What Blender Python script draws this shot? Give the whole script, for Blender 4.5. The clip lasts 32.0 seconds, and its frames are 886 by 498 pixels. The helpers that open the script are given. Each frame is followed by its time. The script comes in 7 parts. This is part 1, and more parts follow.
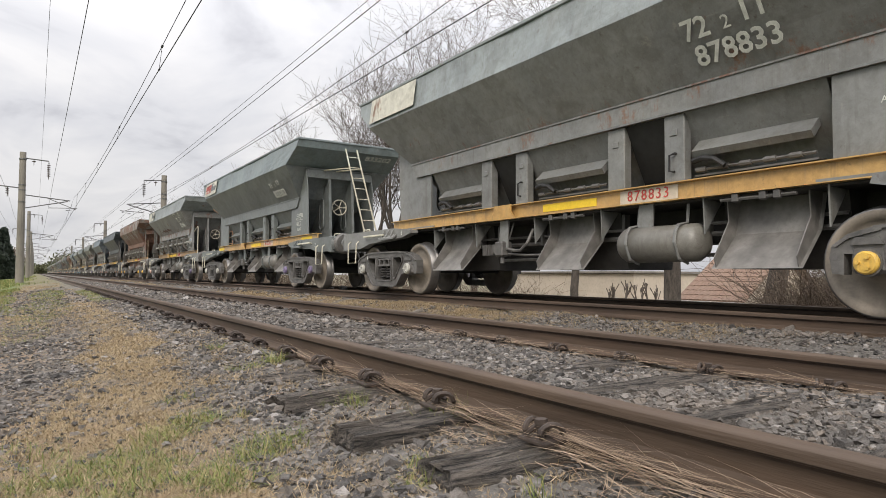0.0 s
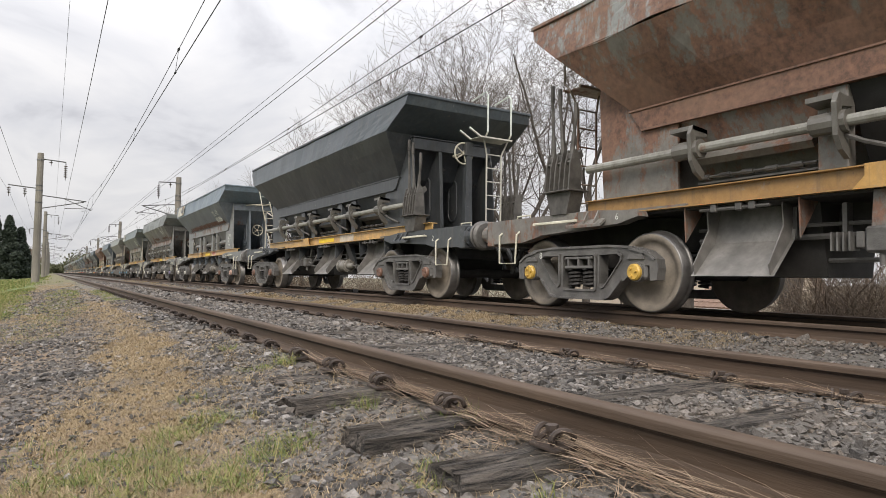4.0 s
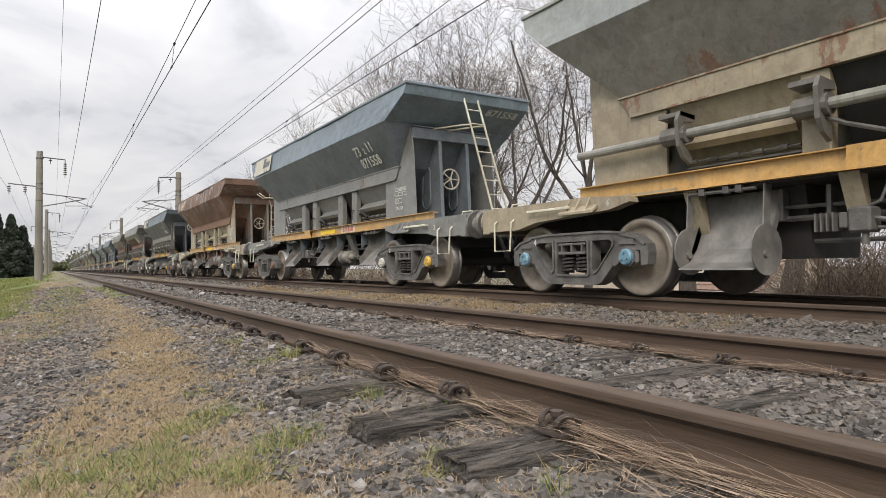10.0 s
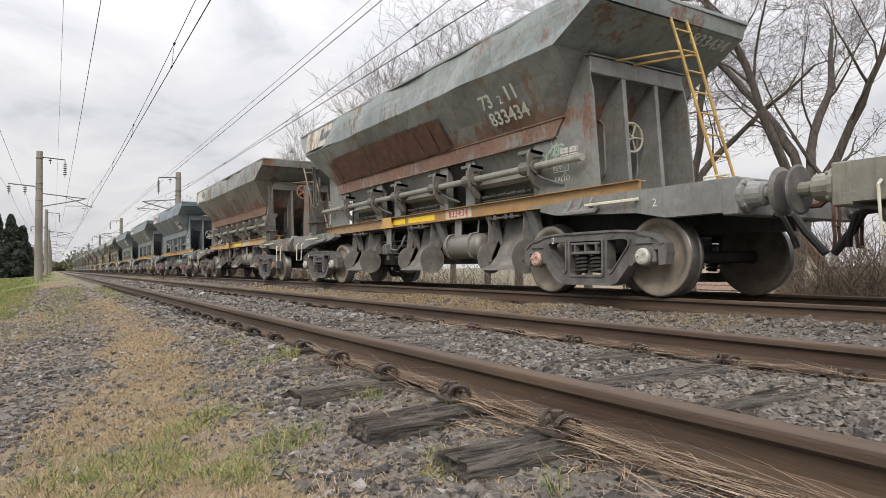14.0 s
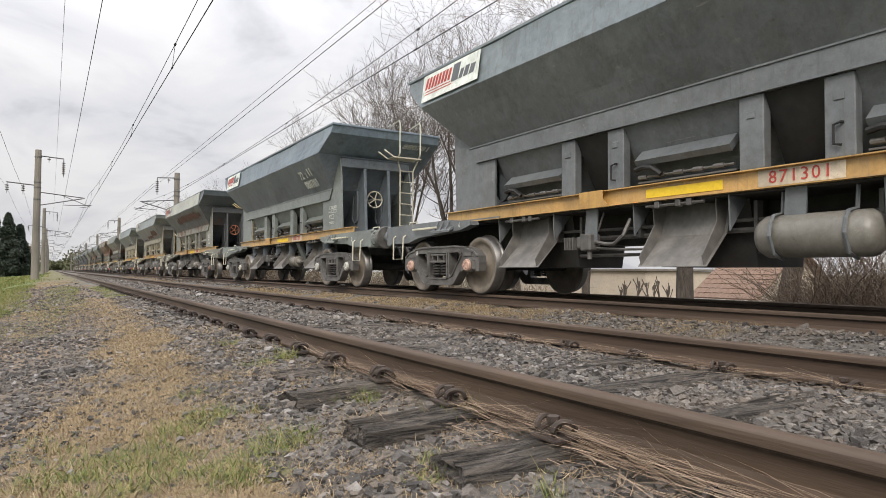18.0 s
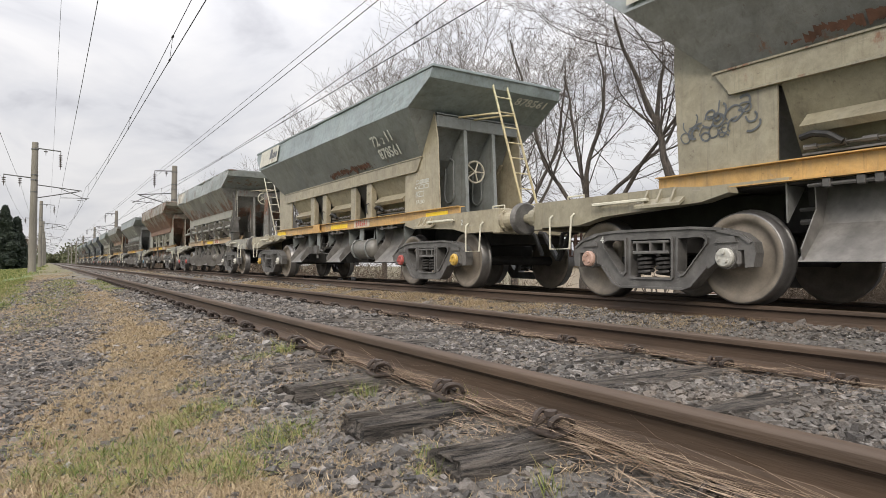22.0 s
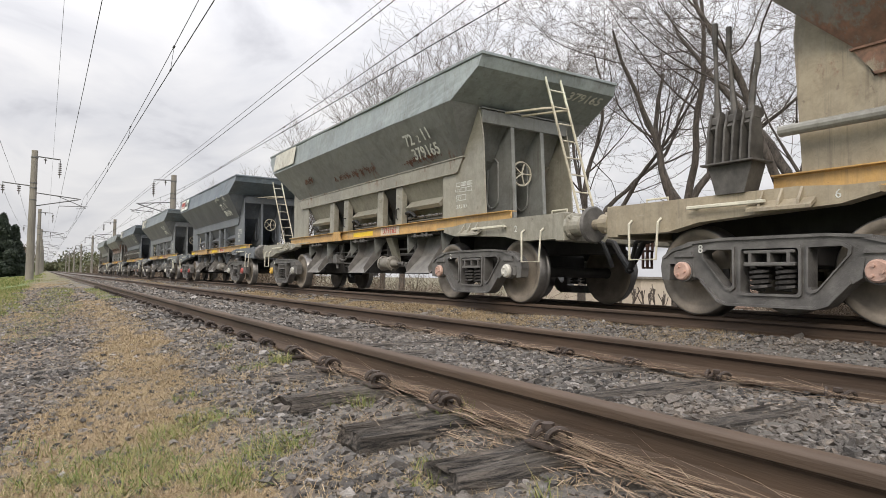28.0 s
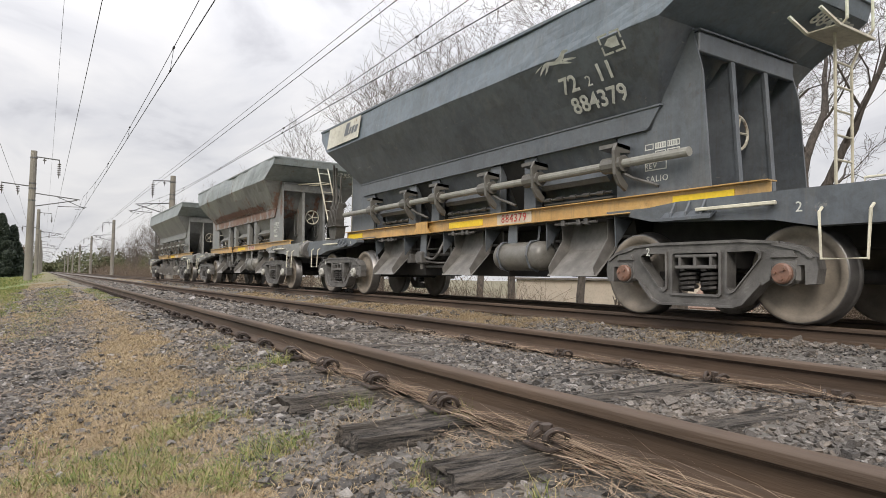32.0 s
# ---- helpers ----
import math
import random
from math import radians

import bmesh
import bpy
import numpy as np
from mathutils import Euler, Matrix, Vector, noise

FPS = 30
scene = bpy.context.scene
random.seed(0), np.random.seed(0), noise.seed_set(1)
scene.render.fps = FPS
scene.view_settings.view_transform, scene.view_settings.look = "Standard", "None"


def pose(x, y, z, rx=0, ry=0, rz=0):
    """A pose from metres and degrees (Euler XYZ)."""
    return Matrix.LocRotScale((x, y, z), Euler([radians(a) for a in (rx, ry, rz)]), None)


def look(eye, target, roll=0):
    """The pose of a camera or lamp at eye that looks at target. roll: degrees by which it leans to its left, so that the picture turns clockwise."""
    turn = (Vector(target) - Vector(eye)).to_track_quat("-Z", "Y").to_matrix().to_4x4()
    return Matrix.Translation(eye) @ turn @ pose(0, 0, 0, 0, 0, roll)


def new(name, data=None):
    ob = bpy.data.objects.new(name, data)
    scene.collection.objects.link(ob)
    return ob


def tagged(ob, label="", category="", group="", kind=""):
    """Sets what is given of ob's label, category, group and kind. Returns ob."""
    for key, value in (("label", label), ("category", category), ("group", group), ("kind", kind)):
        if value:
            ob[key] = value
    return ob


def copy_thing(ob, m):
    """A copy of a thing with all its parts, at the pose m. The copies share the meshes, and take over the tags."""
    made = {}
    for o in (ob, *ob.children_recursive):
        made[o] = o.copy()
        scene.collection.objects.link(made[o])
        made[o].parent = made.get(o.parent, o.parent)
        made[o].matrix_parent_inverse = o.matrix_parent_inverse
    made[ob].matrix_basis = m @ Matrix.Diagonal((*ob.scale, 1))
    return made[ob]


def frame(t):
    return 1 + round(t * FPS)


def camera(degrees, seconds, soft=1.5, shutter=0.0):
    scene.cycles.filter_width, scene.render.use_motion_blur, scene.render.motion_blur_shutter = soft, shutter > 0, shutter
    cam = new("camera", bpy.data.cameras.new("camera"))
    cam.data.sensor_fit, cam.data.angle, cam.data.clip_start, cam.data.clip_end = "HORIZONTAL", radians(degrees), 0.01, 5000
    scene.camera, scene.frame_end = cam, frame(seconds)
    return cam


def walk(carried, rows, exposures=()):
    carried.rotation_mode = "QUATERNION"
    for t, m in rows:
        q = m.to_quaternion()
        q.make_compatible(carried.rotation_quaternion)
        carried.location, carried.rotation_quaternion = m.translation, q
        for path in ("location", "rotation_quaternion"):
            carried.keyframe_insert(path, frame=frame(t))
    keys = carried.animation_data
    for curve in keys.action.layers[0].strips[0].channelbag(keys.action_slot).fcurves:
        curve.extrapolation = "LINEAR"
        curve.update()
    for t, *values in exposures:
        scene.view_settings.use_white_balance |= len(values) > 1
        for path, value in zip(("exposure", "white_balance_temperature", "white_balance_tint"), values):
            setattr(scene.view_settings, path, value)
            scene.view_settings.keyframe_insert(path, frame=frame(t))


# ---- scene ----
import collections
import itertools

cam = camera(69.49, 32.0, soft=0.4)
PATH = [
    (0, look((0.004, -0.001, 0.378), (5.375, 8.425, 0.780), 0.23)),
    (0.5, look((0.007, 0.001, 0.377), (5.368, 8.435, 0.744), 0.23)),
    (1, look((0.007, -0.001, 0.378), (5.360, 8.439, 0.727), 0.26)),
    (1.5, look((0.004, 0.004, 0.377), (5.368, 8.437, 0.713), 0.59)),
    (2, look((0.004, 0.001, 0.378), (5.343, 8.448, 0.755), 0.72)),
    (2.5, look((0.003, 0.003, 0.376), (5.312, 8.468, 0.786), 0.58)),
    (3, look((0.003, 0.003, 0.377), (5.278, 8.488, 0.821), 0.97)),
    (3.5, look((-0.000, -0.001, 0.377), (5.235, 8.506, 0.859), 0.95)),
    (5.5, look((0.001, 0.004, 0.376), (5.198, 8.539, 0.777), 0.93)),
    (6, look((0.001, 0.003, 0.377), (5.186, 8.543, 0.794), 0.87)),
    (6.5, look((0.001, 0.002, 0.379), (5.194, 8.536, 0.841), 0.73)),
    (7, look((-0.000, 0.002, 0.378), (5.205, 8.527, 0.855), 0.56)),
    (7.5, look((0.002, 0.002, 0.379), (5.209, 8.526, 0.846), 0.35)),
    (8, look((0.000, -0.001, 0.377), (5.194, 8.532, 0.830), -0.01)),
    (8.5, look((0.001, 0.001, 0.379), (5.190, 8.540, 0.772), -0.69)),
    (9, look((0.000, 0.000, 0.378), (5.188, 8.541, 0.748), -0.37)),
    (9.5, look((0.001, -0.000, 0.377), (5.194, 8.539, 0.725), -0.41)),
    (10, look((0.001, -0.001, 0.378), (5.201, 8.536, 0.671), -0.41)),
    (10.5, look((0.000, -0.001, 0.377), (5.213, 8.529, 0.617), -0.45)),
    (11, look((0.002, 0.001, 0.375), (5.201, 8.540, 0.585), -0.54)),
    (11.5, look((0.003, 0.000, 0.378), (5.188, 8.549, 0.575), -0.72)),
    (12, look((0.002, 0.002, 0.376), (5.183, 8.553, 0.571), -0.54)),
    (12.5, look((0.002, 0.001, 0.376), (5.201, 8.540, 0.591), -0.32)),
    (13, look((-0.000, 0.002, 0.375), (5.205, 8.537, 0.600), -0.17)),
    (13.5, look((0.001, 0.002, 0.377), (5.207, 8.536, 0.640), -0.15)),
    (14, look((0.002, 0.002, 0.377), (5.203, 8.538, 0.672), -0.40)),
    (14.5, look((-0.001, -0.000, 0.376), (5.185, 8.544, 0.715), -0.16)),
    (16.5, look((-0.001, -0.001, 0.375), (5.193, 8.538, 0.724), 0.04)),
    (17, look((0.001, -0.001, 0.377), (5.192, 8.540, 0.702), -0.08)),
    (17.5, look((-0.001, 0.002, 0.377), (5.213, 8.528, 0.721), 0.16)),
    (18, look((0.000, 0.001, 0.376), (5.227, 8.518, 0.735), 0.34)),
    (18.5, look((0.002, 0.001, 0.374), (5.234, 8.515, 0.756), 0.59)),
    (19, look((-0.001, -0.001, 0.374), (5.239, 8.508, 0.750), 0.53)),
    (19.5, look((-0.000, 0.003, 0.376), (5.232, 8.517, 0.726), 0.55)),
    (20, look((0.001, 0.003, 0.377), (5.253, 8.506, 0.696), 0.11)),
    (20.5, look((-0.000, 0.003, 0.375), (5.260, 8.502, 0.681), 0.39)),
    (21, look((0.001, 0.003, 0.376), (5.247, 8.511, 0.655), 0.41)),
    (21.5, look((0.000, 0.004, 0.374), (5.251, 8.510, 0.655), 0.70)),
    (22, look((0.000, 0.004, 0.376), (5.258, 8.506, 0.647), 0.56)),
    (22.5, look((0.000, 0.005, 0.375), (5.255, 8.509, 0.642), 0.40)),
    (23, look((0.000, 0.004, 0.375), (5.250, 8.511, 0.639), 0.28)),
    (23.5, look((0.000, 0.003, 0.376), (5.245, 8.513, 0.635), 0.33)),
    (24, look((0.001, 0.004, 0.375), (5.258, 8.507, 0.636), 0.54)),
    (24.5, look((-0.000, 0.002, 0.375), (5.261, 8.502, 0.641), 0.74)),
    (25, look((0.001, 0.005, 0.375), (5.273, 8.497, 0.684), 0.77)),
    (25.5, look((0.000, 0.003, 0.376), (5.279, 8.489, 0.725), 0.59)),
    (27.5, look((-0.002, 0.004, 0.375), (5.274, 8.488, 0.813), 1.05)),
    (28, look((-0.001, 0.001, 0.376), (5.273, 8.486, 0.822), 1.00)),
    (28.5, look((0.000, 0.003, 0.376), (5.273, 8.488, 0.812), 0.83)),
    (29, look((0.002, -0.002, 0.375), (5.257, 8.495, 0.817), 0.78)),
    (29.5, look((0.000, -0.000, 0.374), (5.266, 8.488, 0.835), 1.02)),
    (30, look((0.000, -0.000, 0.373), (5.259, 8.491, 0.860), 1.20)),
    (30.5, look((-0.001, -0.001, 0.371), (5.265, 8.485, 0.882), 1.32)),
    (31, look((-0.001, 0.001, 0.372), (5.279, 8.478, 0.880), 1.43)),
    (31.5, look((0.001, -0.001, 0.372), (5.290, 8.472, 0.863), 1.22)),
    (32, look((-0.000, -0.000, 0.373), (5.285, 8.476, 0.847), 1.19)),
]
walk(cam, PATH)

# ---- light: an overcast winter sky with a wide, weak sun behind the cloud ----
SUN_ELEVATION, SUN_ROTATION = 36.0, 215.0
world = bpy.data.worlds.new("overcast_sky")
scene.world = world
world.use_nodes = True


def sky_nodes():
    nt = world.node_tree
    nt.nodes.clear()
    out = nt.nodes.new("ShaderNodeOutputWorld")
    sky = nt.nodes.new("ShaderNodeTexSky")
    sky.sky_type = "NISHITA"
    sky.sun_disc = False
    sky.sun_elevation = radians(SUN_ELEVATION)
    sky.sun_rotation = radians(SUN_ROTATION)
    sky.dust_density = 3.0
    bg_sky = nt.nodes.new("ShaderNodeBackground")
    bg_sky.inputs["Strength"].default_value = 0.09
    nt.links.new(sky.outputs[0], bg_sky.inputs["Color"])
    # cloud deck laid on a plane high above, so that it flattens towards the horizon
    co = nt.nodes.new("ShaderNodeTexCoord")
    sep = nt.nodes.new("ShaderNodeSeparateXYZ")
    nt.links.new(co.outputs["Generated"], sep.inputs[0])
    up = nt.nodes.new("ShaderNodeMath")
    up.operation = "ADD"
    up.inputs[1].default_value = 0.34
    nt.links.new(sep.outputs["Z"], up.inputs[0])
    clampz = nt.nodes.new("ShaderNodeMath")
    clampz.operation = "MAXIMUM"
    clampz.inputs[1].default_value = 0.1
    nt.links.new(up.outputs[0], clampz.inputs[0])
    div = nt.nodes.new("ShaderNodeVectorMath")
    div.operation = "DIVIDE"
    nt.links.new(co.outputs["Generated"], div.inputs[0])
    nt.links.new(clampz.outputs[0], div.inputs[1])
    n1 = nt.nodes.new("ShaderNodeTexNoise")
    n1.inputs["Scale"].default_value = 2.3
    n1.inputs["Detail"].default_value = 6.0
    n1.inputs["Roughness"].default_value = 0.52
    n1.inputs["Distortion"].default_value = 0.5
    nt.links.new(div.outputs[0], n1.inputs["Vector"])
    ramp = nt.nodes.new("ShaderNodeValToRGB")
    e = ramp.color_ramp.elements
    e[0].position, e[0].color = 0.34, (0.54, 0.555, 0.60, 1)
    e[1].position, e[1].color = 0.62, (0.885, 0.895, 0.91, 1)
    mid = ramp.color_ramp.elements.new(0.46)
    mid.color = (0.74, 0.76, 0.80, 1)
    nt.links.new(n1.outputs["Fac"], ramp.inputs["Fac"])
    bg_cloud = nt.nodes.new("ShaderNodeBackground")
    bg_cloud.inputs["Strength"].default_value = 0.92
    # an overcast sky is brighter overhead than at the horizon
    lift = nt.nodes.new("ShaderNodeMath")
    lift.operation = "MULTIPLY_ADD"
    lift.inputs[1].default_value, lift.inputs[2].default_value = 3.1, 0.90
    pos = nt.nodes.new("ShaderNodeMath")
    pos.operation = "MAXIMUM"
    pos.inputs[1].default_value = 0.0
    nt.links.new(sep.outputs["Z"], pos.inputs[0])
    square = nt.nodes.new("ShaderNodeMath")
    square.operation = "MULTIPLY"
    nt.links.new(pos.outputs[0], square.inputs[0])
    nt.links.new(pos.outputs[0], square.inputs[1])
    nt.links.new(square.outputs[0], lift.inputs[0])
    scale = nt.nodes.new("ShaderNodeVectorMath")
    scale.operation = "SCALE"
    nt.links.new(ramp.outputs["Color"], scale.inputs[0])
    nt.links.new(lift.outputs[0], scale.inputs["Scale"])
    nt.links.new(scale.outputs[0], bg_cloud.inputs["Color"])
    mix = nt.nodes.new("ShaderNodeMixShader")
    mix.inputs[0].default_value = 0.93
    nt.links.new(bg_sky.outputs[0], mix.inputs[1])
    nt.links.new(bg_cloud.outputs[0], mix.inputs[2])
    nt.links.new(mix.outputs[0], out.inputs["Surface"])


sky_nodes()
sun_data = bpy.data.lights.new("sun", "SUN")
sun_data.energy = 2.1
sun_data.angle = radians(25)
sun_data.color = (1.0, 0.93, 0.83)
sun = new("sun", sun_data)
sun.matrix_world = look((-20, -20, 20.5), (0, 0, 0))
scene.view_settings.exposure = 0.12
scene.view_settings.use_white_balance = True
scene.view_settings.white_balance_temperature = 6660
scene.view_settings.white_balance_tint = 12

# ---- materials ----
def mat(name):
    m = bpy.data.materials.new(name)
    m.use_nodes = True
    return m, m.node_tree, m.node_tree.nodes["Principled BSDF"]


def node(nt, kind, **kw):
    n = nt.nodes.new(kind)
    for k, v in kw.items():
        n.inputs[k].default_value = v
    return n


def noise_tex(nt, vec, scale, detail=4.0, rough=0.55, dist=0.0):
    n = node(nt, "ShaderNodeTexNoise", Scale=scale, Detail=detail, Roughness=rough, Distortion=dist)
    if vec is not None:
        nt.links.new(vec, n.inputs["Vector"])
    return n.outputs["Fac"]


def ramp2(nt, fac, a, b, ca=(0, 0, 0, 1), cb=(1, 1, 1, 1)):
    r = nt.nodes.new("ShaderNodeValToRGB")
    e = r.color_ramp.elements
    e[0].position, e[0].color, e[1].position, e[1].color = a, ca, b, cb
    nt.links.new(fac, r.inputs["Fac"])
    return r.outputs["Color"]


def mixc(nt, fac, a, b, mode="MIX"):
    m = nt.nodes.new("ShaderNodeMix")
    m.data_type, m.blend_type = "RGBA", mode
    for sock, v in ((m.inputs[0], fac), (m.inputs[6], a), (m.inputs[7], b)):
        if hasattr(v, "links"):
            nt.links.new(v, sock)
        elif isinstance(v, (int, float)):
            sock.default_value = v
        else:
            sock.default_value = (*v[:3], 1)
    return m.outputs[2]


def mathn(nt, op, a, b):
    m = nt.nodes.new("ShaderNodeMath")
    m.operation = op
    for sock, v in ((m.inputs[0], a), (m.inputs[1], b)):
        if hasattr(v, "links"):
            nt.links.new(v, sock)
        else:
            sock.default_value = v
    return m.outputs[0]


def coords(nt, stretch=(1, 1, 1), shift=None):
    co = nt.nodes.new("ShaderNodeTexCoord")
    mp = nt.nodes.new("ShaderNodeMapping")
    mp.inputs["Scale"].default_value = stretch
    nt.links.new(co.outputs["Object"], mp.inputs["Vector"])
    if shift is not None:
        add = nt.nodes.new("ShaderNodeVectorMath")
        add.operation = "ADD"
        nt.links.new(mp.outputs[0], add.inputs[0])
        nt.links.new(shift, add.inputs[1])
        return add.outputs[0]
    return mp.outputs[0]


def bump(nt, bsdf, height, strength, dist=0.01):
    b = node(nt, "ShaderNodeBump", Strength=strength, Distance=dist)
    nt.links.new(height, b.inputs["Height"])
    nt.links.new(b.outputs[0], bsdf.inputs["Normal"])


def plain(name, color, rough=0.6, metal=0.0, vary=0.25, scale=6.0, relief=0.15, stretch=(1, 1, 1)):
    """A surface of one colour with two scales of variation and fine relief."""
    m, nt, b = mat(name)
    v = coords(nt, stretch)
    n1, n2 = noise_tex(nt, v, scale), noise_tex(nt, v, scale * 9, 3.0)
    lo = tuple(c * (1 - vary) for c in color)
    hi = tuple(min(1, c * (1 + vary)) for c in color)
    c1 = mixc(nt, ramp2(nt, n1, 0.3, 0.7), lo, hi)
    c2 = mixc(nt, mathn(nt, "MULTIPLY", ramp2(nt, n2, 0.45, 0.75), 0.35), c1, tuple(c * 0.6 for c in color))
    nt.links.new(c2, b.inputs["Base Color"])
    b.inputs["Roughness"].default_value = rough
    b.inputs["Metallic"].default_value = metal
    bump(nt, b, n2, relief, 0.01)
    return m


def wagon_paint():
    """Faded paint in the colour of its wagon, with dust, streaks and rust; the colour's fourth value says how rusty."""
    m, nt, b = mat("wagon_paint")
    info = nt.nodes.new("ShaderNodeObjectInfo")
    sh = nt.nodes.new("ShaderNodeCombineXYZ")
    off = mathn(nt, "MULTIPLY", info.outputs["Random"], 37.0)
    for i in range(3):
        nt.links.new(off, sh.inputs[i])
    v = coords(nt, (1, 1, 1), sh.outputs[0])
    vs = coords(nt, (3.0, 3.0, 0.35), sh.outputs[0])
    vl = coords(nt, (2.0, 0.5, 7.0), sh.outputs[0])
    vp = coords(nt, (1.5, 1.5, 0.75), sh.outputs[0])
    big, fine = noise_tex(nt, v, 0.8, 5), noise_tex(nt, v, 13, 6, 0.7)
    streak, grime = noise_tex(nt, vs, 2.2, 8, 0.70, 0.15), noise_tex(nt, v, 6.0, 10, 0.82, 0.3)
    col = mixc(nt, 1.0, info.outputs["Color"], mixc(nt, ramp2(nt, big, 0.3, 0.7), (0.86, 0.87, 0.89), (1.13, 1.12, 1.09)), "MULTIPLY")
    # above the crease the colour is brightened and blued to paint in sky sheen
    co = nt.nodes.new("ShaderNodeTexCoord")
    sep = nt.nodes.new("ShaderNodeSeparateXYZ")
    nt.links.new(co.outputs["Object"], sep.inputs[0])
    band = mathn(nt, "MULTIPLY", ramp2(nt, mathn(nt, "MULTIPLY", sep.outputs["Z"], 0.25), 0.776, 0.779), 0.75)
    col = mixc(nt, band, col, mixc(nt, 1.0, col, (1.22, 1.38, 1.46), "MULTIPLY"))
    col = mixc(nt, ramp2(nt, grime, 0.38, 0.60), mixc(nt, 1.0, col, (0.80, 0.785, 0.76), "MULTIPLY"), mixc(nt, 1.0, col, (1.08, 1.08, 1.07), "MULTIPLY"))
    # soot and old touch-up in ragged blotches, thin dark runs below every edge
    blotch = ramp2(nt, noise_tex(nt, v, 1.9, 8, 0.72, 0.4), 0.50, 0.58)
    col = mixc(nt, mathn(nt, "MULTIPLY", blotch, 0.42), col, mixc(nt, 1.0, col, (0.62, 0.60, 0.57), "MULTIPLY"))
    vd = coords(nt, (16.0, 16.0, 0.8), sh.outputs[0])
    runs = ramp2(nt, noise_tex(nt, vd, 1.0, 5, 0.65), 0.56, 0.72)
    col = mixc(nt, mathn(nt, "MULTIPLY", runs, 0.40), col, (0.075, 0.062, 0.052))
    worn = ramp2(nt, noise_tex(nt, v, 3.4, 10, 0.80, 0.2), 0.615, 0.645)
    col = mixc(nt, mathn(nt, "MULTIPLY", worn, 0.38), col, (0.30, 0.285, 0.25))
    dust = mathn(nt, "MULTIPLY", ramp2(nt, streak, 0.50, 0.78), 0.30)
    col = mixc(nt, dust, col, (0.21, 0.20, 0.18))
    scuff = mathn(nt, "MULTIPLY", ramp2(nt, noise_tex(nt, vl, 3.0, 6, 0.7), 0.66, 0.72), 0.35)
    col = mixc(nt, scuff, col, (0.40, 0.38, 0.34))
    # rust in ragged patches, most of it about the ledge; more on a rusty wagon
    patch = noise_tex(nt, vp, 1.3, 9, 0.74, 0.15)
    both = mathn(nt, "ADD", mathn(nt, "MULTIPLY", patch, 0.62), mathn(nt, "ADD", mathn(nt, "MULTIPLY", streak, 0.22), mathn(nt, "MULTIPLY", fine, 0.16)))
    far = mathn(nt, "MULTIPLY", mathn(nt, "ABSOLUTE", mathn(nt, "SUBTRACT", sep.outputs["Z"], 2.36), 0.0), 1.9)
    near = mathn(nt, "MAXIMUM", mathn(nt, "SUBTRACT", 1.0, far), 0.0)
    heavy = mathn(nt, "ADD", mathn(nt, "MULTIPLY", info.outputs["Alpha"], 0.20), 0.07)
    lim = mathn(nt, "SUBTRACT", 0.655, mathn(nt, "MULTIPLY", info.outputs["Alpha"], mathn(nt, "ADD", heavy, mathn(nt, "MULTIPLY", near, 0.15))))
    over = mathn(nt, "MULTIPLY", mathn(nt, "SUBTRACT", both, lim), 20.0)
    cl = nt.nodes.new("ShaderNodeClamp")
    nt.links.new(over, cl.inputs[0])
    rust = mixc(nt, ramp2(nt, fine, 0.35, 0.68), (0.080, 0.040, 0.028), (0.250, 0.122, 0.077))
    rust = mixc(nt, mathn(nt, "MULTIPLY", ramp2(nt, big, 0.45, 0.6), 0.45), rust, (0.235, 0.135, 0.090))
    fac = mathn(nt, "MULTIPLY", cl.outputs[0], 0.85)
    col = mixc(nt, fac, col, rust)
    chip = ramp2(nt, noise_tex(nt, v, 9, 9, 0.78), 0.61, 0.65)
    col = mixc(nt, mathn(nt, "MULTIPLY", chip, 0.45), col, (0.085, 0.055, 0.042))
    nt.links.new(col, b.inputs["Base Color"])
    rg = mathn(nt, "ADD", 0.29, mathn(nt, "MULTIPLY", fac, 0.42))
    nt.links.new(mathn(nt, "ADD", rg, mathn(nt, "MULTIPLY", grime, 0.18)), b.inputs["Roughness"])
    bump(nt, b, mathn(nt, "ADD", big, mathn(nt, "MULTIPLY", fine, 0.08)), 0.35, 0.02)
    return m


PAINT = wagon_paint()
YELLOW = plain("yellow_paint", (0.80, 0.56, 0.03), 0.5, 0, 0.1, 4)
WHITE = plain("white_paint", (0.66, 0.66, 0.62), 0.55, 0, 0.14, 5)
CREAM = plain("cream_paint", (0.55, 0.53, 0.43), 0.5, 0, 0.2, 6)
STENCIL = plain("stencil_paint", (0.55, 0.56, 0.52), 0.6, 0, 0.25, 9)
REDP = plain("red_paint", (0.42, 0.05, 0.04), 0.5, 0, 0.2, 6)
HOOK = plain("brown_coupling_steel", (0.10, 0.055, 0.04), 0.6, 0.1, 0.4, 8)
LEVERS = plain("grimy_lever_steel", (0.085, 0.08, 0.073), 0.6, 0.1, 0.45, 7)
CHALK = plain("pale_green_chalk", (0.32, 0.44, 0.36), 0.8, 0, 0.2, 8)
STICKER = plain("blue_sticker", (0.22, 0.35, 0.55), 0.5, 0, 0.15, 8)
RUSTED = plain("ragged_red_rust", (0.118, 0.058, 0.038), 0.8, 0, 0.5, 7, 0.3)
DARKP = plain("dark_lettering", (0.10, 0.11, 0.12), 0.5, 0, 0.2, 6)
# near-black colour stands in for shade under the wagon as well as grime
UNDER = plain("grimy_shaded_underframe", (0.036, 0.034, 0.032), 0.75, 0, 0.35, 5)
CAST = plain("grimy_cast_steel", (0.122, 0.118, 0.112), 0.5, 0.15, 0.40, 5, 0.45)
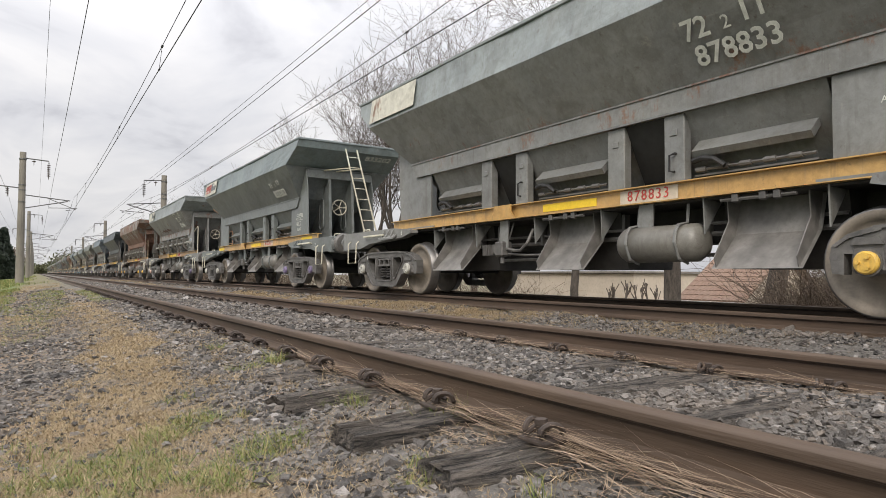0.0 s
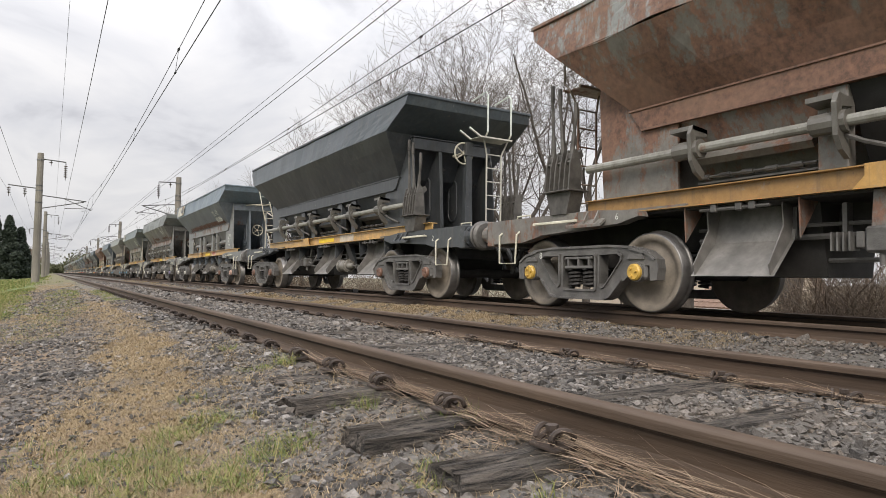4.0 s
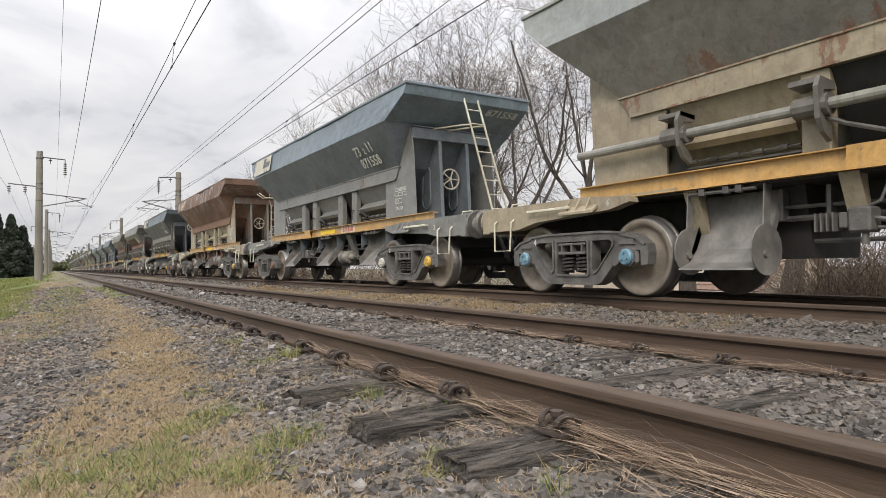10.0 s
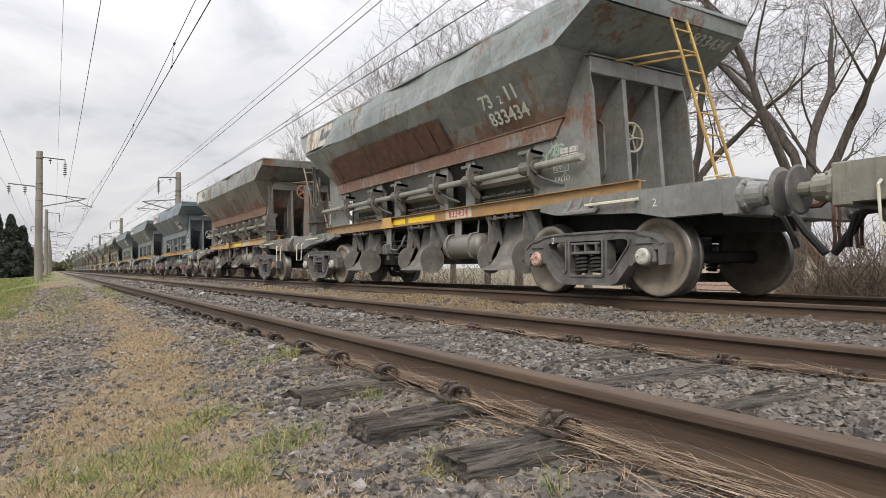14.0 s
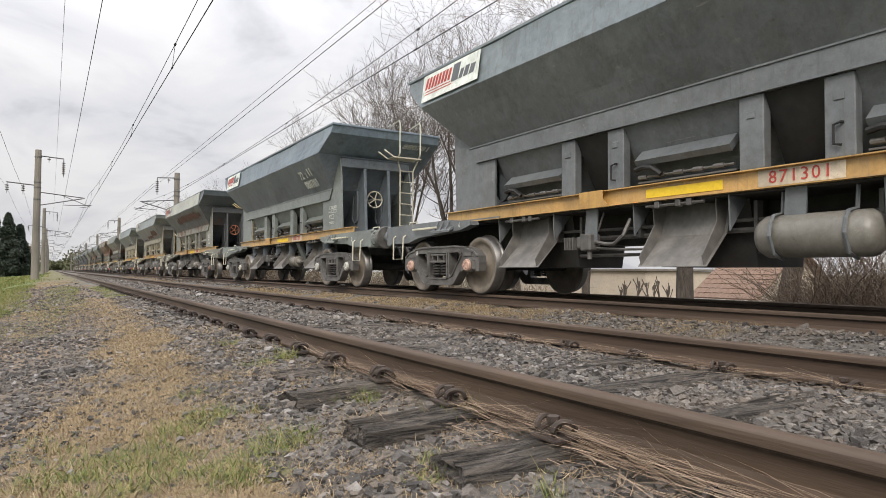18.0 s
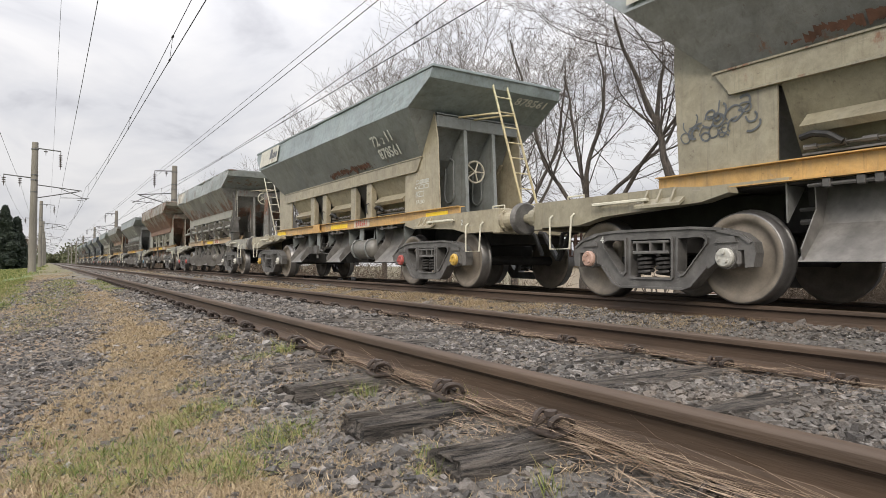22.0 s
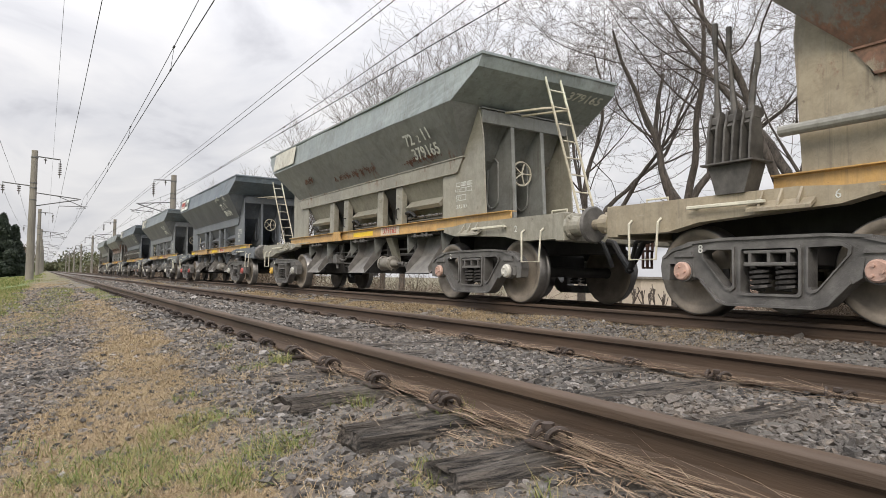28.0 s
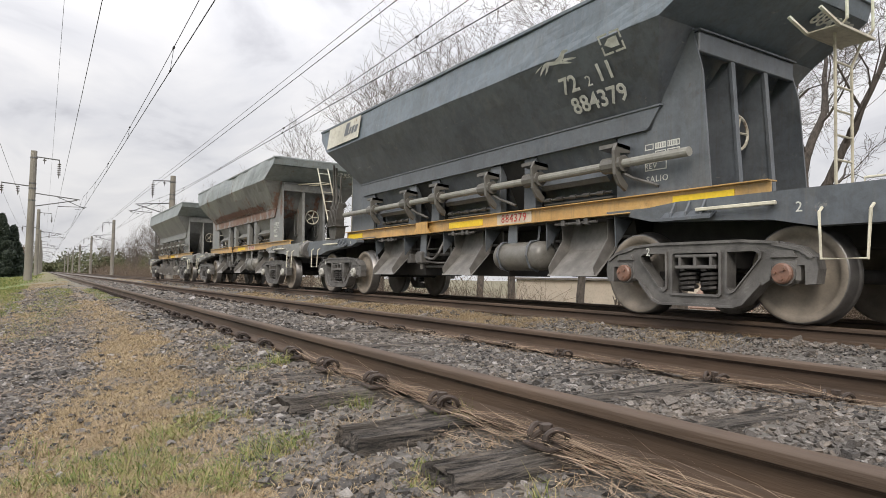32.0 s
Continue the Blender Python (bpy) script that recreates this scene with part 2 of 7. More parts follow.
CHUTE = plain("worn_grey_sheet_steel", (0.20, 0.192, 0.18), 0.5, 0.2, 0.45, 3)
WHEELF = plain("dusty_wheel_steel", (0.225, 0.195, 0.158), 0.65, 0.1, 0.3, 5)
TREAD = plain("polished_tread_steel", (0.17, 0.165, 0.16), 0.42, 0.8, 0.2, 8, 0.05)
SPRING = plain("dark_spring_steel", (0.055, 0.052, 0.05), 0.5, 0.5, 0.3, 8)
BLACKR = plain("black_rubber_and_shade", (0.02, 0.02, 0.02), 0.6, 0, 0.3, 8)
RAILSIDE = plain("brown_rusted_rail", (0.070, 0.046, 0.030), 0.66, 0.05, 0.30, 4, 0.25, (1, 0.25, 2.5))
RAILTOP = plain("worn_rail_head", (0.048, 0.038, 0.032), 0.52, 0.1, 0.35, 3, 0.08, (4, 0.2, 1))
CLIP = plain("rusted_clip_and_rail_shadow", (0.05, 0.037, 0.03), 0.7, 0.1, 0.35, 20)
CONCRETE = plain("weathered_concrete", (0.19, 0.175, 0.15), 0.85, 0, 0.25, 1.2, 0.3, (1, 1, 0.3))
STEELG = plain("galvanised_steel", (0.12, 0.12, 0.12), 0.5, 0.4, 0.3, 4)
CABLE = plain("dark_copper_wire", (0.025, 0.025, 0.026), 0.6, 0.2, 0.2, 1)
PORCELAIN = plain("brown_porcelain", (0.06, 0.045, 0.04), 0.25, 0, 0.2, 8)
RENDERW = plain("cream_house_render", (0.50, 0.435, 0.355), 0.85, 0, 0.12, 0.9, 0.2)
GLASS = plain("dark_window_glass", (0.02, 0.022, 0.025), 0.08, 0, 0.1, 2, 0.0)


def wood():
    m, nt, b = mat("weathered_sleeper_wood")
    info = nt.nodes.new("ShaderNodeObjectInfo")
    sh = nt.nodes.new("ShaderNodeCombineXYZ")
    off = mathn(nt, "MULTIPLY", info.outputs["Random"], 20.0)
    nt.links.new(off, sh.inputs[0])
    nt.links.new(off, sh.inputs[1])
    v = coords(nt, (1.2, 14, 14), sh.outputs[0])
    v2 = coords(nt, (1, 1, 1), sh.outputs[0])
    g, f = noise_tex(nt, v, 3.0, 9, 0.75, 1.0), noise_tex(nt, v2, 5.0, 3)
    c = mixc(nt, ramp2(nt, g, 0.41, 0.60), (0.010, 0.009, 0.008), (0.185, 0.158, 0.134))
    c = mixc(nt, mathn(nt, "MULTIPLY", ramp2(nt, f, 0.5, 0.75), 0.5), c, (0.085, 0.072, 0.056))
    nt.links.new(c, b.inputs["Base Color"])
    b.inputs["Roughness"].default_value = 0.88
    bump(nt, b, g, 1.0, 0.05)
    return m


def stones():
    m, nt, b = mat("grey_ballast_stone")
    geo = nt.nodes.new("ShaderNodeNewGeometry")
    r = nt.nodes.new("ShaderNodeValToRGB")
    e = r.color_ramp.elements
    e[0].position, e[0].color = 0.0, (0.045, 0.042, 0.040, 1)
    e[1].position, e[1].color = 1.0, (0.36, 0.34, 0.32, 1)
    for p, c in ((0.35, (0.118, 0.110, 0.103)), (0.6, (0.180, 0.168, 0.157)), (0.8, (0.195, 0.164, 0.134)), (0.93, (0.28, 0.262, 0.245))):
        k = e.new(p)
        k.color = (*c, 1)
    nt.links.new(geo.outputs["Random Per Island"], r.inputs["Fac"])
    v = coords(nt)
    n = noise_tex(nt, v, 60, 6, 0.75)
    big = noise_tex(nt, v, 0.9, 4)
    c = mixc(nt, ramp2(nt, n, 0.38, 0.62), mixc(nt, 1.0, r.outputs["Color"], (0.58, 0.57, 0.56), "MULTIPLY"), r.outputs["Color"])
    c = mixc(nt, mathn(nt, "MULTIPLY", ramp2(nt, big, 0.48, 0.68), 0.42), c, (0.165, 0.135, 0.108))
    nt.links.new(c, b.inputs["Base Color"])
    b.inputs["Roughness"].default_value = 0.85
    bump(nt, b, n, 0.8, 0.015)
    return m


def blades(name, cols):
    m, nt, b = mat(name)
    geo = nt.nodes.new("ShaderNodeNewGeometry")
    r = nt.nodes.new("ShaderNodeValToRGB")
    e = r.color_ramp.elements
    e[0].position, e[0].color = 0.0, (*cols[0], 1)
    e[1].position, e[1].color = 1.0, (*cols[-1], 1)
    for i, c in enumerate(cols[1:-1]):
        k = e.new((i + 1) / (len(cols) - 1))
        k.color = (*c, 1)
    nt.links.new(geo.outputs["Random Per Island"], r.inputs["Fac"])
    n = noise_tex(nt, coords(nt), 1.3, 3)
    c = mixc(nt, mathn(nt, "MULTIPLY", ramp2(nt, n, 0.4, 0.7), 0.35), r.outputs["Color"], cols[0])
    nt.links.new(c, b.inputs["Base Color"])
    b.inputs["Roughness"].default_value = 0.75
    return m


def bark(name, lo, hi):
    m, nt, b = mat(name)
    v = coords(nt, (1, 1, 0.25))
    n, f = noise_tex(nt, v, 14, 7, 0.75, 0.5), noise_tex(nt, v, 1.1, 3)
    c = mixc(nt, ramp2(nt, n, 0.35, 0.7), lo, hi)
    c = mixc(nt, mathn(nt, "MULTIPLY", f, 0.4), c, tuple(0.5 * (a + d) for a, d in zip(lo, hi)))
    nt.links.new(c, b.inputs["Base Color"])
    b.inputs["Roughness"].default_value = 0.9
    bump(nt, b, n, 0.7, 0.03)
    return m


WOOD, STONE = wood(), stones()
GREEN = blades("green_grass_blades", [(0.064, 0.098, 0.019), (0.125, 0.158, 0.034), (0.20, 0.205, 0.056), (0.30, 0.25, 0.115)])
DRYGRASS = blades("dry_grass_blades", [(0.195, 0.14, 0.082), (0.33, 0.247, 0.148), (0.25, 0.193, 0.104), (0.46, 0.365, 0.235)])
STRAW = blades("dry_straw", [(0.16, 0.11, 0.07), (0.30, 0.225, 0.155), (0.44, 0.34, 0.24), (0.20, 0.12, 0.07)])
CONIFER = blades("dark_conifer_foliage", [(0.018, 0.028, 0.020), (0.030, 0.044, 0.030), (0.045, 0.058, 0.038)])
LEAF = blades("olive_foliage", [(0.05, 0.06, 0.025), (0.08, 0.09, 0.04), (0.10, 0.09, 0.045)])
BRUSH = blades("brown_winter_scrub", [(0.075, 0.055, 0.04), (0.13, 0.092, 0.066), (0.18, 0.135, 0.096), (0.095, 0.076, 0.052)])
BARK = bark("grey_brown_bark", (0.022, 0.019, 0.016), (0.135, 0.114, 0.097))
TWIG = bark("brown_twig_bark", (0.066, 0.055, 0.047), (0.165, 0.138, 0.117))


def ground_material():
    m, nt, b = mat("trackside_ground")
    co = nt.nodes.new("ShaderNodeTexCoord")
    v = co.outputs["Object"]
    sep = nt.nodes.new("ShaderNodeSeparateXYZ")
    nt.links.new(v, sep.inputs[0])
    x = sep.outputs["X"]
    n1, n2, n3 = noise_tex(nt, v, 0.55, 6, 0.6), noise_tex(nt, v, 6, 6, 0.7), noise_tex(nt, v, 55, 4, 0.7)
    vor = node(nt, "ShaderNodeTexVoronoi", Scale=24.0)
    nt.links.new(v, vor.inputs["Vector"])
    gravel = mixc(nt, ramp2(nt, vor.outputs["Distance"], 0.05, 0.55), (0.20, 0.19, 0.178), (0.085, 0.078, 0.07))
    gravel = mixc(nt, mathn(nt, "MULTIPLY", n3, 0.5), gravel, (0.17, 0.155, 0.135))
    soil = mixc(nt, ramp2(nt, n3, 0.35, 0.7), (0.12, 0.086, 0.058), (0.27, 0.195, 0.125))
    green = mixc(nt, ramp2(nt, n3, 0.35, 0.7), (0.055, 0.095, 0.02), (0.135, 0.175, 0.048))
    far = mixc(nt, ramp2(nt, n1, 0.4, 0.6), (0.15, 0.12, 0.08), (0.11, 0.11, 0.06))
    mix_a = ramp2(nt, mathn(nt, "SUBTRACT", mathn(nt, "ADD", mathn(nt, "MULTIPLY", n1, 0.7), mathn(nt, "MULTIPLY", n2, 0.3)), mathn(nt, "MULTIPLY", mathn(nt, "MINIMUM", x, 1.2), 0.13)), 0.40, 0.54)
    c = mixc(nt, mix_a, gravel, soil)
    # grass takes over beyond the worn shoulder on either side
    left = ramp2(nt, mathn(nt, "ADD", mathn(nt, "MULTIPLY", x, -0.5), mathn(nt, "MULTIPLY", n1, 1.2)), 0.88, 1.28)
    right = ramp2(nt, mathn(nt, "ADD", mathn(nt, "MULTIPLY", mathn(nt, "SUBTRACT", x, 9.3), 0.5), n1), 0.5, 0.9)
    along = ramp2(nt, mathn(nt, "MULTIPLY", sep.outputs["Y"], 0.01), 0.20, 0.50)
    mixed = mixc(nt, ramp2(nt, n2, 0.42, 0.58), (0.155, 0.12, 0.075), (0.115, 0.125, 0.052))
    c = mixc(nt, mathn(nt, "MULTIPLY", along, ramp2(nt, mathn(nt, "MULTIPLY", x, 0.5), 0.55, 0.75, (1, 1, 1, 1), (0, 0, 0, 1))), c, mixed)
    green = mixc(nt, mathn(nt, "MULTIPLY", ramp2(nt, n1, 0.42, 0.62), 0.3), green, mixc(nt, n2, (0.13, 0.12, 0.05), (0.21, 0.17, 0.085)))
    c = mixc(nt, left, c, green)
    c = mixc(nt, right, c, far)
    nt.links.new(c, b.inputs["Base Color"])
    b.inputs["Roughness"].default_value = 0.92
    h = mathn(nt, "ADD", mathn(nt, "MULTIPLY", vor.outputs["Distance"], -0.6), n3)
    bump(nt, b, h, 0.8, 0.02)
    return m


GROUND = ground_material()


def tiles_material():
    m, nt, b = mat("clay_roof_tile")
    info = nt.nodes.new("ShaderNodeObjectInfo")
    v = coords(nt)
    n = noise_tex(nt, v, 7, 5)
    c = mixc(nt, ramp2(nt, n, 0.3, 0.7), (0.15, 0.09, 0.062), (0.25, 0.16, 0.115))
    c = mixc(nt, mathn(nt, "MULTIPLY", info.outputs["Random"], 0.35), c, (0.24, 0.18, 0.135))
    nt.links.new(c, b.inputs["Base Color"])
    b.inputs["Roughness"].default_value = 0.8
    bump(nt, b, n, 0.3, 0.02)
    return m


TILE = tiles_material()

# ---- building tools ----
def part(name, me, material, parent, label="", color=None):
    """Links a mesh (or a bmesh, which it turns into one) as one part under its thing."""
    if isinstance(me, bmesh.types.BMesh):
        me = mesh_of(name, me, material)
    ob = new(name, me)
    ob.parent = parent
    if label:
        ob["label"] = label
    if color is not None:
        ob.color = color
    return ob


def mesh_of(name, bm, material, smooth=False):
    me = bpy.data.meshes.new(name)
    bm.normal_update()
    bm.to_mesh(me)
    bm.free()
    for m in (material if isinstance(material, (list, tuple)) else [material]):
        me.materials.append(m)
    if smooth:
        me.polygons.foreach_set("use_smooth", [True] * len(me.polygons))
    return me


def raw_mesh(name, verts, faces, material, smooth=False):
    me = bpy.data.meshes.new(name)
    me.from_pydata(np.asarray(verts).tolist(), [], faces if isinstance(faces, list) else faces.tolist())
    for m in (material if isinstance(material, (list, tuple)) else [material]):
        me.materials.append(m)
    if smooth:
        me.polygons.foreach_set("use_smooth", [True] * len(me.polygons))
    me.update()
    return me


def empty(name, m=None):
    ob = new(name)
    ob.empty_display_size = 0.3
    if m is not None:
        ob.matrix_basis = m
    return ob


def box(bm, lo, hi, bev=0.0):
    xs, ys, zs = zip(lo, hi)
    vs = [bm.verts.new((x, y, z)) for z in zs for y in ys for x in xs]
    fs = [bm.faces.new([vs[i] for i in f]) for f in ((0, 2, 3, 1), (4, 5, 7, 6), (0, 1, 5, 4), (2, 6, 7, 3), (0, 4, 6, 2), (1, 3, 7, 5))]
    if bev:
        bmesh.ops.bevel(bm, geom=list({e for f in fs for e in f.edges}), offset=bev, segments=1, affect="EDGES")


def prism(bm, pts, a, b, axis="x"):
    """A polygon pushed along an axis from a to b. For x the points are (y, z), for y (x, z), for z (x, y)."""
    def at(p, d):
        return {"x": (d, p[0], p[1]), "y": (p[0], d, p[1]), "z": (p[0], p[1], d)}[axis]
    area = sum(p[0] * q[1] - q[0] * p[1] for p, q in zip(pts, pts[1:] + pts[:1]))
    if (area > 0) == (axis == "y"):
        pts = pts[::-1]
    if a > b:
        a, b = b, a
    lo, hi = [bm.verts.new(at(p, a)) for p in pts], [bm.verts.new(at(p, b)) for p in pts]
    n = len(pts)
    bm.faces.new(lo)
    bm.faces.new(hi[::-1])
    for i in range(n):
        j = (i + 1) % n
        bm.faces.new((lo[j], lo[i], hi[i], hi[j]))


def rod(bm, p0, p1, r0, n=10, r1=None):
    tube(bm, [p0, p1], r0, n, [r0, r0 if r1 is None else r1])


def tube(bm, pts, r, n=6, radii=None):
    pts = [Vector(p) for p in pts]
    rings, last = [], None
    for i, p in enumerate(pts):
        d = (pts[min(i + 1, len(pts) - 1)] - pts[max(i - 1, 0)]).normalized()
        if last is None:
            u = d.cross((0, 0, 1) if abs(d.z) < 0.9 else (1, 0, 0)).normalized()
        else:
            u = (last - d * last.dot(d)).normalized()
        last, w = u, d.cross(u)
        rr = radii[i] if radii else r
        rings.append([bm.verts.new(p + (u * math.cos(k * math.tau / n) + w * math.sin(k * math.tau / n)) * rr) for k in range(n)])
    for a, b in zip(rings, rings[1:]):
        for k in range(n):
            bm.faces.new((a[k], a[(k + 1) % n], b[(k + 1) % n], b[k]))
    bm.faces.new(rings[0][::-1])
    bm.faces.new(rings[-1])


def ring(bm, c, r, thick, n=20, axis="y", m=6):
    """A torus round c."""
    loops = []
    for i in range(n):
        a = i * math.tau / n
        o = []
        for k in range(m):
            t = k * math.tau / m
            rad, h = r + thick * math.cos(t), thick * math.sin(t)
            p = (rad * math.cos(a), rad * math.sin(a))
            o.append(bm.verts.new({"y": (c[0] + p[0], c[1] + h, c[2] + p[1]), "x": (c[0] + h, c[1] + p[0], c[2] + p[1])}[axis]))
        loops.append(o)
    for i in range(n):
        a, b = loops[i], loops[(i + 1) % n]
        for k in range(m):
            bm.faces.new((a[k], a[(k + 1) % m], b[(k + 1) % m], b[k]))


def turned(bm, prof, n=40, mats=None):
    """A profile of (x, radius) turned round the x axis."""
    loops = [[bm.verts.new((x, r * math.cos(k * math.tau / n), r * math.sin(k * math.tau / n))) for k in range(n)] for x, r in prof]
    for j, (a, b) in enumerate(zip(loops, loops[1:])):
        for k in range(n):
            f = bm.faces.new((a[k], a[(k + 1) % n], b[(k + 1) % n], b[k]))
            f.smooth = True
            if mats:
                f.material_index = mats[j]
    bm.faces.new(loops[0][::-1])
    bm.faces.new(loops[-1])


def patch(bm, a, b, c, d, nu, nv, rough=0.0, seed=0.0):
    """A four-sided sheet between corners, with slight dents."""
    a, b, c, d = map(Vector, (a, b, c, d))
    nrm = (b - a).cross(d - a).normalized()
    g = []
    for j in range(nv + 1):
        row = []
        for i in range(nu + 1):
            u, v = i / nu, j / nv
            p = a * (1 - u) * (1 - v) + b * u * (1 - v) + c * u * v + d * (1 - u) * v
            if rough and 0 < i < nu:
                p += nrm * rough * noise.noise(Vector((p.x * 1.3 + seed, p.y * 1.1, p.z * 1.6)))
            row.append(bm.verts.new(p))
        g.append(row)
    for j in range(nv):
        for i in range(nu):
            bm.faces.new((g[j][i], g[j][i + 1], g[j + 1][i + 1], g[j + 1][i]))


def lettering(text, size, material, name="lettering"):
    """A line of lettering as a thin mesh in its own plane, centred."""
    cu = bpy.data.curves.new(name, "FONT")
    cu.body, cu.size, cu.align_x, cu.align_y = text, size, "CENTER", "CENTER"
    cu.resolution_u = 2
    cu.offset = 0.016 * size if size > 0.2 else 0.0
    cu.space_character = 1.0 if size > 0.2 else 1.18
    cu.extrude = 0.002
    ob = bpy.data.objects.new(name, cu)
    scene.collection.objects.link(ob)
    bpy.context.view_layer.update()
    me = bpy.data.meshes.new_from_object(ob)
    bpy.data.objects.remove(ob)
    bpy.data.curves.remove(cu)
    me.materials.clear()
    me.materials.append(material)
    return me

# ---- the hopper wagons: y runs along the wagon, x across it (the side by the path is -x), z up from the rail ----
TRACK_X, GAUGE = 6.72, 1.676
PITCH, SPEED = 14.0, 11.73
# half width, half length, height and shift along the wagon of each bend in the hopper's skin
CREASE, RIM, FOOT = (1.46, 4.55, 3.11, 0.18), (1.38, 5.19, 3.68, 0.08), (0.935, 3.94, 2.33, 0.0)
SHOULDER = (1.412, 5.12, 3.48, 0.08)
MESH = {}


def hopper_mesh(rough, seed):
    bm = bmesh.new()
    for inner in (0, 1):
        o = 0.05 * inner
        rings = [(x - o, y - o, z, c) for x, y, z, c in (RIM, SHOULDER, CREASE, FOOT)] + [(0.42 - o, 2.95 - o, 1.36 + o, 0.0)]
        for (x0, y0, z0, c0), (x1, y1, z1, c1) in zip(rings, rings[1:]):
            k = rough * (1 - inner)
            for s in (-1, 1):
                q = [(s * x0, c0 + s * y0, z0), (s * x0, c0 - s * y0, z0), (s * x1, c1 - s * y1, z1), (s * x1, c1 + s * y1, z1)]
                w = [(s * x0, c0 + s * y0, z0), (-s * x0, c0 + s * y0, z0), (-s * x1, c1 + s * y1, z1), (s * x1, c1 + s * y1, z1)]
                for quad, nu in ((q, 24), (w, 8)):
                    patch(bm, *(quad[::-1] if inner else quad), nu if not inner else 1, 3 if not inner else 1, k, seed)
        x, y, z, _ = rings[-1]
        f = [bm.verts.new(p) for p in ((-x, -y, z), (x, -y, z), (x, y, z), (-x, y, z))]
        bm.faces.new(f if inner else f[::-1])
    bmesh.ops.remove_doubles(bm, verts=bm.verts, dist=0.004)
    # close the rim between the two skins
    top = [[bm.verts.new((sx * (RIM[0] - o), RIM[3] + sy * (RIM[1] - o), RIM[2] + 0.001)) for sx, sy in ((-1, -1), (1, -1), (1, 1), (-1, 1))] for o in (0, 0.05)]
    for k in range(4):
        bm.faces.new((top[0][k], top[0][(k + 1) % 4], top[1][(k + 1) % 4], top[1][k]))
    bmesh.ops.remove_doubles(bm, verts=bm.verts, dist=0.004)
    return mesh_of("hopper", bm, PAINT)


def frame_meshes():
    """The meshes that all wagons share."""
    M = MESH
    M["hopper"] = hopper_mesh(0.035, 3.0)
    M["hopper_dented"] = hopper_mesh(0.07, 9.0)

    bm = bmesh.new()
    x, y, z, c = RIM
    for s in (-1, 1):
        box(bm, (s * x - 0.025, c - y - 0.02, z - 0.035), (s * x + 0.025, c + y + 0.02, z + 0.012), 0.006)
        box(bm, (-x + 0.026, c + s * y - 0.02, z - 0.035), (x - 0.026, c + s * y + 0.02, z + 0.012), 0.006)
    M["rim"] = mesh_of("rim", bm, PAINT)

    for s, k in ((-1, "n"), (1, "f")):
        bm = bmesh.new()
        prism(bm, [(-3.98, 2.335), (3.98, 2.335), (3.80, 2.09), (-3.80, 2.09)], s * 0.955, s * 0.84)
        M["ledge_" + k] = mesh_of("ledge", bm, PAINT)
        bm = bmesh.new()
        prism(bm, [(-4.0, 2.355), (4.0, 2.355), (4.0, 2.335), (-4.0, 2.335)], s * 0.972, s * 0.84)
        M["ledge_flange_" + k] = mesh_of("flange", bm, PAINT)
        bm = bmesh.new()
        prism(bm, [(-3.82, 2.112), (3.82, 2.112), (3.80, 2.088), (-3.80, 2.088)], s * 0.972, s * 0.956)
        M["ledge_lip_" + k] = mesh_of("lip", bm, PAINT)
        bm = bmesh.new()
        box(bm, (min(s * 0.925, s * 0.80), -0.13, 1.357), (max(s * 0.925, s * 0.80), 0.13, 2.088), 0.01)
        box(bm, (min(s * 0.925, s * 0.937), -0.045, 1.86), (max(s * 0.925, s * 0.937), 0.045, 1.93), 0.004)
        M["post_" + k] = mesh_of("post", bm, PAINT)
        bm = bmesh.new()
        for e in (-1, 1):
            pts = [(e * 3.33, 1.357), ((-4.60 if e < 0 else 4.43), 1.357), ((-4.50 if e < 0 else 4.50), 2.6), ((-4.37 if e < 0 else 4.46), 3.10), (e * 4.30, 3.02), (e * 3.96, 2.36), (e * 3.83, 2.087), (e * 3.33, 2.087)]
            prism(bm, pts, s * 0.925, s * 0.90)
            M["plate_%s%d" % (k, e)] = mesh_of("side_plate", bm, PAINT)
            bm = bmesh.new()
        bm.free()

    for e in (-1, 1):
        bm = bmesh.new()
        lo, hi = sorted((e * 4.38, e * 4.44))
        box(bm, (-0.898, lo, 2.83), (0.898, hi, 3.05), 0.01)
        box(bm, (-0.92, min(e * 4.36, e * 4.47), 3.052), (0.92, max(e * 4.36, e * 4.47), 3.07))
        M["end_beam%d" % e] = mesh_of("end_beam", bm, PAINT)
        bm = bmesh.new()
        prism(bm, [(e * 4.52, 1.19), (e * 4.40, 2.84), (e * 4.30, 2.84), (e * 3.05, 1.46), (e * 3.05, 1.19)], -0.012, 0.012)
        prism(bm, [(e * 4.55, 1.2), (e * 4.43, 2.83), (e * 4.395, 2.83), (e * 4.515, 1.2)], -0.035, 0.035)
        M["rib%d" % e] = mesh_of("rib", bm, PAINT)
        bm = bmesh.new()
        pts = [(-0.03, e * 3.95 + 0.16 * math.cos(a) * (1), 1.95 + 0.16 * math.sin(a) + (0.26 if 0 < a < math.pi else -0.26)) for a in
               [math.pi * k / 6 for k in range(7)] + [math.pi + math.pi * k / 6 for k in range(7)]]
        tube(bm, pts + pts[:2], 0.018, 6)
        M["oval%d" % e] = mesh_of("oval_flange", bm, PAINT)

    # recessed chute sheets behind the posts
    bm = bmesh.new()
    patch(bm, (-0.915, 0.77, 2.10), (-0.915, -0.77, 2.10), (-0.54, -0.77, 1.40), (-0.54, 0.77, 1.40), 6, 3, 0.01)
    M["chute_sheet"] = mesh_of("chute_sheet", bm, PAINT)
    bm = bmesh.new()
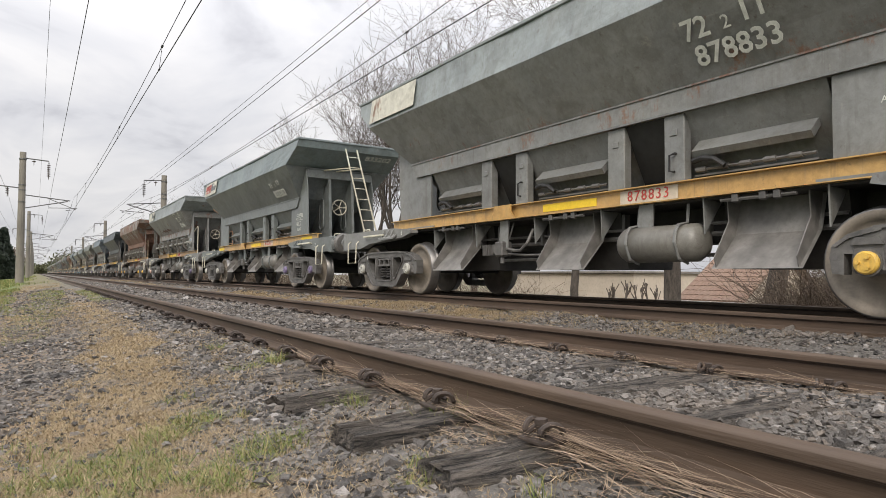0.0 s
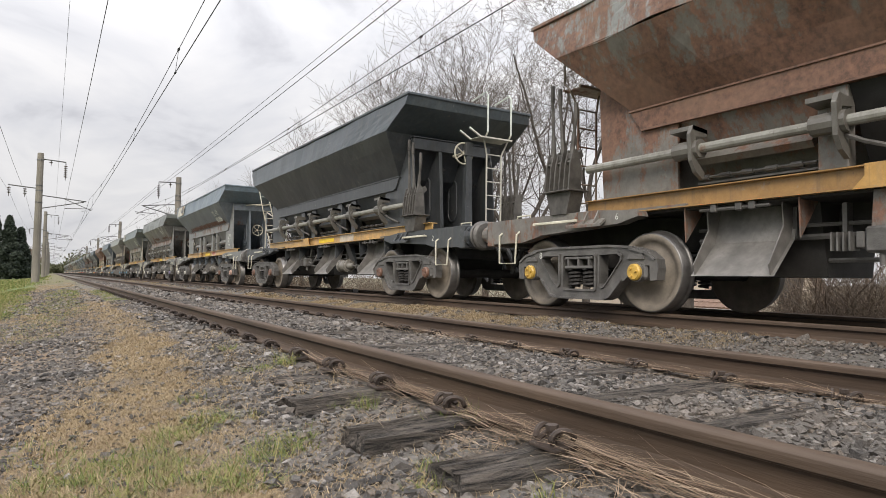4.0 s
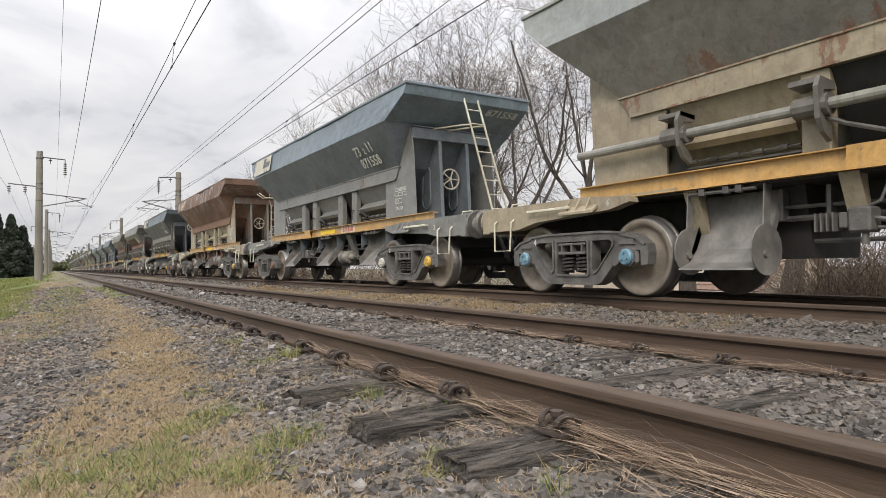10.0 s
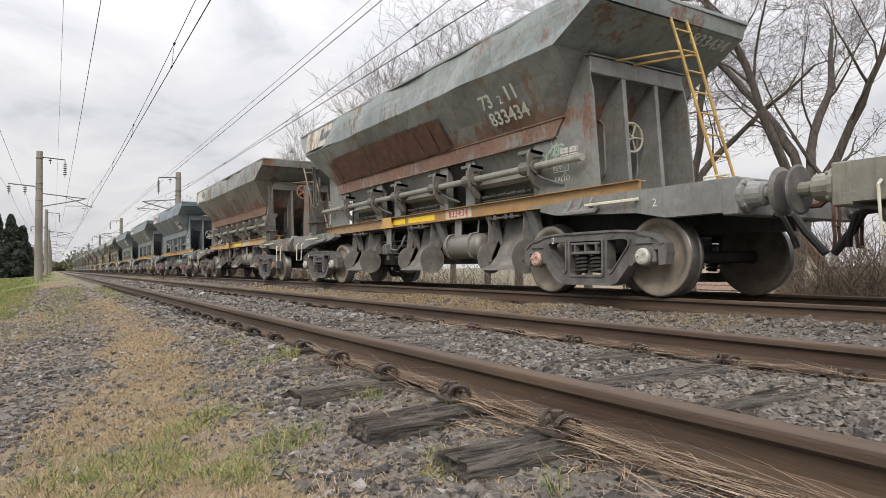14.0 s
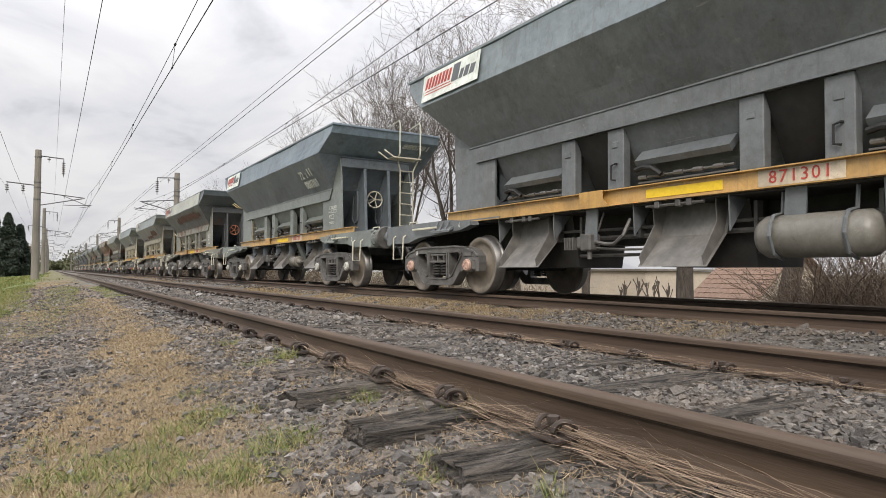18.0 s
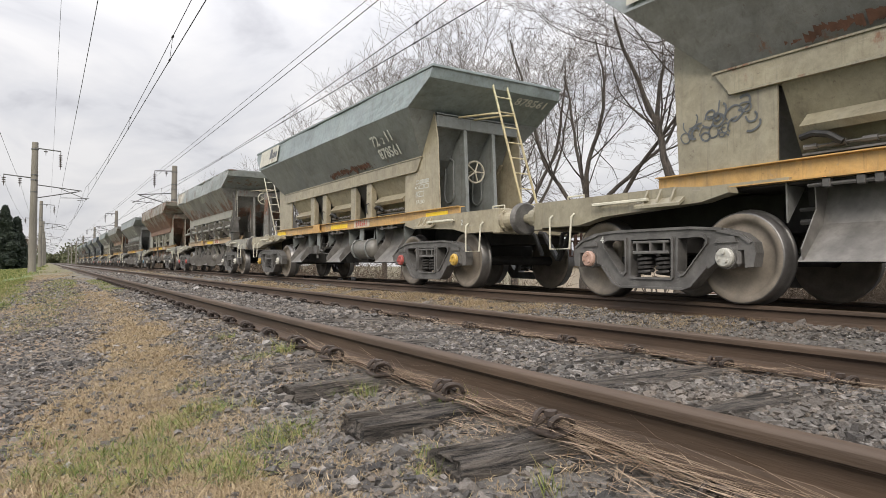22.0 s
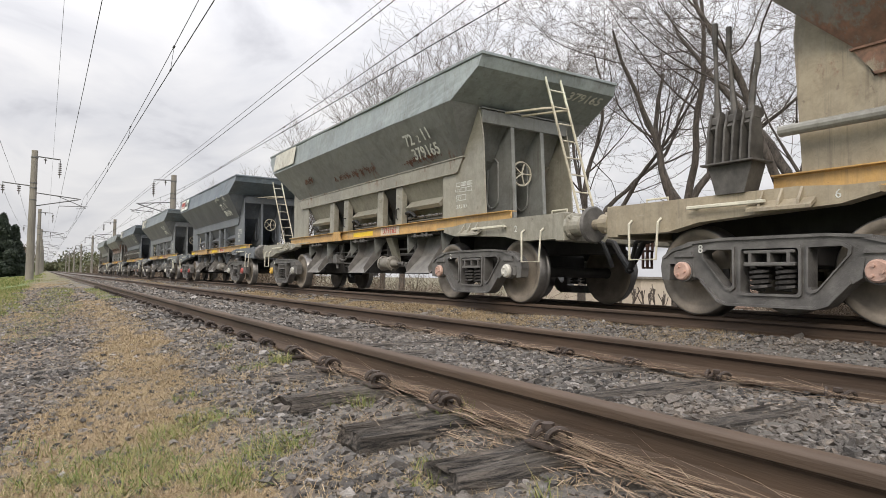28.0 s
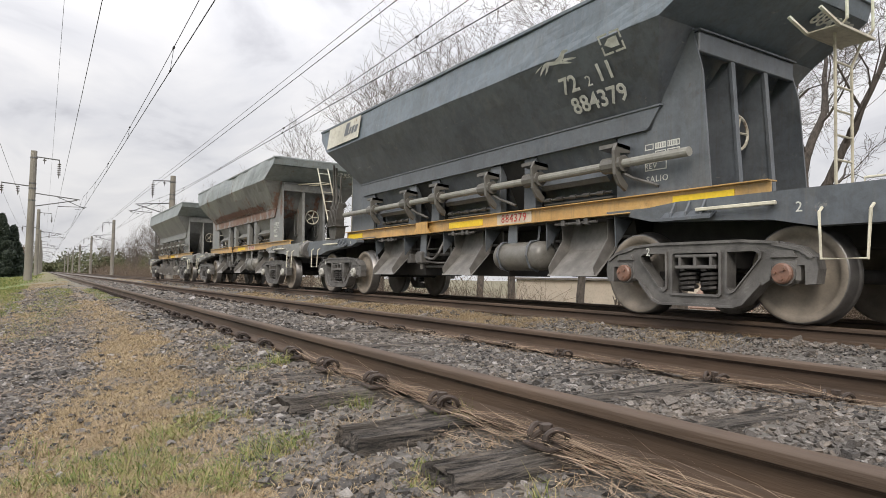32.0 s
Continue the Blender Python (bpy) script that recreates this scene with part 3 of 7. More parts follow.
    prism(bm, [(-0.89, 1.66), (-0.74, 1.80), (-0.70, 1.74), (-0.84, 1.60)], -0.62, 0.62, "y")
    M["stiffener"] = mesh_of("stiffener", bm, PAINT)
    bm = bmesh.new()
    rod(bm, (-0.80, -0.62, 1.47), (-0.80, 0.62, 1.47), 0.016, 6)
    box(bm, (-0.80, -0.64, 1.40), (-0.60, 0.64, 1.42))
    for k in range(5):
        rod(bm, (-0.80, -0.5 + k * 0.25, 1.47), (-0.80, -0.38 + k * 0.25, 1.47), 0.03, 8)
    M["hinge_rod"] = mesh_of("hinge_rod", bm, CAST)
    bm = bmesh.new()
    tube(bm, [(-0.86, 0.0, 1.56), (-0.87, -0.12, 1.58), (-0.87, -0.25, 1.55), (-0.85, -0.36, 1.47)], 0.032, 7)
    M["hose_end"] = mesh_of("hose_end", bm, BLACKR)
    # added black sheet over the hopper skin, standing in for shade in the opening
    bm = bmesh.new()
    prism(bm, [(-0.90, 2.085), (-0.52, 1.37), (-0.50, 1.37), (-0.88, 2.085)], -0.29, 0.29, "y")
    M["shade_sheet"] = mesh_of("recess_back", bm, BLACKR)
    bm = bmesh.new()
    tube(bm, [(-0.932, -0.03, 1.66), (-0.96, -0.03, 1.66), (-0.96, 0.035, 1.645), (-0.96, 0.035, 1.475), (-0.96, -0.03, 1.46)], 0.013, 6)
    M["hook"] = mesh_of("hook", bm, BLACKR)

    # sole bar: a channel with its web set back
    for s, k in ((-1, "n"), (1, "f")):
        bm = bmesh.new()
        prism(bm, [(s * 0.985, 1.156), (s * 0.985, 1.168), (s * 0.925, 1.170), (s * 0.925, 1.340), (s * 0.985, 1.342), (s * 0.985, 1.354), (s * 0.82, 1.354), (s * 0.82, 1.342),
                   (s * 0.905, 1.340), (s * 0.905, 1.170), (s * 0.82, 1.168), (s * 0.82, 1.156)], -5.24, 4.70, "y")
        M["sole_bar_" + k] = mesh_of("sole_bar", bm, PAINT)
    bm = bmesh.new()
    box(bm, (-0.932, -0.49, 1.20), (-0.927, 0.49, 1.30))
    M["yellow_mark"] = mesh_of("yellow_mark", bm, YELLOW)
    bm = bmesh.new()
    box(bm, (-0.932, -0.40, 1.178), (-0.927, 0.40, 1.332))
    M["number_panel"] = mesh_of("number_panel", bm, PAINT)
    bm = bmesh.new()
    prism(bm, [(-0.30, 1.15), (0.30, 1.15), (0.20, 1.26), (0.20, 1.36), (-0.20, 1.36), (-0.20, 1.26)], -1.005, -0.988)
    M["joint_plate"] = mesh_of("joint_plate", bm, PAINT)

    # centre sill and outlets, with the underframe's deep shade put in as near-black
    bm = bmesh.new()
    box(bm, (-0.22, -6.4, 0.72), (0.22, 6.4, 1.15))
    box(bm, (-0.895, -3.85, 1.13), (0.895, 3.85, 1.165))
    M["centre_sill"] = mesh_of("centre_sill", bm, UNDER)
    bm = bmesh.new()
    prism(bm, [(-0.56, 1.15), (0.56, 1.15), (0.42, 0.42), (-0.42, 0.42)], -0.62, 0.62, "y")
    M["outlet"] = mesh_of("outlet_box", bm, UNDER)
    bm = bmesh.new()
    w = 0.45
    prof = [(-0.58, 1.13), (-0.68, 0.78), (-1.02, 0.43)]
    prism(bm, prof + [(x - 0.012, z - 0.012) for x, z in prof[::-1]], -w, w, "y")
    M["chute_side"] = bmesh.new()
    prism(M["chute_side"], prof + [(-1.05, 0.53), (-0.80, 0.90), (-0.82, 1.13)], -0.006, 0.006, "y")
    M["chute_side"] = mesh_of("chute_side", M["chute_side"], CHUTE)
    M["discharge_chute"] = mesh_of("discharge_chute", bm, CHUTE)
    bm = bmesh.new()
    arc = [(-0.90 + 0.25 * math.cos(math.radians(a)), 0.50 + 0.25 * math.sin(math.radians(a))) for a in range(40, 400, 20)]
    prism(bm, arc, -0.008, 0.008, "y")
    prism(bm, [(-0.80, 1.14), (-0.92, 1.14), (-0.97, 0.48), (-0.88, 0.44)], -0.007, 0.007, "y")
    rod(bm, (-0.94, -0.035, 0.46), (-0.94, 0.035, 0.46), 0.035, 8)
    M["chute_disc"] = mesh_of("chute_disc", bm, CHUTE)
    bm = bmesh.new()
    prof = [(-0.60, 1.10), (-0.68, 0.76), (-0.80, 0.52), (-0.94, 0.38), (-1.10, 0.32)]
    prism(bm, prof + [(x - 0.008, z - 0.014) for x, z in prof[::-1]], -0.42, 0.42, "y")
    M["round_chute"] = mesh_of("discharge_chute", bm, CHUTE)
    bm = bmesh.new()
    prism(bm, [(-0.91, 1.15), (-0.58, 1.15), (-0.89, 0.78)], -0.008, 0.008, "y")
    M["gusset"] = mesh_of("gusset", bm, PAINT)
    bm = bmesh.new()
    prism(bm, [(-0.10, 1.15), (0.10, 1.15), (0.13, 0.72), (0.05, 0.70), (-0.08, 0.72)], -0.90, -0.88)
    M["hanger"] = mesh_of("hanger", bm, PAINT)

    # end sill, in a cranked plate on each side with a headstock across
    for e in (-1, 1):
        bm = bmesh.new()
        pts = [(e * 3.70, 1.09), (e * 3.72, 1.15), (e * 4.35, 1.205), (e * 6.60, 1.205), (e * 6.60, 0.87), (e * 5.75, 0.87), (e * 5.35, 0.95), (e * 4.0, 1.02)]
        for s in (-1, 1):
            prism(bm, pts, s * 1.13, s * 0.97)
        lo, hi = sorted((e * 6.44, e * 6.605))
        box(bm, (-1.135, lo, 0.84), (1.135, hi, 1.21), 0.012)
        lo, hi = sorted((e * 3.2, e * 6.43))
        box(bm, (-0.965, lo, 1.17), (0.965, hi, 1.195))
        M["end_sill%d" % e] = mesh_of("end_sill", bm, PAINT)
        bm = bmesh.new()
        for q in (4.32, 4.50, 4.68):
            prism(bm, [(-1.13, 1.20), (-1.13, 1.04), (-1.21, 1.02), (-1.20, 1.08)], e * q - 0.012, e * q + 0.012, "y")
        prism(bm, [(-1.131, 1.06), (-1.22, 1.00), (-1.22, 1.03), (-1.131, 1.10)], min(e * 4.2, e * 4.8), max(e * 4.2, e * 4.8), "y")
        M["jacking_bracket%d" % e] = mesh_of("jacking_bracket", bm, PAINT)
        bm = bmesh.new()
        box(bm, (-1.215, min(e * 4.62, e * 5.45), 1.075), (-1.18, max(e * 4.62, e * 5.45), 1.11), 0.006)
        box(bm, (-1.19, e * 4.7 - 0.02, 1.08), (-1.13, e * 4.7 + 0.02, 1.105))
        box(bm, (-1.19, e * 5.38 - 0.02, 1.08), (-1.13, e * 5.38 + 0.02, 1.105))
        M["shunter_rail%d" % e] = mesh_of("shunter_rail", bm, CREAM)
        bm = bmesh.new()
        a, b = e * 5.82, e * 6.22
        tube(bm, [(-1.14, a, 1.02), (-1.19, a, 0.98), (-1.20, a + e * 0.02, 0.58), (-1.20, b - e * 0.02, 0.58), (-1.19, b, 0.98), (-1.14, b, 1.02)], 0.014, 6)
        M["step_loop%d" % e] = mesh_of("step_loop", bm, CREAM)
        for s, k in ((-1, "n"), (1, "f")):
            bm = bmesh.new()
            c = s * 0.98
            tube(bm, [(c, e * 6.60, 1.03), (c, e * 6.64, 1.03), (c, e * 6.66, 1.03), (c, e * 6.80, 1.03), (c, e * 6.82, 1.03)], 0.1, 16, [0.17, 0.17, 0.13, 0.12, 0.09])
            tube(bm, [(c, e * 6.81, 1.03), (c, e * 6.95, 1.03)], 0.065, 12)
            for a in range(4):
                t = math.pi / 4 + a * math.pi / 2
                rod(bm, (c + 0.15 * math.cos(t), e * 6.60, 1.03 + 0.15 * math.sin(t)), (c + 0.15 * math.cos(t), e * 6.67, 1.03 + 0.15 * math.sin(t)), 0.02, 6)
            M["buffer_%s%d" % (k, e)] = mesh_of("buffer", bm, PAINT)
            bm = bmesh.new()
            tube(bm, [(c, e * 6.945, 1.03), (c, e * 6.96, 1.03), (c, e * 6.992, 1.03)], 0.2, 24, [0.21, 0.23, 0.19])
            M["disc_%s%d" % (k, e)] = mesh_of("buffer_disc", bm, CAST)
        bm = bmesh.new()
        tube(bm, [(0, e * 6.6, 0.98), (0, e * 6.78, 0.98), (0, e * 6.86, 1.04), (0, e * 6.92, 1.0)], 0.045, 8)
        for k in range(2):
            z1, z0 = 0.98 - 0.24 * k, 0.74 - 0.22 * k
            w = 0.05 - 0.01 * k
            tube(bm, [(-w, e * 6.93, z1), (-w * 1.2, e * 6.94, (z0 + z1) / 2), (-w, e * 6.93, z0), (w, e * 6.93, z0), (w * 1.2, e * 6.94, (z0 + z1) / 2), (w, e * 6.93, z1), (-w, e * 6.93, z1)], 0.02, 6)
        M["draw_hook%d" % e] = mesh_of("draw_hook", bm, HOOK)
        bm = bmesh.new()
        tube(bm, [(-0.35, e * 6.6, 0.86), (-0.36, e * 6.72, 0.84), (-0.35, e * 6.82, 0.68), (-0.34, e * 7.0, 0.46)], 0.042, 8)
        tube(bm, [(-0.52, e * 6.6, 0.86), (-0.53, e * 6.70, 0.82), (-0.50, e * 6.78, 0.62), (-0.47, e * 6.80, 0.52)], 0.03, 7)
        M["brake_hose%d" % e] = mesh_of("brake_hose", bm, BLACKR)
        bm = bmesh.new()
        tube(bm, [(-0.8, e * 6.3, 1.2), (-0.8, e * 6.3, 1.29), (-0.8, e * 6.0, 1.29), (-0.8, e * 6.0, 1.2)], 0.012, 6)
        M["grab_loop%d" % e] = mesh_of("grab_loop", bm, CREAM)

    bogie_meshes()
    gear_meshes()


def pierced(bm, outer, holes, x0, x1):
    """A plate in the y, z plane between x0 and x1, with openings right through it."""
    sheet = bmesh.new()
    for loop in [outer] + holes:
        vs = [sheet.verts.new((x0, y, z)) for y, z in loop]
        for a, b in zip(vs, vs[1:] + vs[:1]):
            sheet.edges.new((a, b))
    bmesh.ops.triangle_fill(sheet, edges=sheet.edges, use_beauty=True)
    out = bmesh.ops.extrude_face_region(sheet, geom=sheet.faces[:])
    bmesh.ops.translate(sheet, vec=(x1 - x0, 0, 0), verts=[g for g in out["geom"] if isinstance(g, bmesh.types.BMVert)])
    bmesh.ops.recalc_face_normals(sheet, faces=sheet.faces)
    tmp = bpy.data.meshes.new("plate")
    sheet.to_mesh(tmp)
    sheet.free()
    bm.from_mesh(tmp)
    bpy.data.meshes.remove(tmp)


def bogie_meshes():
    M = MESH
    for s, k in ((-1, "n"), (1, "f")):
        bm = bmesh.new()
        half = [(0.0, 0.765), (0.50, 0.772), (0.86, 0.745), (1.06, 0.69), (1.18, 0.60), (1.20, 0.50), (1.18, 0.37), (1.09, 0.36), (1.085, 0.53), (0.79, 0.53),
                (0.775, 0.40), (0.70, 0.35), (0.52, 0.16), (0.42, 0.125), (0.0, 0.125)]
        outer = half[:-1] + [(-y, z) for y, z in half[:0:-1]]
        win = [(0.36, 0.66), (0.63, 0.665), (0.68, 0.635), (0.67, 0.58), (0.44, 0.31), (0.39, 0.29), (0.355, 0.32)]
        mid = [(-0.255, 0.66), (0.255, 0.66), (0.27, 0.64), (0.27, 0.27), (0.25, 0.25), (-0.25, 0.25), (-0.27, 0.27), (-0.27, 0.64)]
        pierced(bm, outer, [win, [(-y, z) for y, z in win], mid], s * 1.035, s * 1.165)
        # raised lip along the top chord
        prism(bm, [(-0.86, 0.748), (-0.5, 0.776), (0.5, 0.776), (0.86, 0.748), (0.86, 0.722), (0.5, 0.748), (-0.5, 0.748), (-0.86, 0.722)], s * 1.16, s * 1.185)
        for hole in (win, [(-y, z) for y, z in win[::-1]], mid):
            cy, cz = sum(q[0] for q in hole) / len(hole), sum(q[1] for q in hole) / len(hole)
            grown = []
            for y, z in hole:
                d = math.hypot(y - cy, z - cz)
                grown.append((y + (y - cy) / d * 0.034, z + (z - cz) / d * 0.034))
            pierced(bm, grown, [hole], s * 1.166, s * 1.188)
        for f in (-1, 1):
            prism(bm, [(f * 0.70, 0.352), (f * 0.52, 0.162), (f * 0.42, 0.127), (f * 0.42, 0.150), (f * 0.51, 0.185), (f * 0.69, 0.378)], s * 1.16, s * 1.20)
            prism(bm, [(f * 0.80, 0.74), (f * 1.05, 0.682), (f * 1.17, 0.60), (f * 1.145, 0.585), (f * 1.04, 0.655), (f * 0.80, 0.712)], s * 1.16, s * 1.186)
        prism(bm, [(-0.42, 0.127), (0.42, 0.127), (0.42, 0.150), (-0.42, 0.150)], s * 1.16, s * 1.20)
        M["side_frame_" + k] = mesh_of("side_frame", bm, CAST)
        for c in (-1, 1):
            bm = bmesh.new()
            y = c * 0.905
            lo, hi = sorted((s * 1.0, s * 1.17))
            box(bm, (lo, y - 0.135, 0.37), (hi, y + 0.135, 0.60), 0.03)
            prism(bm, [(y - 0.12, 0.60), (y + 0.12, 0.60), (y + 0.09, 0.66), (y - 0.09, 0.66)], s * 1.05, s * 1.19)
            tube(bm, [(s * 1.1, y, 0.455), (s * 1.185, y, 0.455)], 0.11, 16)
            M["axle_box_%s%d" % (k, c)] = mesh_of("axle_box", bm, CAST)
        bm = bmesh.new()
        lo, hi = sorted((s * 0.98, s * 1.19))
        box(bm, (lo, -0.24, 0.50), (hi, 0.24, 0.535), 0.006)
        box(bm, (lo, -0.24, 0.615), (hi, 0.24, 0.645), 0.006)
        for y in (-0.2, -0.02, 0.16):
            box(bm, (lo, y, 0.53), (s * 1.14 if s > 0 else hi, y + 0.03, 0.62))
        M["bolster_end_" + k] = mesh_of("bolster_end", bm, CAST)
        for c in (-1, 1):
            bm = bmesh.new()
            pts = [(s * 1.10 + 0.072 * math.cos(a), c * 0.125 + 0.085 * math.sin(a), 0.285 + 0.21 * i / 40) for i in range(41) for a in [i * math.tau * 4.5 / 40]]
            tube(bm, pts, 0.019, 5)
            M["spring_%s%d" % (k, c)] = mesh_of("coil_spring", bm, SPRING)
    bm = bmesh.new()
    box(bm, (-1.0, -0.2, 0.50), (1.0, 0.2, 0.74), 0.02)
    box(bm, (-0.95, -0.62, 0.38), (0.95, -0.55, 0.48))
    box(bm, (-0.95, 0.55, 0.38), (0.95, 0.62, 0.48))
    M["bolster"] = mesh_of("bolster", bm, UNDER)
    # wheelset, turning about its own x axis
    prof = [(-0.955, 0.375), (-0.958, 0.435), (-0.950, 0.450), (-0.845, 0.456), (-0.825, 0.470), (-0.812, 0.484), (-0.795, 0.480), (-0.790, 0.450),
            (-0.795, 0.40), (-0.83, 0.36), (-0.85, 0.16), (-0.79, 0.13), (-0.79, 0.09)]
    face = [(-1.00, 0.085), (-1.00, 0.125), (-0.965, 0.150), (-0.920, 0.190), (-0.905, 0.300), (-0.918, 0.360), (-0.955, 0.375)]
    for s, k in ((-1, "n"), (1, "f")):
        bm = bmesh.new()
        p = face + prof[1:]
        p = [(-s * x, r) for x, r in p]
        idx = [0] * (len(face) - 1) + [0, 1, 1, 1, 1, 1, 0, 0, 0, 0, 0, 0]
        turned(bm, p, 44, idx)
        bmesh.ops.recalc_face_normals(bm, faces=bm.faces)
        M["wheel_" + k] = mesh_of("wheel", bm, [WHEELF, TREAD])
        bm = bmesh.new()
        tube(bm, [(s * 1.17, 0, 0), (s * 1.215, 0, 0), (s * 1.232, 0, 0)], 0.1, 20, [0.094, 0.094, 0.080])
        for a in range(3):
            t = a * math.tau / 3
            c = (0.048 * math.cos(t), 0.048 * math.sin(t))
            rod(bm, (s * 1.228, *c), (s * 1.255, *c), 0.016, 6)
        M["cap_" + k] = mesh_of("axle_cap", bm, PAINT)
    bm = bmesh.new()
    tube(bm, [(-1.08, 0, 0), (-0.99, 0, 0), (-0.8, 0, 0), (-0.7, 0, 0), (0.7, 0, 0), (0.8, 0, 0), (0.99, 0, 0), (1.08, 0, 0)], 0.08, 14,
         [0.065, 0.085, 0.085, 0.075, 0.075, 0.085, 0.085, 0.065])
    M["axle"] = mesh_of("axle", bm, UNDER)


def gear_meshes():
    M = MESH
    bm = bmesh.new()
    tube(bm, [(-1.0, -0.55, 0), (-1.0, -0.52, 0), (-1.0, -0.45, 0), (-1.0, 0.45, 0), (-1.0, 0.52, 0), (-1.0, 0.55, 0)], 0.2, 20, [0.09, 0.16, 0.205, 0.205, 0.16, 0.09])
    M["air_tank"] = mesh_of("air_tank", bm, PAINT, True)
    bm = bmesh.new()
    tube(bm, [(-1.0, -0.23, 0), (-1.0, -0.225, 0), (-1.0, 0.19, 0), (-1.0, 0.20, 0), (-1.0, 0.24, 0)], 0.12, 24, [0.10, 0.125, 0.125, 0.11, 0.09])
    tube(bm, [(-1.0, -0.41, 0), (-1.0, -0.40, 0), (-1.0, -0.25, 0), (-1.0, -0.22, 0)], 0.05, 14, [0.03, 0.055, 0.06, 0.10])
    for y in (-0.205, 0.19):
        tube(bm, [(-1.0, y - 0.014, 0), (-1.0, y + 0.014, 0)], 0.15, 24)
        for k in range(10):
            a = k * math.tau / 10
            rod(bm, (-1.0 + 0.138 * math.cos(a), y - 0.026, 0.138 * math.sin(a)), (-1.0 + 0.138 * math.cos(a), y + 0.026, 0.138 * math.sin(a)), 0.011, 6)
    M["brake_cylinder"] = mesh_of("brake_cylinder", bm, PAINT, True)
    bm = bmesh.new()
    rod(bm, (-1.0, -0.40, 0.0), (-1.0, -0.62, -0.01), 0.018, 8)
    for k in range(6):
        ring(bm, (-1.0, -0.60 - 0.065 * k, -0.01 - 0.004 * k), 0.034, 0.009, 10, "xy"[k % 2], 5)
    M["piston_chain"] = mesh_of("piston_chain", bm, CAST)
    bm = bmesh.new()
    prism(bm, [(-0.92, 1.15), (-0.905, 1.155), (-0.68, 0.66), (-0.70, 0.65)], -0.085, 0.085, "y")
    prism(bm, [(-0.90, 1.15), (-0.78, 1.15), (-0.68, 0.66)], -0.085, -0.073, "y")
    M["strut"] = mesh_of("strut", bm, PAINT)
    bm = bmesh.new()
    tube(bm, [(-0.98, 0, 0.42), (-1.0, 0, 0.22), (-1.15, 0, 0.19), (-1.205, 0, 0.12), (-1.225, 0, 0.0), (-1.15, 0, -0.17), (-1.0, 0, -0.22)], 0.018, 5)
    M["tank_strap"] = mesh_of("tank_strap", bm, PAINT)
    # distributor valve with its pipes
    bm = bmesh.new()
    box(bm, (-1.12, -0.09, 0.62), (-0.92, 0.09, 0.84), 0.02)
    box(bm, (-1.10, 0.10, 0.66), (-0.96, 0.17, 0.80), 0.01)
    for k in range(4):
        box(bm, (-1.14, 0.19 + 0.05 * k, 0.64), (-0.98, 0.205 + 0.05 * k, 0.80))
    rod(bm, (-1.05, -0.02, 0.62), (-1.05, -0.02, 0.52), 0.03, 8)
    M["brake_valve"] = mesh_of("brake_valve", bm, CAST)
    bm = bmesh.new()
    tube(bm, [(-1.02, -0.08, 0.74), (-1.04, -0.3, 0.70), (-1.04, -0.42, 0.70), (-1.02, -0.55, 0.80), (-0.95, -0.6, 1.0)], 0.024, 6)
    tube(bm, [(-0.98, 0.05, 0.82), (-1.0, -0.12, 0.88), (-0.98, -0.2, 1.1)], 0.014, 6)
    tube(bm, [(-1.0, -0.1, 0.66), (-1.0, -0.5, 0.63), (-0.9, -0.8, 0.63)], 0.018, 6)
    M["brake_pipe"] = mesh_of("brake_pipe", bm, CAST)
    bm = bmesh.new()
    tube(bm, [(-0.60, -3.3, 0.92), (-0.62, -1.0, 0.9), (-0.62, 1.0, 0.9), (-0.60, 3.3, 0.92)], 0.02, 6)
    tube(bm, [(-0.58, 3.3, 0.80), (-0.58, -3.3, 0.80)], 0.03, 6)
    tube(bm, [(-0.40, 3.4, 0.58), (-0.40, -3.4, 0.58)], 0.025, 6)
    for y in (2.2, 1.75, 0.75, -0.75, -1.9):
        box(bm, (-0.66, y - 0.02, 0.78), (-0.56, y + 0.02, 1.09))
    M["main_pipe"] = mesh_of("main_pipe", bm, CAST)
    # latches hung below the sole bar
    bm = bmesh.new()
    for y in (-0.22, -0.08, 0.2):
        box(bm, (-0.97, y, 1.07), (-0.91, y + 0.07, 1.152), 0.008)
    rod(bm, (-0.94, -0.36, 1.10), (-0.94, 0.4, 1.10), 0.018, 6)
    M["chute_latch"] = mesh_of("chute_latch", bm, CAST)
    # operating shaft with its cranks (on the wagons that have it)
    bm = bmesh.new()
    rod(bm, (-1.34, -4.45, 1.73), (-1.34, 4.55, 1.73), 0.052, 12)
    M["operating_shaft"] = mesh_of("operating_shaft", bm, PAINT)
    bm = bmesh.new()
    prism(bm, [(-1.20, 1.92), (-1.40, 1.94), (-1.44, 1.86), (-1.42, 1.62), (-1.36, 1.52), (-1.26, 1.46), (-1.24, 1.52), (-1.34, 1.62), (-1.36, 1.84), (-1.20, 1.86)], -0.05, -0.02, "y")
    prism(bm, [(-1.20, 1.92), (-1.40, 1.94), (-1.40, 1.90), (-1.20, 1.88)], -0.05, 0.14, "y")
    rod(bm, (-1.34, -0.08, 1.73), (-1.34, 0.12, 1.73), 0.085, 12)
    bmesh.ops.scale(bm, vec=(1.15, 1.5, 1.15), space=Matrix.Translation((1.34, 0, -1.73)), verts=bm.verts)
    M["shaft_crank"] = mesh_of("shaft_crank", bm, PAINT)
    bm = bmesh.new()
    tube(bm, [(-1.33, 0.0, 1.66), (-1.27, -0.2, 1.55), (-1.2, -0.5, 1.44)], 0.022, 6)
    M["crank_rod"] = mesh_of("crank_rod", bm, CAST)
    bm = bmesh.new()
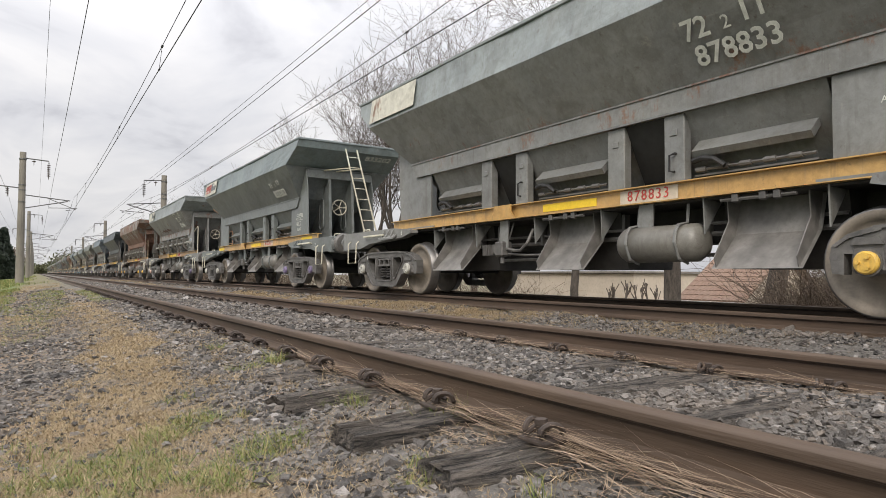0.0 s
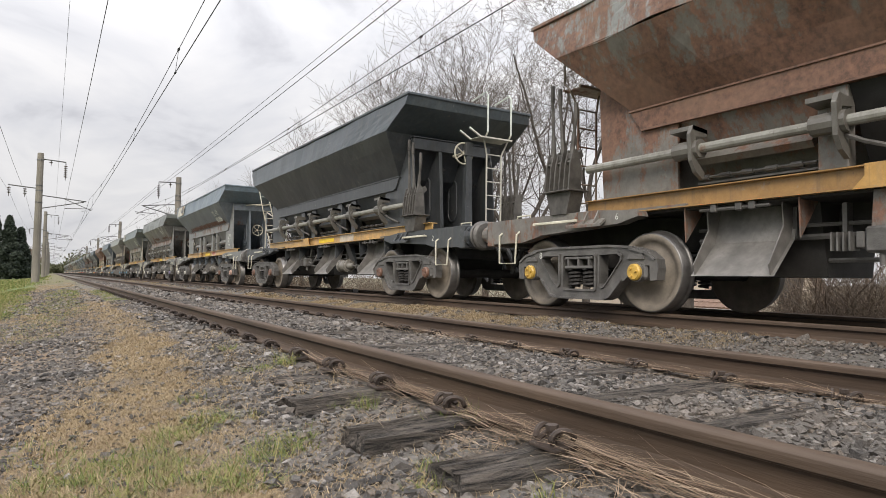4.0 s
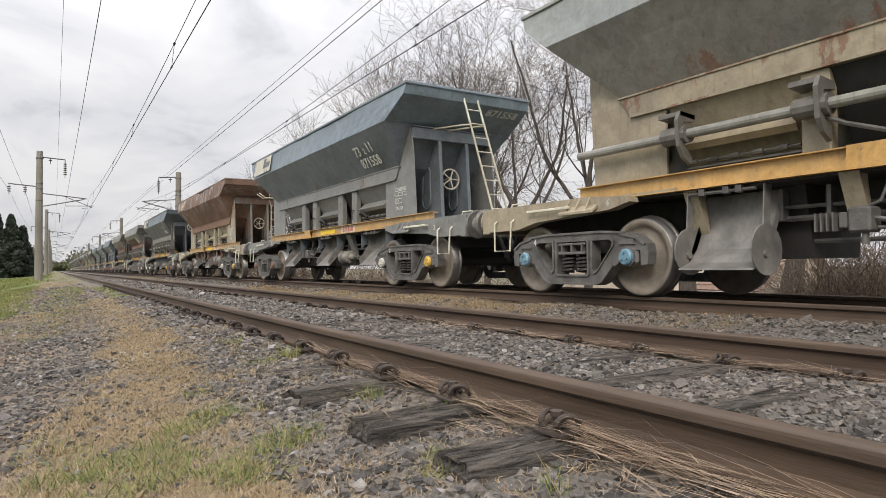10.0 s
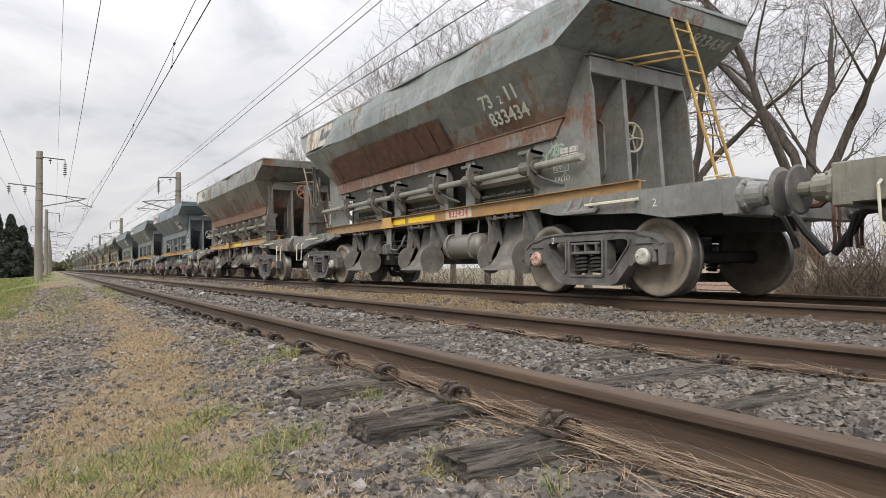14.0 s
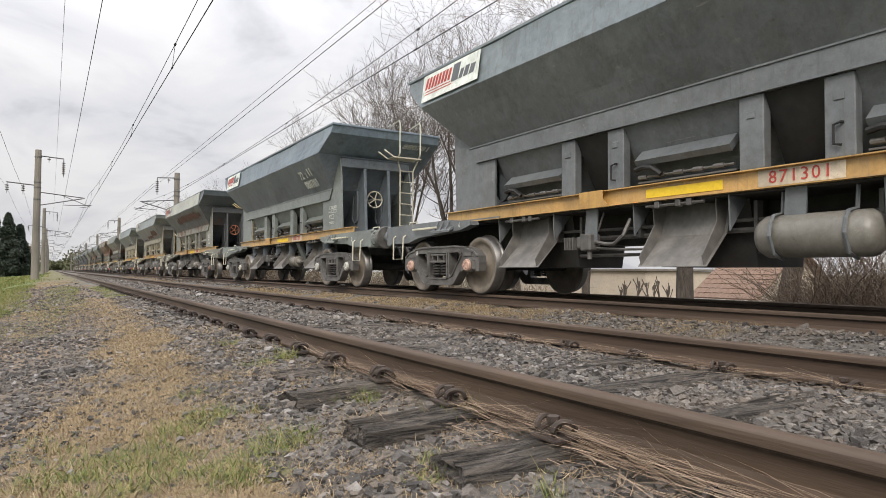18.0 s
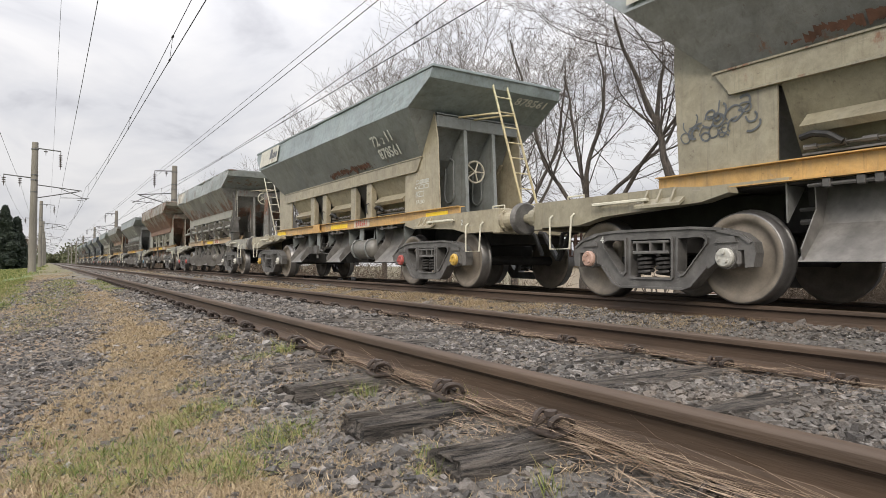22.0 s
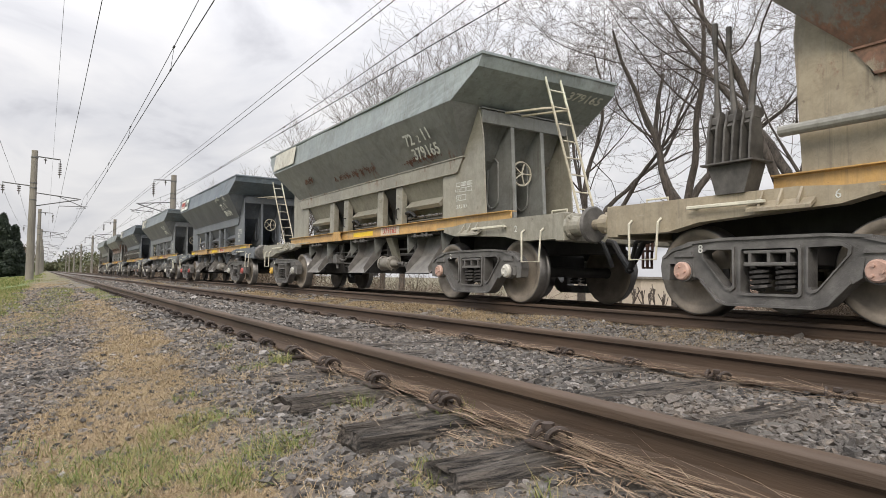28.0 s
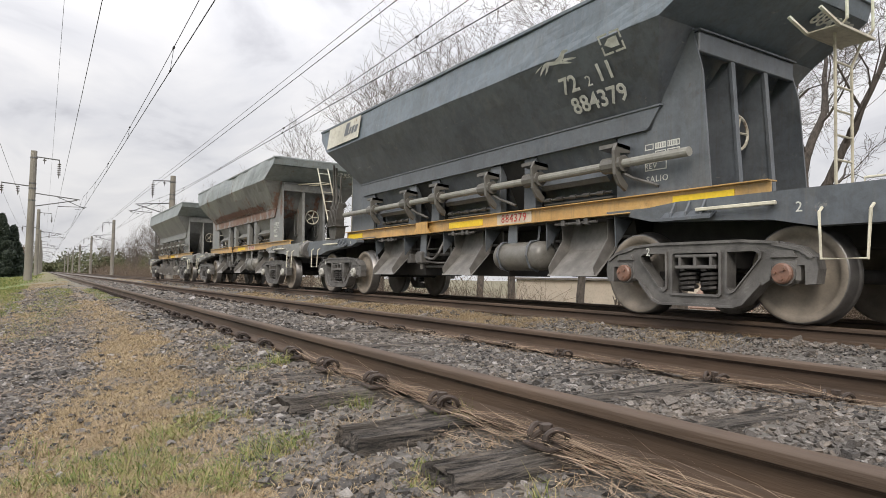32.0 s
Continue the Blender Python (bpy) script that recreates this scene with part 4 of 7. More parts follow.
    prism(bm, [(-0.15, 1.20), (0.15, 1.20), (0.235, 1.485), (-0.235, 1.485)], -1.36, -1.14)
    M["lever_stand"] = mesh_of("lever_stand", bm, LEVERS)
    bm = bmesh.new()
    box(bm, (-1.43, -0.28, 1.487), (-1.09, 0.28, 1.505), 0.003)
    M["lever_deck"] = mesh_of("lever_deck", bm, LEVERS)
    for k, (dy, h) in enumerate(((-0.07, 2.62), (0.05, 2.86), (0.02, 2.94))):
        bm = bmesh.new()
        y = -0.18 + 0.18 * k
        for q in (-0.045, 0.045):
            prism(bm, [(-1.40, 1.506), (-1.18, 1.506), (-1.20, 1.84), (-1.24, 2.02), (-1.32, 2.02), (-1.37, 1.84)], y + q - 0.011, y + q + 0.011, "y")
        box(bm, (-1.33, y - 0.06, 1.90), (-1.23, y + 0.06, 1.98), 0.01)
        prism(bm, [(-1.36, 1.86), (-1.30, 1.80), (-1.12, 1.96), (-1.16, 2.04)], y - 0.03, y + 0.03, "y")
        tube(bm, [(-1.28, y, 1.80), (-1.28, y, 2.06), (-1.28, y + dy * 0.5, 2.30), (-1.29, y + dy, h - 0.22), (-1.29, y + dy, h - 0.2), (-1.29, y + dy, h)], 0.03, 7, [0.04, 0.034, 0.022, 0.022, 0.030, 0.028])
        M["lever%d" % k] = mesh_of("lever", bm, LEVERS)
    # hand brake mast: two raked channel posts on foot plates, cross bars, bearing box and a wheel
    bm = bmesh.new()
    prism(bm, [(6.16, 1.14), (6.04, 1.14), (6.01, 1.95), (5.91, 2.50), (6.01, 2.51), (6.11, 1.95), (6.14, 1.55)], -0.05, -0.035)
    for a, b in (((6.06, 1.14), (6.04, 1.14)), ((6.16, 1.14), (6.14, 1.14))):
        prism(bm, [a, b, (b[0] - 0.04, 1.95), (b[0] - 0.14, 2.50), (a[0] - 0.14, 2.50), (a[0] - 0.04, 1.95)], -0.035, 0.04)
    prism(bm, [(6.28, 1.14), (6.12, 1.14), (6.12, 1.46)], -0.02, 0.0)
    M["mast_post"] = mesh_of("mast_post", bm, LEVERS)
    bm = bmesh.new()
    box(bm, (-0.02, 6.02, 1.86), (0.32, 6.08, 1.92), 0.006)
    M["mast_bar"] = mesh_of("mast_bar", bm, LEVERS)
    bm = bmesh.new()
    box(bm, (0.02, 5.80, 2.30), (0.16, 5.94, 2.46), 0.02)
    box(bm, (0.22, 5.78, 2.14), (0.36, 5.96, 2.44), 0.02)
    rod(bm, (0.19, 5.64, 2.32), (0.19, 6.0, 2.32), 0.03, 8)
    M["bearing_box"] = mesh_of("bearing_box", bm, LEVERS)
    bm = bmesh.new()
    tube(bm, [(-0.04, 5.70, 1.14), (-0.04, 5.74, 1.7), (-0.04, 5.74, 2.04), (0.0, 5.72, 2.14), (0.7, 5.70, 2.16)], 0.027, 8)
    M["mast_rail"] = mesh_of("mast_rail", bm, PAINT)
    bm = bmesh.new()
    ring(bm, (0.19, 5.62, 2.32), 0.24, 0.018, 24)
    for a in range(5):
        t = a * math.tau / 5
        rod(bm, (0.19, 5.62, 2.32), (0.19 + 0.23 * math.cos(t), 5.62, 2.32 + 0.23 * math.sin(t)), 0.014, 5)
    M["mast_wheel"] = mesh_of("mast_wheel", bm, CAST)
    # hand brake wheel on the end
    bm = bmesh.new()
    ring(bm, (0.0, -4.25, 2.12), 0.20, 0.018, 22)
    for a in range(5):
        t = a * math.tau / 5
        rod(bm, (0, -4.25, 2.12), (0.19 * math.cos(t), -4.25, 2.12 + 0.19 * math.sin(t)), 0.014, 5)
    rod(bm, (0, -4.27, 2.12), (0, -3.9, 2.12), 0.03, 8)
    M["brake_wheel"] = mesh_of("brake_wheel", bm, PAINT)
    bm = bmesh.new()
    prism(bm, [(-0.09, 1.2), (0.09, 1.2), (0.05, 2.92), (-0.05, 2.92)], -5.02, -4.92, "y")
    prism(bm, [(-0.10, 2.70), (0.10, 2.70), (0.08, 2.96), (-0.08, 2.96)], -5.03, -4.91, "y")
    M["brake_post"] = mesh_of("brake_post", bm, PAINT)
    bm = bmesh.new()
    tube(bm, [(-1.07, -4.58, 2.20), (-1.07, -5.22, 2.37), (-1.07, -5.33, 2.36), (-1.07, -5.36, 2.28), (-1.07, -5.33, 1.45), (-1.07, -5.36, 1.20)], 0.019, 6)
    M["handrail"] = mesh_of("handrail", bm, PAINT)
    # ladders
    bm = bmesh.new()
    for x in (0.24, 0.58):
        e = -0.05 if x < 0.4 else 0.05
        tube(bm, [(x, -5.25, 1.20), (x, -5.25, 2.72), (x + 2 * e, -5.30, 2.98), (x + 2 * e, -5.42, 3.10), (x + 2 * e, -5.42, 3.80), (x + 2 * e, -5.36, 3.88), (x + 2 * e - 0.05, -4.95, 3.78)], 0.017, 6)
    for k in range(6):
        rod(bm, (0.24, -5.25, 1.42 + 0.26 * k), (0.58, -5.25, 1.42 + 0.26 * k), 0.012, 6)
    M["ladder_hooped"] = mesh_of("ladder", bm, PAINT)
    bm = bmesh.new()
    for y in (-5.42, -5.10):
        tube(bm, [(0.7, y, 3.0), (-0.02, y, 3.0), (-0.22, y + 0.08, 3.16)], 0.022, 5)
    box(bm, (-0.05, -5.40, 2.985), (0.66, -5.12, 3.0))
    M["step_platform"] = mesh_of("step_platform", bm, PAINT)
    bm = bmesh.new()
    for x0, x1 in ((0.27, -0.14), (0.61, 0.17)):
        tube(bm, [(x0, -5.48, 1.20), (x0 + 0.78 * (x1 - x0), -5.15, 3.05), (x1, -5.02, 3.66)], 0.021, 6)
    for k in range(8):
        u = (0.24 + 0.27 * k) / 2.46
        x, y = 0.27 - 0.41 * u, -5.48 + 0.44 * u
        rod(bm, (x, y, 1.2 + 2.46 * u), (x + 0.33, y, 1.2 + 2.46 * u), 0.012, 6)
    for x0, x1 in ((-0.04, -0.46), (0.27, -0.12)):
        tube(bm, [(x0, -5.15, 3.04), (x0 - 0.10, -5.05, 3.04), (x1, -4.46, 3.04)], 0.020, 5)
    M["ladder_raked"] = mesh_of("ladder", bm, PAINT)


frame_meshes()


def strip_point(y, t, side=-1, lift=0.004):
    """A point on the upper strip of the hopper's side: t from 0 at the crease to 1 at the rim."""
    d = Vector((RIM[0] - CREASE[0], 0, RIM[2] - CREASE[2]))
    n = Vector((d.z, 0, -d.x)).normalized()
    p = Vector((CREASE[0], 0, CREASE[2])) + d * t + n * lift
    return Vector((side * p.x, y, p.z))


def slope_frame(t, y, lift):
    """A pose on the lower side slope, its x axis along -y and its y axis up the slope; t from 0 at the ledge to 1 at the crease."""
    a, b = Vector((-FOOT[0], 0, FOOT[2])), Vector((-CREASE[0], 0, CREASE[2]))
    up = (b - a).normalized()
    ex = Vector((0, -1, 0))
    n = ex.cross(up)
    p = a + (b - a) * t + n * lift
    m = Matrix.Identity(4)
    for i, v in enumerate((ex, up, n)):
        for r in range(3):
            m[r][i] = v[r]
    m.translation = (p.x, y, p.z)
    return m


def panel(y0, y1, t0, t1, material, lift, name):
    vs = [strip_point(y0, t0, lift=lift), strip_point(y1, t0, lift=lift), strip_point(y1, t1, lift=lift), strip_point(y0, t1, lift=lift)]
    return raw_mesh(name, [v[:] for v in vs], [[0, 1, 2, 3]], material)


MESH["brand_panel"] = panel(4.68, 3.02, 0.10, 0.90, PAINT, 0.03, "brand_panel")


MESH["repainted_band"] = panel(2.98, -4.3, 0.05, 0.95, PAINT, 0.022, "repainted_band")


def brand_marks():
    vs, fs, mi = [], [], []

    def quad(y0, y1, t0, t1, k, lean=0.05):
        b = len(vs)
        vs.extend(strip_point(y, t, lift=0.034)[:] for y, t in ((y0, t0), (y1, t0), (y1 - lean, t1), (y0 - lean, t1)))
        fs.append([b, b + 1, b + 2, b + 3])
        mi.append(k)
    # grey marks after a row of red ones, all slanted, over two thin red lines
    for i, (h, wide) in enumerate(((0.82, 0.20), (0.60, 0.10), (0.62, 0.12), (0.60, 0.13))):
        y = 3.78 - sum((0.22, 0.13, 0.15)[:i])
        quad(y, y - wide, 0.34, h, 1)
        MESH["brand_mark%d" % i] = raw_mesh("brand_mark", vs, fs, DARKP)
        vs.clear(), fs.clear()
    for i in range(8):
        y = 4.60 - i * 0.10
        quad(y, y - 0.075, 0.44, 0.78, 0)
        MESH["brand_bar%d" % i] = raw_mesh("brand_bar", vs, fs, REDP)
        vs.clear(), fs.clear()
    quad(4.60, 3.82, 0.36, 0.39, 0)
    quad(4.60, 3.78, 0.28, 0.31, 0)
    MESH["brand_flash"] = raw_mesh("brand_flash", vs, fs, REDP)


brand_marks()
MESH["sticker"] = raw_mesh("sticker", [(-0.9299, -3.86, 1.80), (-0.9299, -4.0, 1.80), (-0.9299, -4.0, 1.90), (-0.9299, -3.86, 1.90)], [[0, 1, 2, 3]], STICKER)
CODE = {}


def stamped(text, size, material):
    if (text, size, material.name) not in CODE:
        CODE[text, size, material.name] = lettering(text, size, material)
    return CODE[text, size, material.name]


def stencil_block():
    """Small maintenance stencils on a side plate: boxes with words too small to read, as bars."""
    vs, fs = [], []

    def bar(y0, y1, z0, z1):
        b = len(vs)
        vs.extend([(-0.9285, y0, z0), (-0.9285, y1, z0), (-0.9285, y1, z1), (-0.9285, y0, z1)])
        fs.append([b, b + 3, b + 2, b + 1])

    def outline(y0, y1, z0, z1, w=0.012):
        bar(y0, y1, z0, z0 + w)
        bar(y0, y1, z1 - w, z1)
        bar(y0, y0 - w, z0, z1)
        bar(y1 + w, y1, z0, z1)
    outline(-3.75, -3.87, 1.86, 1.93)
    outline(-3.89, -4.04, 1.86, 1.93)
    outline(-4.06, -4.22, 1.86, 1.93)
    outline(-3.89, -4.04, 1.76, 1.84)
    outline(-4.06, -4.22, 1.76, 1.84)
    outline(-3.75, -4.05, 1.62, 1.72)
    for i in range(5):
        bar(-3.91 - i * 0.024, -3.925 - i * 0.024, 1.87, 1.92)
        bar(-4.08 - i * 0.024, -4.095 - i * 0.024, 1.87, 1.92)
    return raw_mesh("stencil_frame", vs, fs, STENCIL)


MESH["stencil_frame"] = stencil_block()


def emblem_meshes():
    # a pointed-arrow emblem in a cut frame, and a running hound in silhouette
    vs, fs = [], []

    def poly(pts):
        b = len(vs)
        vs.extend((0.8 * x, 0.8 * y, 0.004) for x, y in pts)
        fs.append(list(range(b, b + len(pts))))
    poly([(-0.20, -0.15), (-0.02, -0.15), (-0.02, -0.12), (-0.17, -0.12), (-0.17, -0.02), (-0.20, -0.02)])
    poly([(0.20, 0.15), (0.02, 0.15), (0.02, 0.12), (0.17, 0.12), (0.17, 0.02), (0.20, 0.02)])
    poly([(0.02, -0.15), (0.20, -0.15), (0.20, -0.02), (0.17, -0.02), (0.17, -0.12), (0.02, -0.12)])
    poly([(-0.02, 0.15), (-0.20, 0.15), (-0.20, 0.02), (-0.17, 0.02), (-0.17, 0.12), (-0.02, 0.12)])
    poly([(0.12, -0.07), (0.12, 0.07), (-0.03, 0.07), (-0.13, 0.0), (-0.03, -0.07)])
    MESH["arrow_emblem"] = raw_mesh("arrow_emblem", vs, fs, STENCIL)
    vs.clear()
    fs.clear()
    poly([(-0.30, 0.03), (-0.18, 0.05), (-0.02, 0.02), (0.10, 0.06), (0.20, 0.13), (0.30, 0.12), (0.33, 0.09), (0.22, 0.07), (0.16, 0.0), (0.05, -0.04), (-0.08, -0.03), (-0.16, -0.01), (-0.22, 0.0)])
    poly([(0.16, 0.01), (0.34, -0.02), (0.42, -0.05), (0.34, -0.05), (0.14, -0.03)])
    poly([(0.10, -0.01), (0.26, -0.07), (0.30, -0.10), (0.20, -0.08), (0.06, -0.04)])
    poly([(-0.28, 0.03), (-0.40, -0.06), (-0.44, -0.12), (-0.34, -0.06), (-0.22, 0.0)])
    poly([(-0.22, 0.01), (-0.32, -0.12), (-0.36, -0.15), (-0.24, -0.08), (-0.16, 0.0)])
    poly([(-0.30, 0.03), (-0.44, 0.0), (-0.52, -0.05), (-0.42, -0.02)])
    MESH["hound_emblem"] = raw_mesh("hound_emblem", vs, fs, STENCIL)


emblem_meshes()


def scrawl_mesh(seed, y0, z0, w, h, colours, strokes, step=0.045):
    """Sprayed scrawl on a side plate: flat wandering strokes."""
    rnd = random.Random(seed)
    vs, fs, mi = [], [], []
    for k in range(strokes):
        y, z = y0 - rnd.uniform(0.1, 0.9) * w, z0 + rnd.uniform(0.1, 0.9) * h
        a, t = rnd.uniform(0, math.tau), 0.006 + 0.007 * rnd.random()
        turn = rnd.choice((-1, 1)) * rnd.uniform(0.25, 0.6)
        col = rnd.randrange(len(colours))
        x = -0.9295 - 0.0006 * k
        last = None
        for i in range(rnd.randint(5, 11)):
            ny, nz = y + step * math.cos(a), z + step * math.sin(a)
            n = (-math.sin(a) * t, math.cos(a) * t)
            b = len(vs)
            vs.extend([(x, y + n[0], z + n[1]), (x, y - n[0], z - n[1]), (x, ny - n[0], nz - n[1]), (x, ny + n[0], nz + n[1])])
            fs.append([b, b + 1, b + 2, b + 3])
            mi.append(col)
            y, z = ny, nz
            a += turn + rnd.gauss(0, 0.25)
    me = raw_mesh("painted_scrawl", vs, fs, colours)
    me.polygons.foreach_set("material_index", mi)
    return me

def stain_mesh(seed, y0, y1, t0, t1, ragged, lift):
    """A rust stain on the lower side slope: many narrow runs side by side, uneven at top and bottom."""
    a, b = Vector((-FOOT[0], 0, FOOT[2])), Vector((-CREASE[0], 0, CREASE[2]))
    out = Vector((0, -1, 0)).cross((b - a).normalized())
    rnd = random.Random(seed)
    vs, fs = [], []
    n = int(abs(y1 - y0) / 0.025)
    for k in range(n):
        u = (k + 0.5) / n
        y = y0 + (y1 - y0) * u
        fade = min(1.0, 6 * u, 6 * (1 - u))
        hi = t1 - ragged * (1.3 - fade) * (0.5 + noise.noise(Vector((k * 0.11, seed, 0)))) - 0.35 * ragged * rnd.random()
        lo = t0 + ragged * (0.35 + 0.5 * noise.noise(Vector((k * 0.17, seed, 5)))) + 0.4 * ragged * rnd.random()
        if hi - lo < 0.02 or rnd.random() < 0.06:
            continue
        q = len(vs)
        for dy, t in ((0.0135, lo), (-0.0135, lo + 0.02 * rnd.random()), (-0.0135, hi - 0.03 * rnd.random()), (0.0135, hi)):
            vs.append((a + (b - a) * t + out * (lift - 0.009 + 0.0006 * rnd.random()) + Vector((0, y + dy, 0)))[:])
        fs.append([q, q + 1, q + 2, q + 3])
    return raw_mesh("rust_stain", vs, fs, RUSTED)


# ---- the train: wagon by wagon from the first to the last ----
# wagon: stains as start, end, lower and upper height on the slope, raggedness
STAINS = {18: ((-1.4, -3.6, 0.20, 0.72, 0.16), (0.9, -1.5, 0.08, 0.42, 0.16), (3.2, 1.0, 0.04, 0.24, 0.12)), 5: ((3.4, -3.7, 0.0, 0.34, 0.16),), 14: ((-3.15, -3.75, 0.25, 0.62, 0.18),),
          24: ((3.0, 2.2, 0.30, 0.62, 0.25), (1.2, -1.2, 0.10, 0.45, 0.3), (-2.0, -3.6, 0.05, 0.3, 0.2)), 12: ((3.6, -1.3, 0.0, 0.72, 0.10),), 2: ((2.6, -0.2, 0.06, 0.42, 0.28),), 28: ((3.4, -3.0, 0.0, 0.35, 0.15),),
          6: ((1.2, -0.5, 0.1, 0.45, 0.2), (-1.5, -3.7, 0.05, 0.38, 0.2)), 19: ((0.3, -2.2, 0.02, 0.3, 0.18),), 17: ((2.0, -3.6, 0.3, 0.9, 0.3),), 7: ((-2.3, -3.7, 0.02, 0.46, 0.3), (0.4, -1.8, 0.0, 0.16, 0.12))}
GREY_GREEN, DARK_GREY, BLUE_GREY = (0.200, 0.206, 0.204), (0.108, 0.123, 0.142), (0.140, 0.166, 0.194)
PALE_GREEN, BROWN, TAN, BLACKISH = (0.34, 0.305, 0.225), (0.178, 0.170, 0.158), (0.33, 0.285, 0.21), (0.055, 0.062, 0.070)
CAPS = {"grey": (0.45, 0.45, 0.42), "red": (0.45, 0.10, 0.09), "yellow": (0.62, 0.40, 0.08), "rust": (0.20, 0.11, 0.08), "violet": (0.17, 0.14, 0.25),
        "blue": (0.14, 0.27, 0.36), "pink": (0.50, 0.33, 0.27), "white": (0.58, 0.57, 0.52)}
# body colour, rust, shaft, ladder, class line, number, brand panel, tank, caps, emblem, plate colour (where it differs), label
WAGONS = [
    (GREY_GREEN, 0.38, 0, "raked", "72 2 11", "878833", 1, 1, "grey yellow", "", None, "grey-green ballast hopper wagon with rust along its ledge"),
    ((0.150, 0.168, 0.170), 0.12, 0, "raked", "73 2 17", "833202", 1, 1, "grey violet", "", None, "dark grey-green ballast hopper wagon with raked white ladder"),
    (GREY_GREEN, 0.45, 1, "hooped", "72 2 11", "881060", 1, 1, "grey violet", "hound", None, "rust-streaked grey hopper wagon with operating shaft"),
    (BROWN, 0.82, 1, "hooped", "", "882464", 0, 1, "yellow", "hound", None, "heavily rusted red-brown ballast hopper wagon"),
    (BLACKISH, 0.05, 1, "hooped", "", "", 0, 0, "rust", "", None, "blackish hopper wagon with operating shaft and white ladder"),
    (BLUE_GREY, 0.42, 0, "raked", "72 2 11", "876706", 1, 0, "rust", "", GREY_GREEN, "blue-grey hopper wagon with rusty side and red number"),
    ((0.165, 0.165, 0.158), 0.50, 1, "hooped", "72 2 11", "", 0, 1, "white violet", "hound", GREY_GREEN, "grey-brown weathered hopper wagon with operating shaft"),
    ((0.150, 0.166, 0.166), 0.40, 0, "hooped", "72 2 11", "875153", 1, 0, "blue", "", (0.225, 0.215, 0.178), "grey-green hopper wagon with rust patches and painted scrawl"),
    ((0.235, 0.230, 0.218), 0.42, 1, "raked", "", "", 0, 0, "blue", "", TAN, "dusty tan-grey hopper wagon with operating shaft"),
    (BLUE_GREY, 0.35, 0, "raked", "73 2 11", "871558", 1, 0, "grey yellow", "", GREY_GREEN, "blue-grey hopper wagon with rust round its number"),
    (BROWN, 0.86, 0, "hooped", "", "876151", 1, 1, "rust", "", PALE_GREEN, "rust-red ballast hopper wagon with pale side plates"),
    (DARK_GREY, 0.25, 1, "hooped", "72 2 11", "880286", 1, 0, "yellow red", "arrow", (0.205, 0.205, 0.170), "dark grey hopper wagon with operating shaft and lever stand"),
    (GREY_GREEN, 0.62, 1, "raked", "73 2 11", "833434", 1, 1, "rust", "", None, "green-grey hopper wagon with rusty belt and operating shaft"),
    (BROWN, 0.66, 1, "raked", "", "", 1, 1, "rust", "", None, "brown rusted hopper wagon with operating shaft"),
    (BLUE_GREY, 0.08, 0, "raked", "73 2 11", "834879", 1, 1, "red", "hound", None, "dark blue-grey hopper wagon with dented rim and white hound"),
    ((0.150, 0.166, 0.180), 0.05, 0, "raked", "73 2 11", "871301", 1, 1, "rust", "hound", None, "dark grey hopper wagon with clean paint and brand panel"),
    (BLUE_GREY, 0.16, 0, "hooped", "72 2 11", "880781", 1, 0, "grey", "", (0.19, 0.215, 0.21), "grey-green hopper wagon with lightly rusted ledge"),
    ((0.095, 0.106, 0.116), 0.45, 0, "hooped", "", "883207", 1, 0, "grey", "", (0.20, 0.20, 0.172), "dark hopper wagon with peeling rust-brown side"),
    (GREY_GREEN, 0.34, 0, "raked", "", "834200", 1, 1, "pink", "", (0.30, 0.275, 0.205), "grey-green hopper wagon with a large rust stain"),
    ((0.20, 0.219, 0.220), 0.18, 0, "raked", "72 2 11", "878561", 1, 1, "red yellow", "", PALE_GREEN, "grey-green hopper wagon with pale side plates"),
    ((0.225, 0.225, 0.215), 0.60, 1, "raked", "", "871129", 1, 0, "white yellow", "", (0.30, 0.29, 0.25), "dark brown rusted hopper wagon with operating shaft"),
    ((0.20, 0.175, 0.145), 0.75, 0, "raked", "", "", 0, 1, "grey", "", (0.25, 0.25, 0.21), "brown and tan hopper wagon, rusted all over"),
    (GREY_GREEN, 0.40, 1, "raked", "72 2 11", "883372", 0, 0, "grey", "", None, "grey-green hopper wagon with operating shaft and torn plate"),
    (BROWN, 0.60, 1, "raked", "", "", 0, 1, "pink", "", TAN, "brown hopper wagon with shaft and tan side plates"),
    ((0.205, 0.216, 0.210), 0.34, 0, "raked", "72 2 11", "379165", 1, 0, "pink", "", (0.29, 0.28, 0.235), "grey-green hopper wagon with brown stains on its side"),
    (DARK_GREY, 0.04, 0, "raked", "72 2 11", "884384", 1, 0, "red", "hound", None, "newly painted dark hopper wagon with white hound"),
    ((0.150, 0.163, 0.176), 0.14, 0, "hooped", "72 2 11", "878843", 1, 1, "white", "", None, "dark hopper wagon with one rusty rim corner"),
    (DARK_GREY, 0.16, 1, "hooped", "72 2 11", "884379", 1, 1, "rust", "hound", None, "dark grey hopper wagon with shaft and white hound"),
    (GREY_GREEN, 0.55, 0, "raked", "", "833530", 0, 1, "grey", "", None, "grey hopper wagon with rust-brown lower side"),
    (GREY_GREEN, 0.30, 1, "hooped", "", "", 0, 0, "grey", "", None, "grey hopper wagon with shaft, the last of its train"),
]
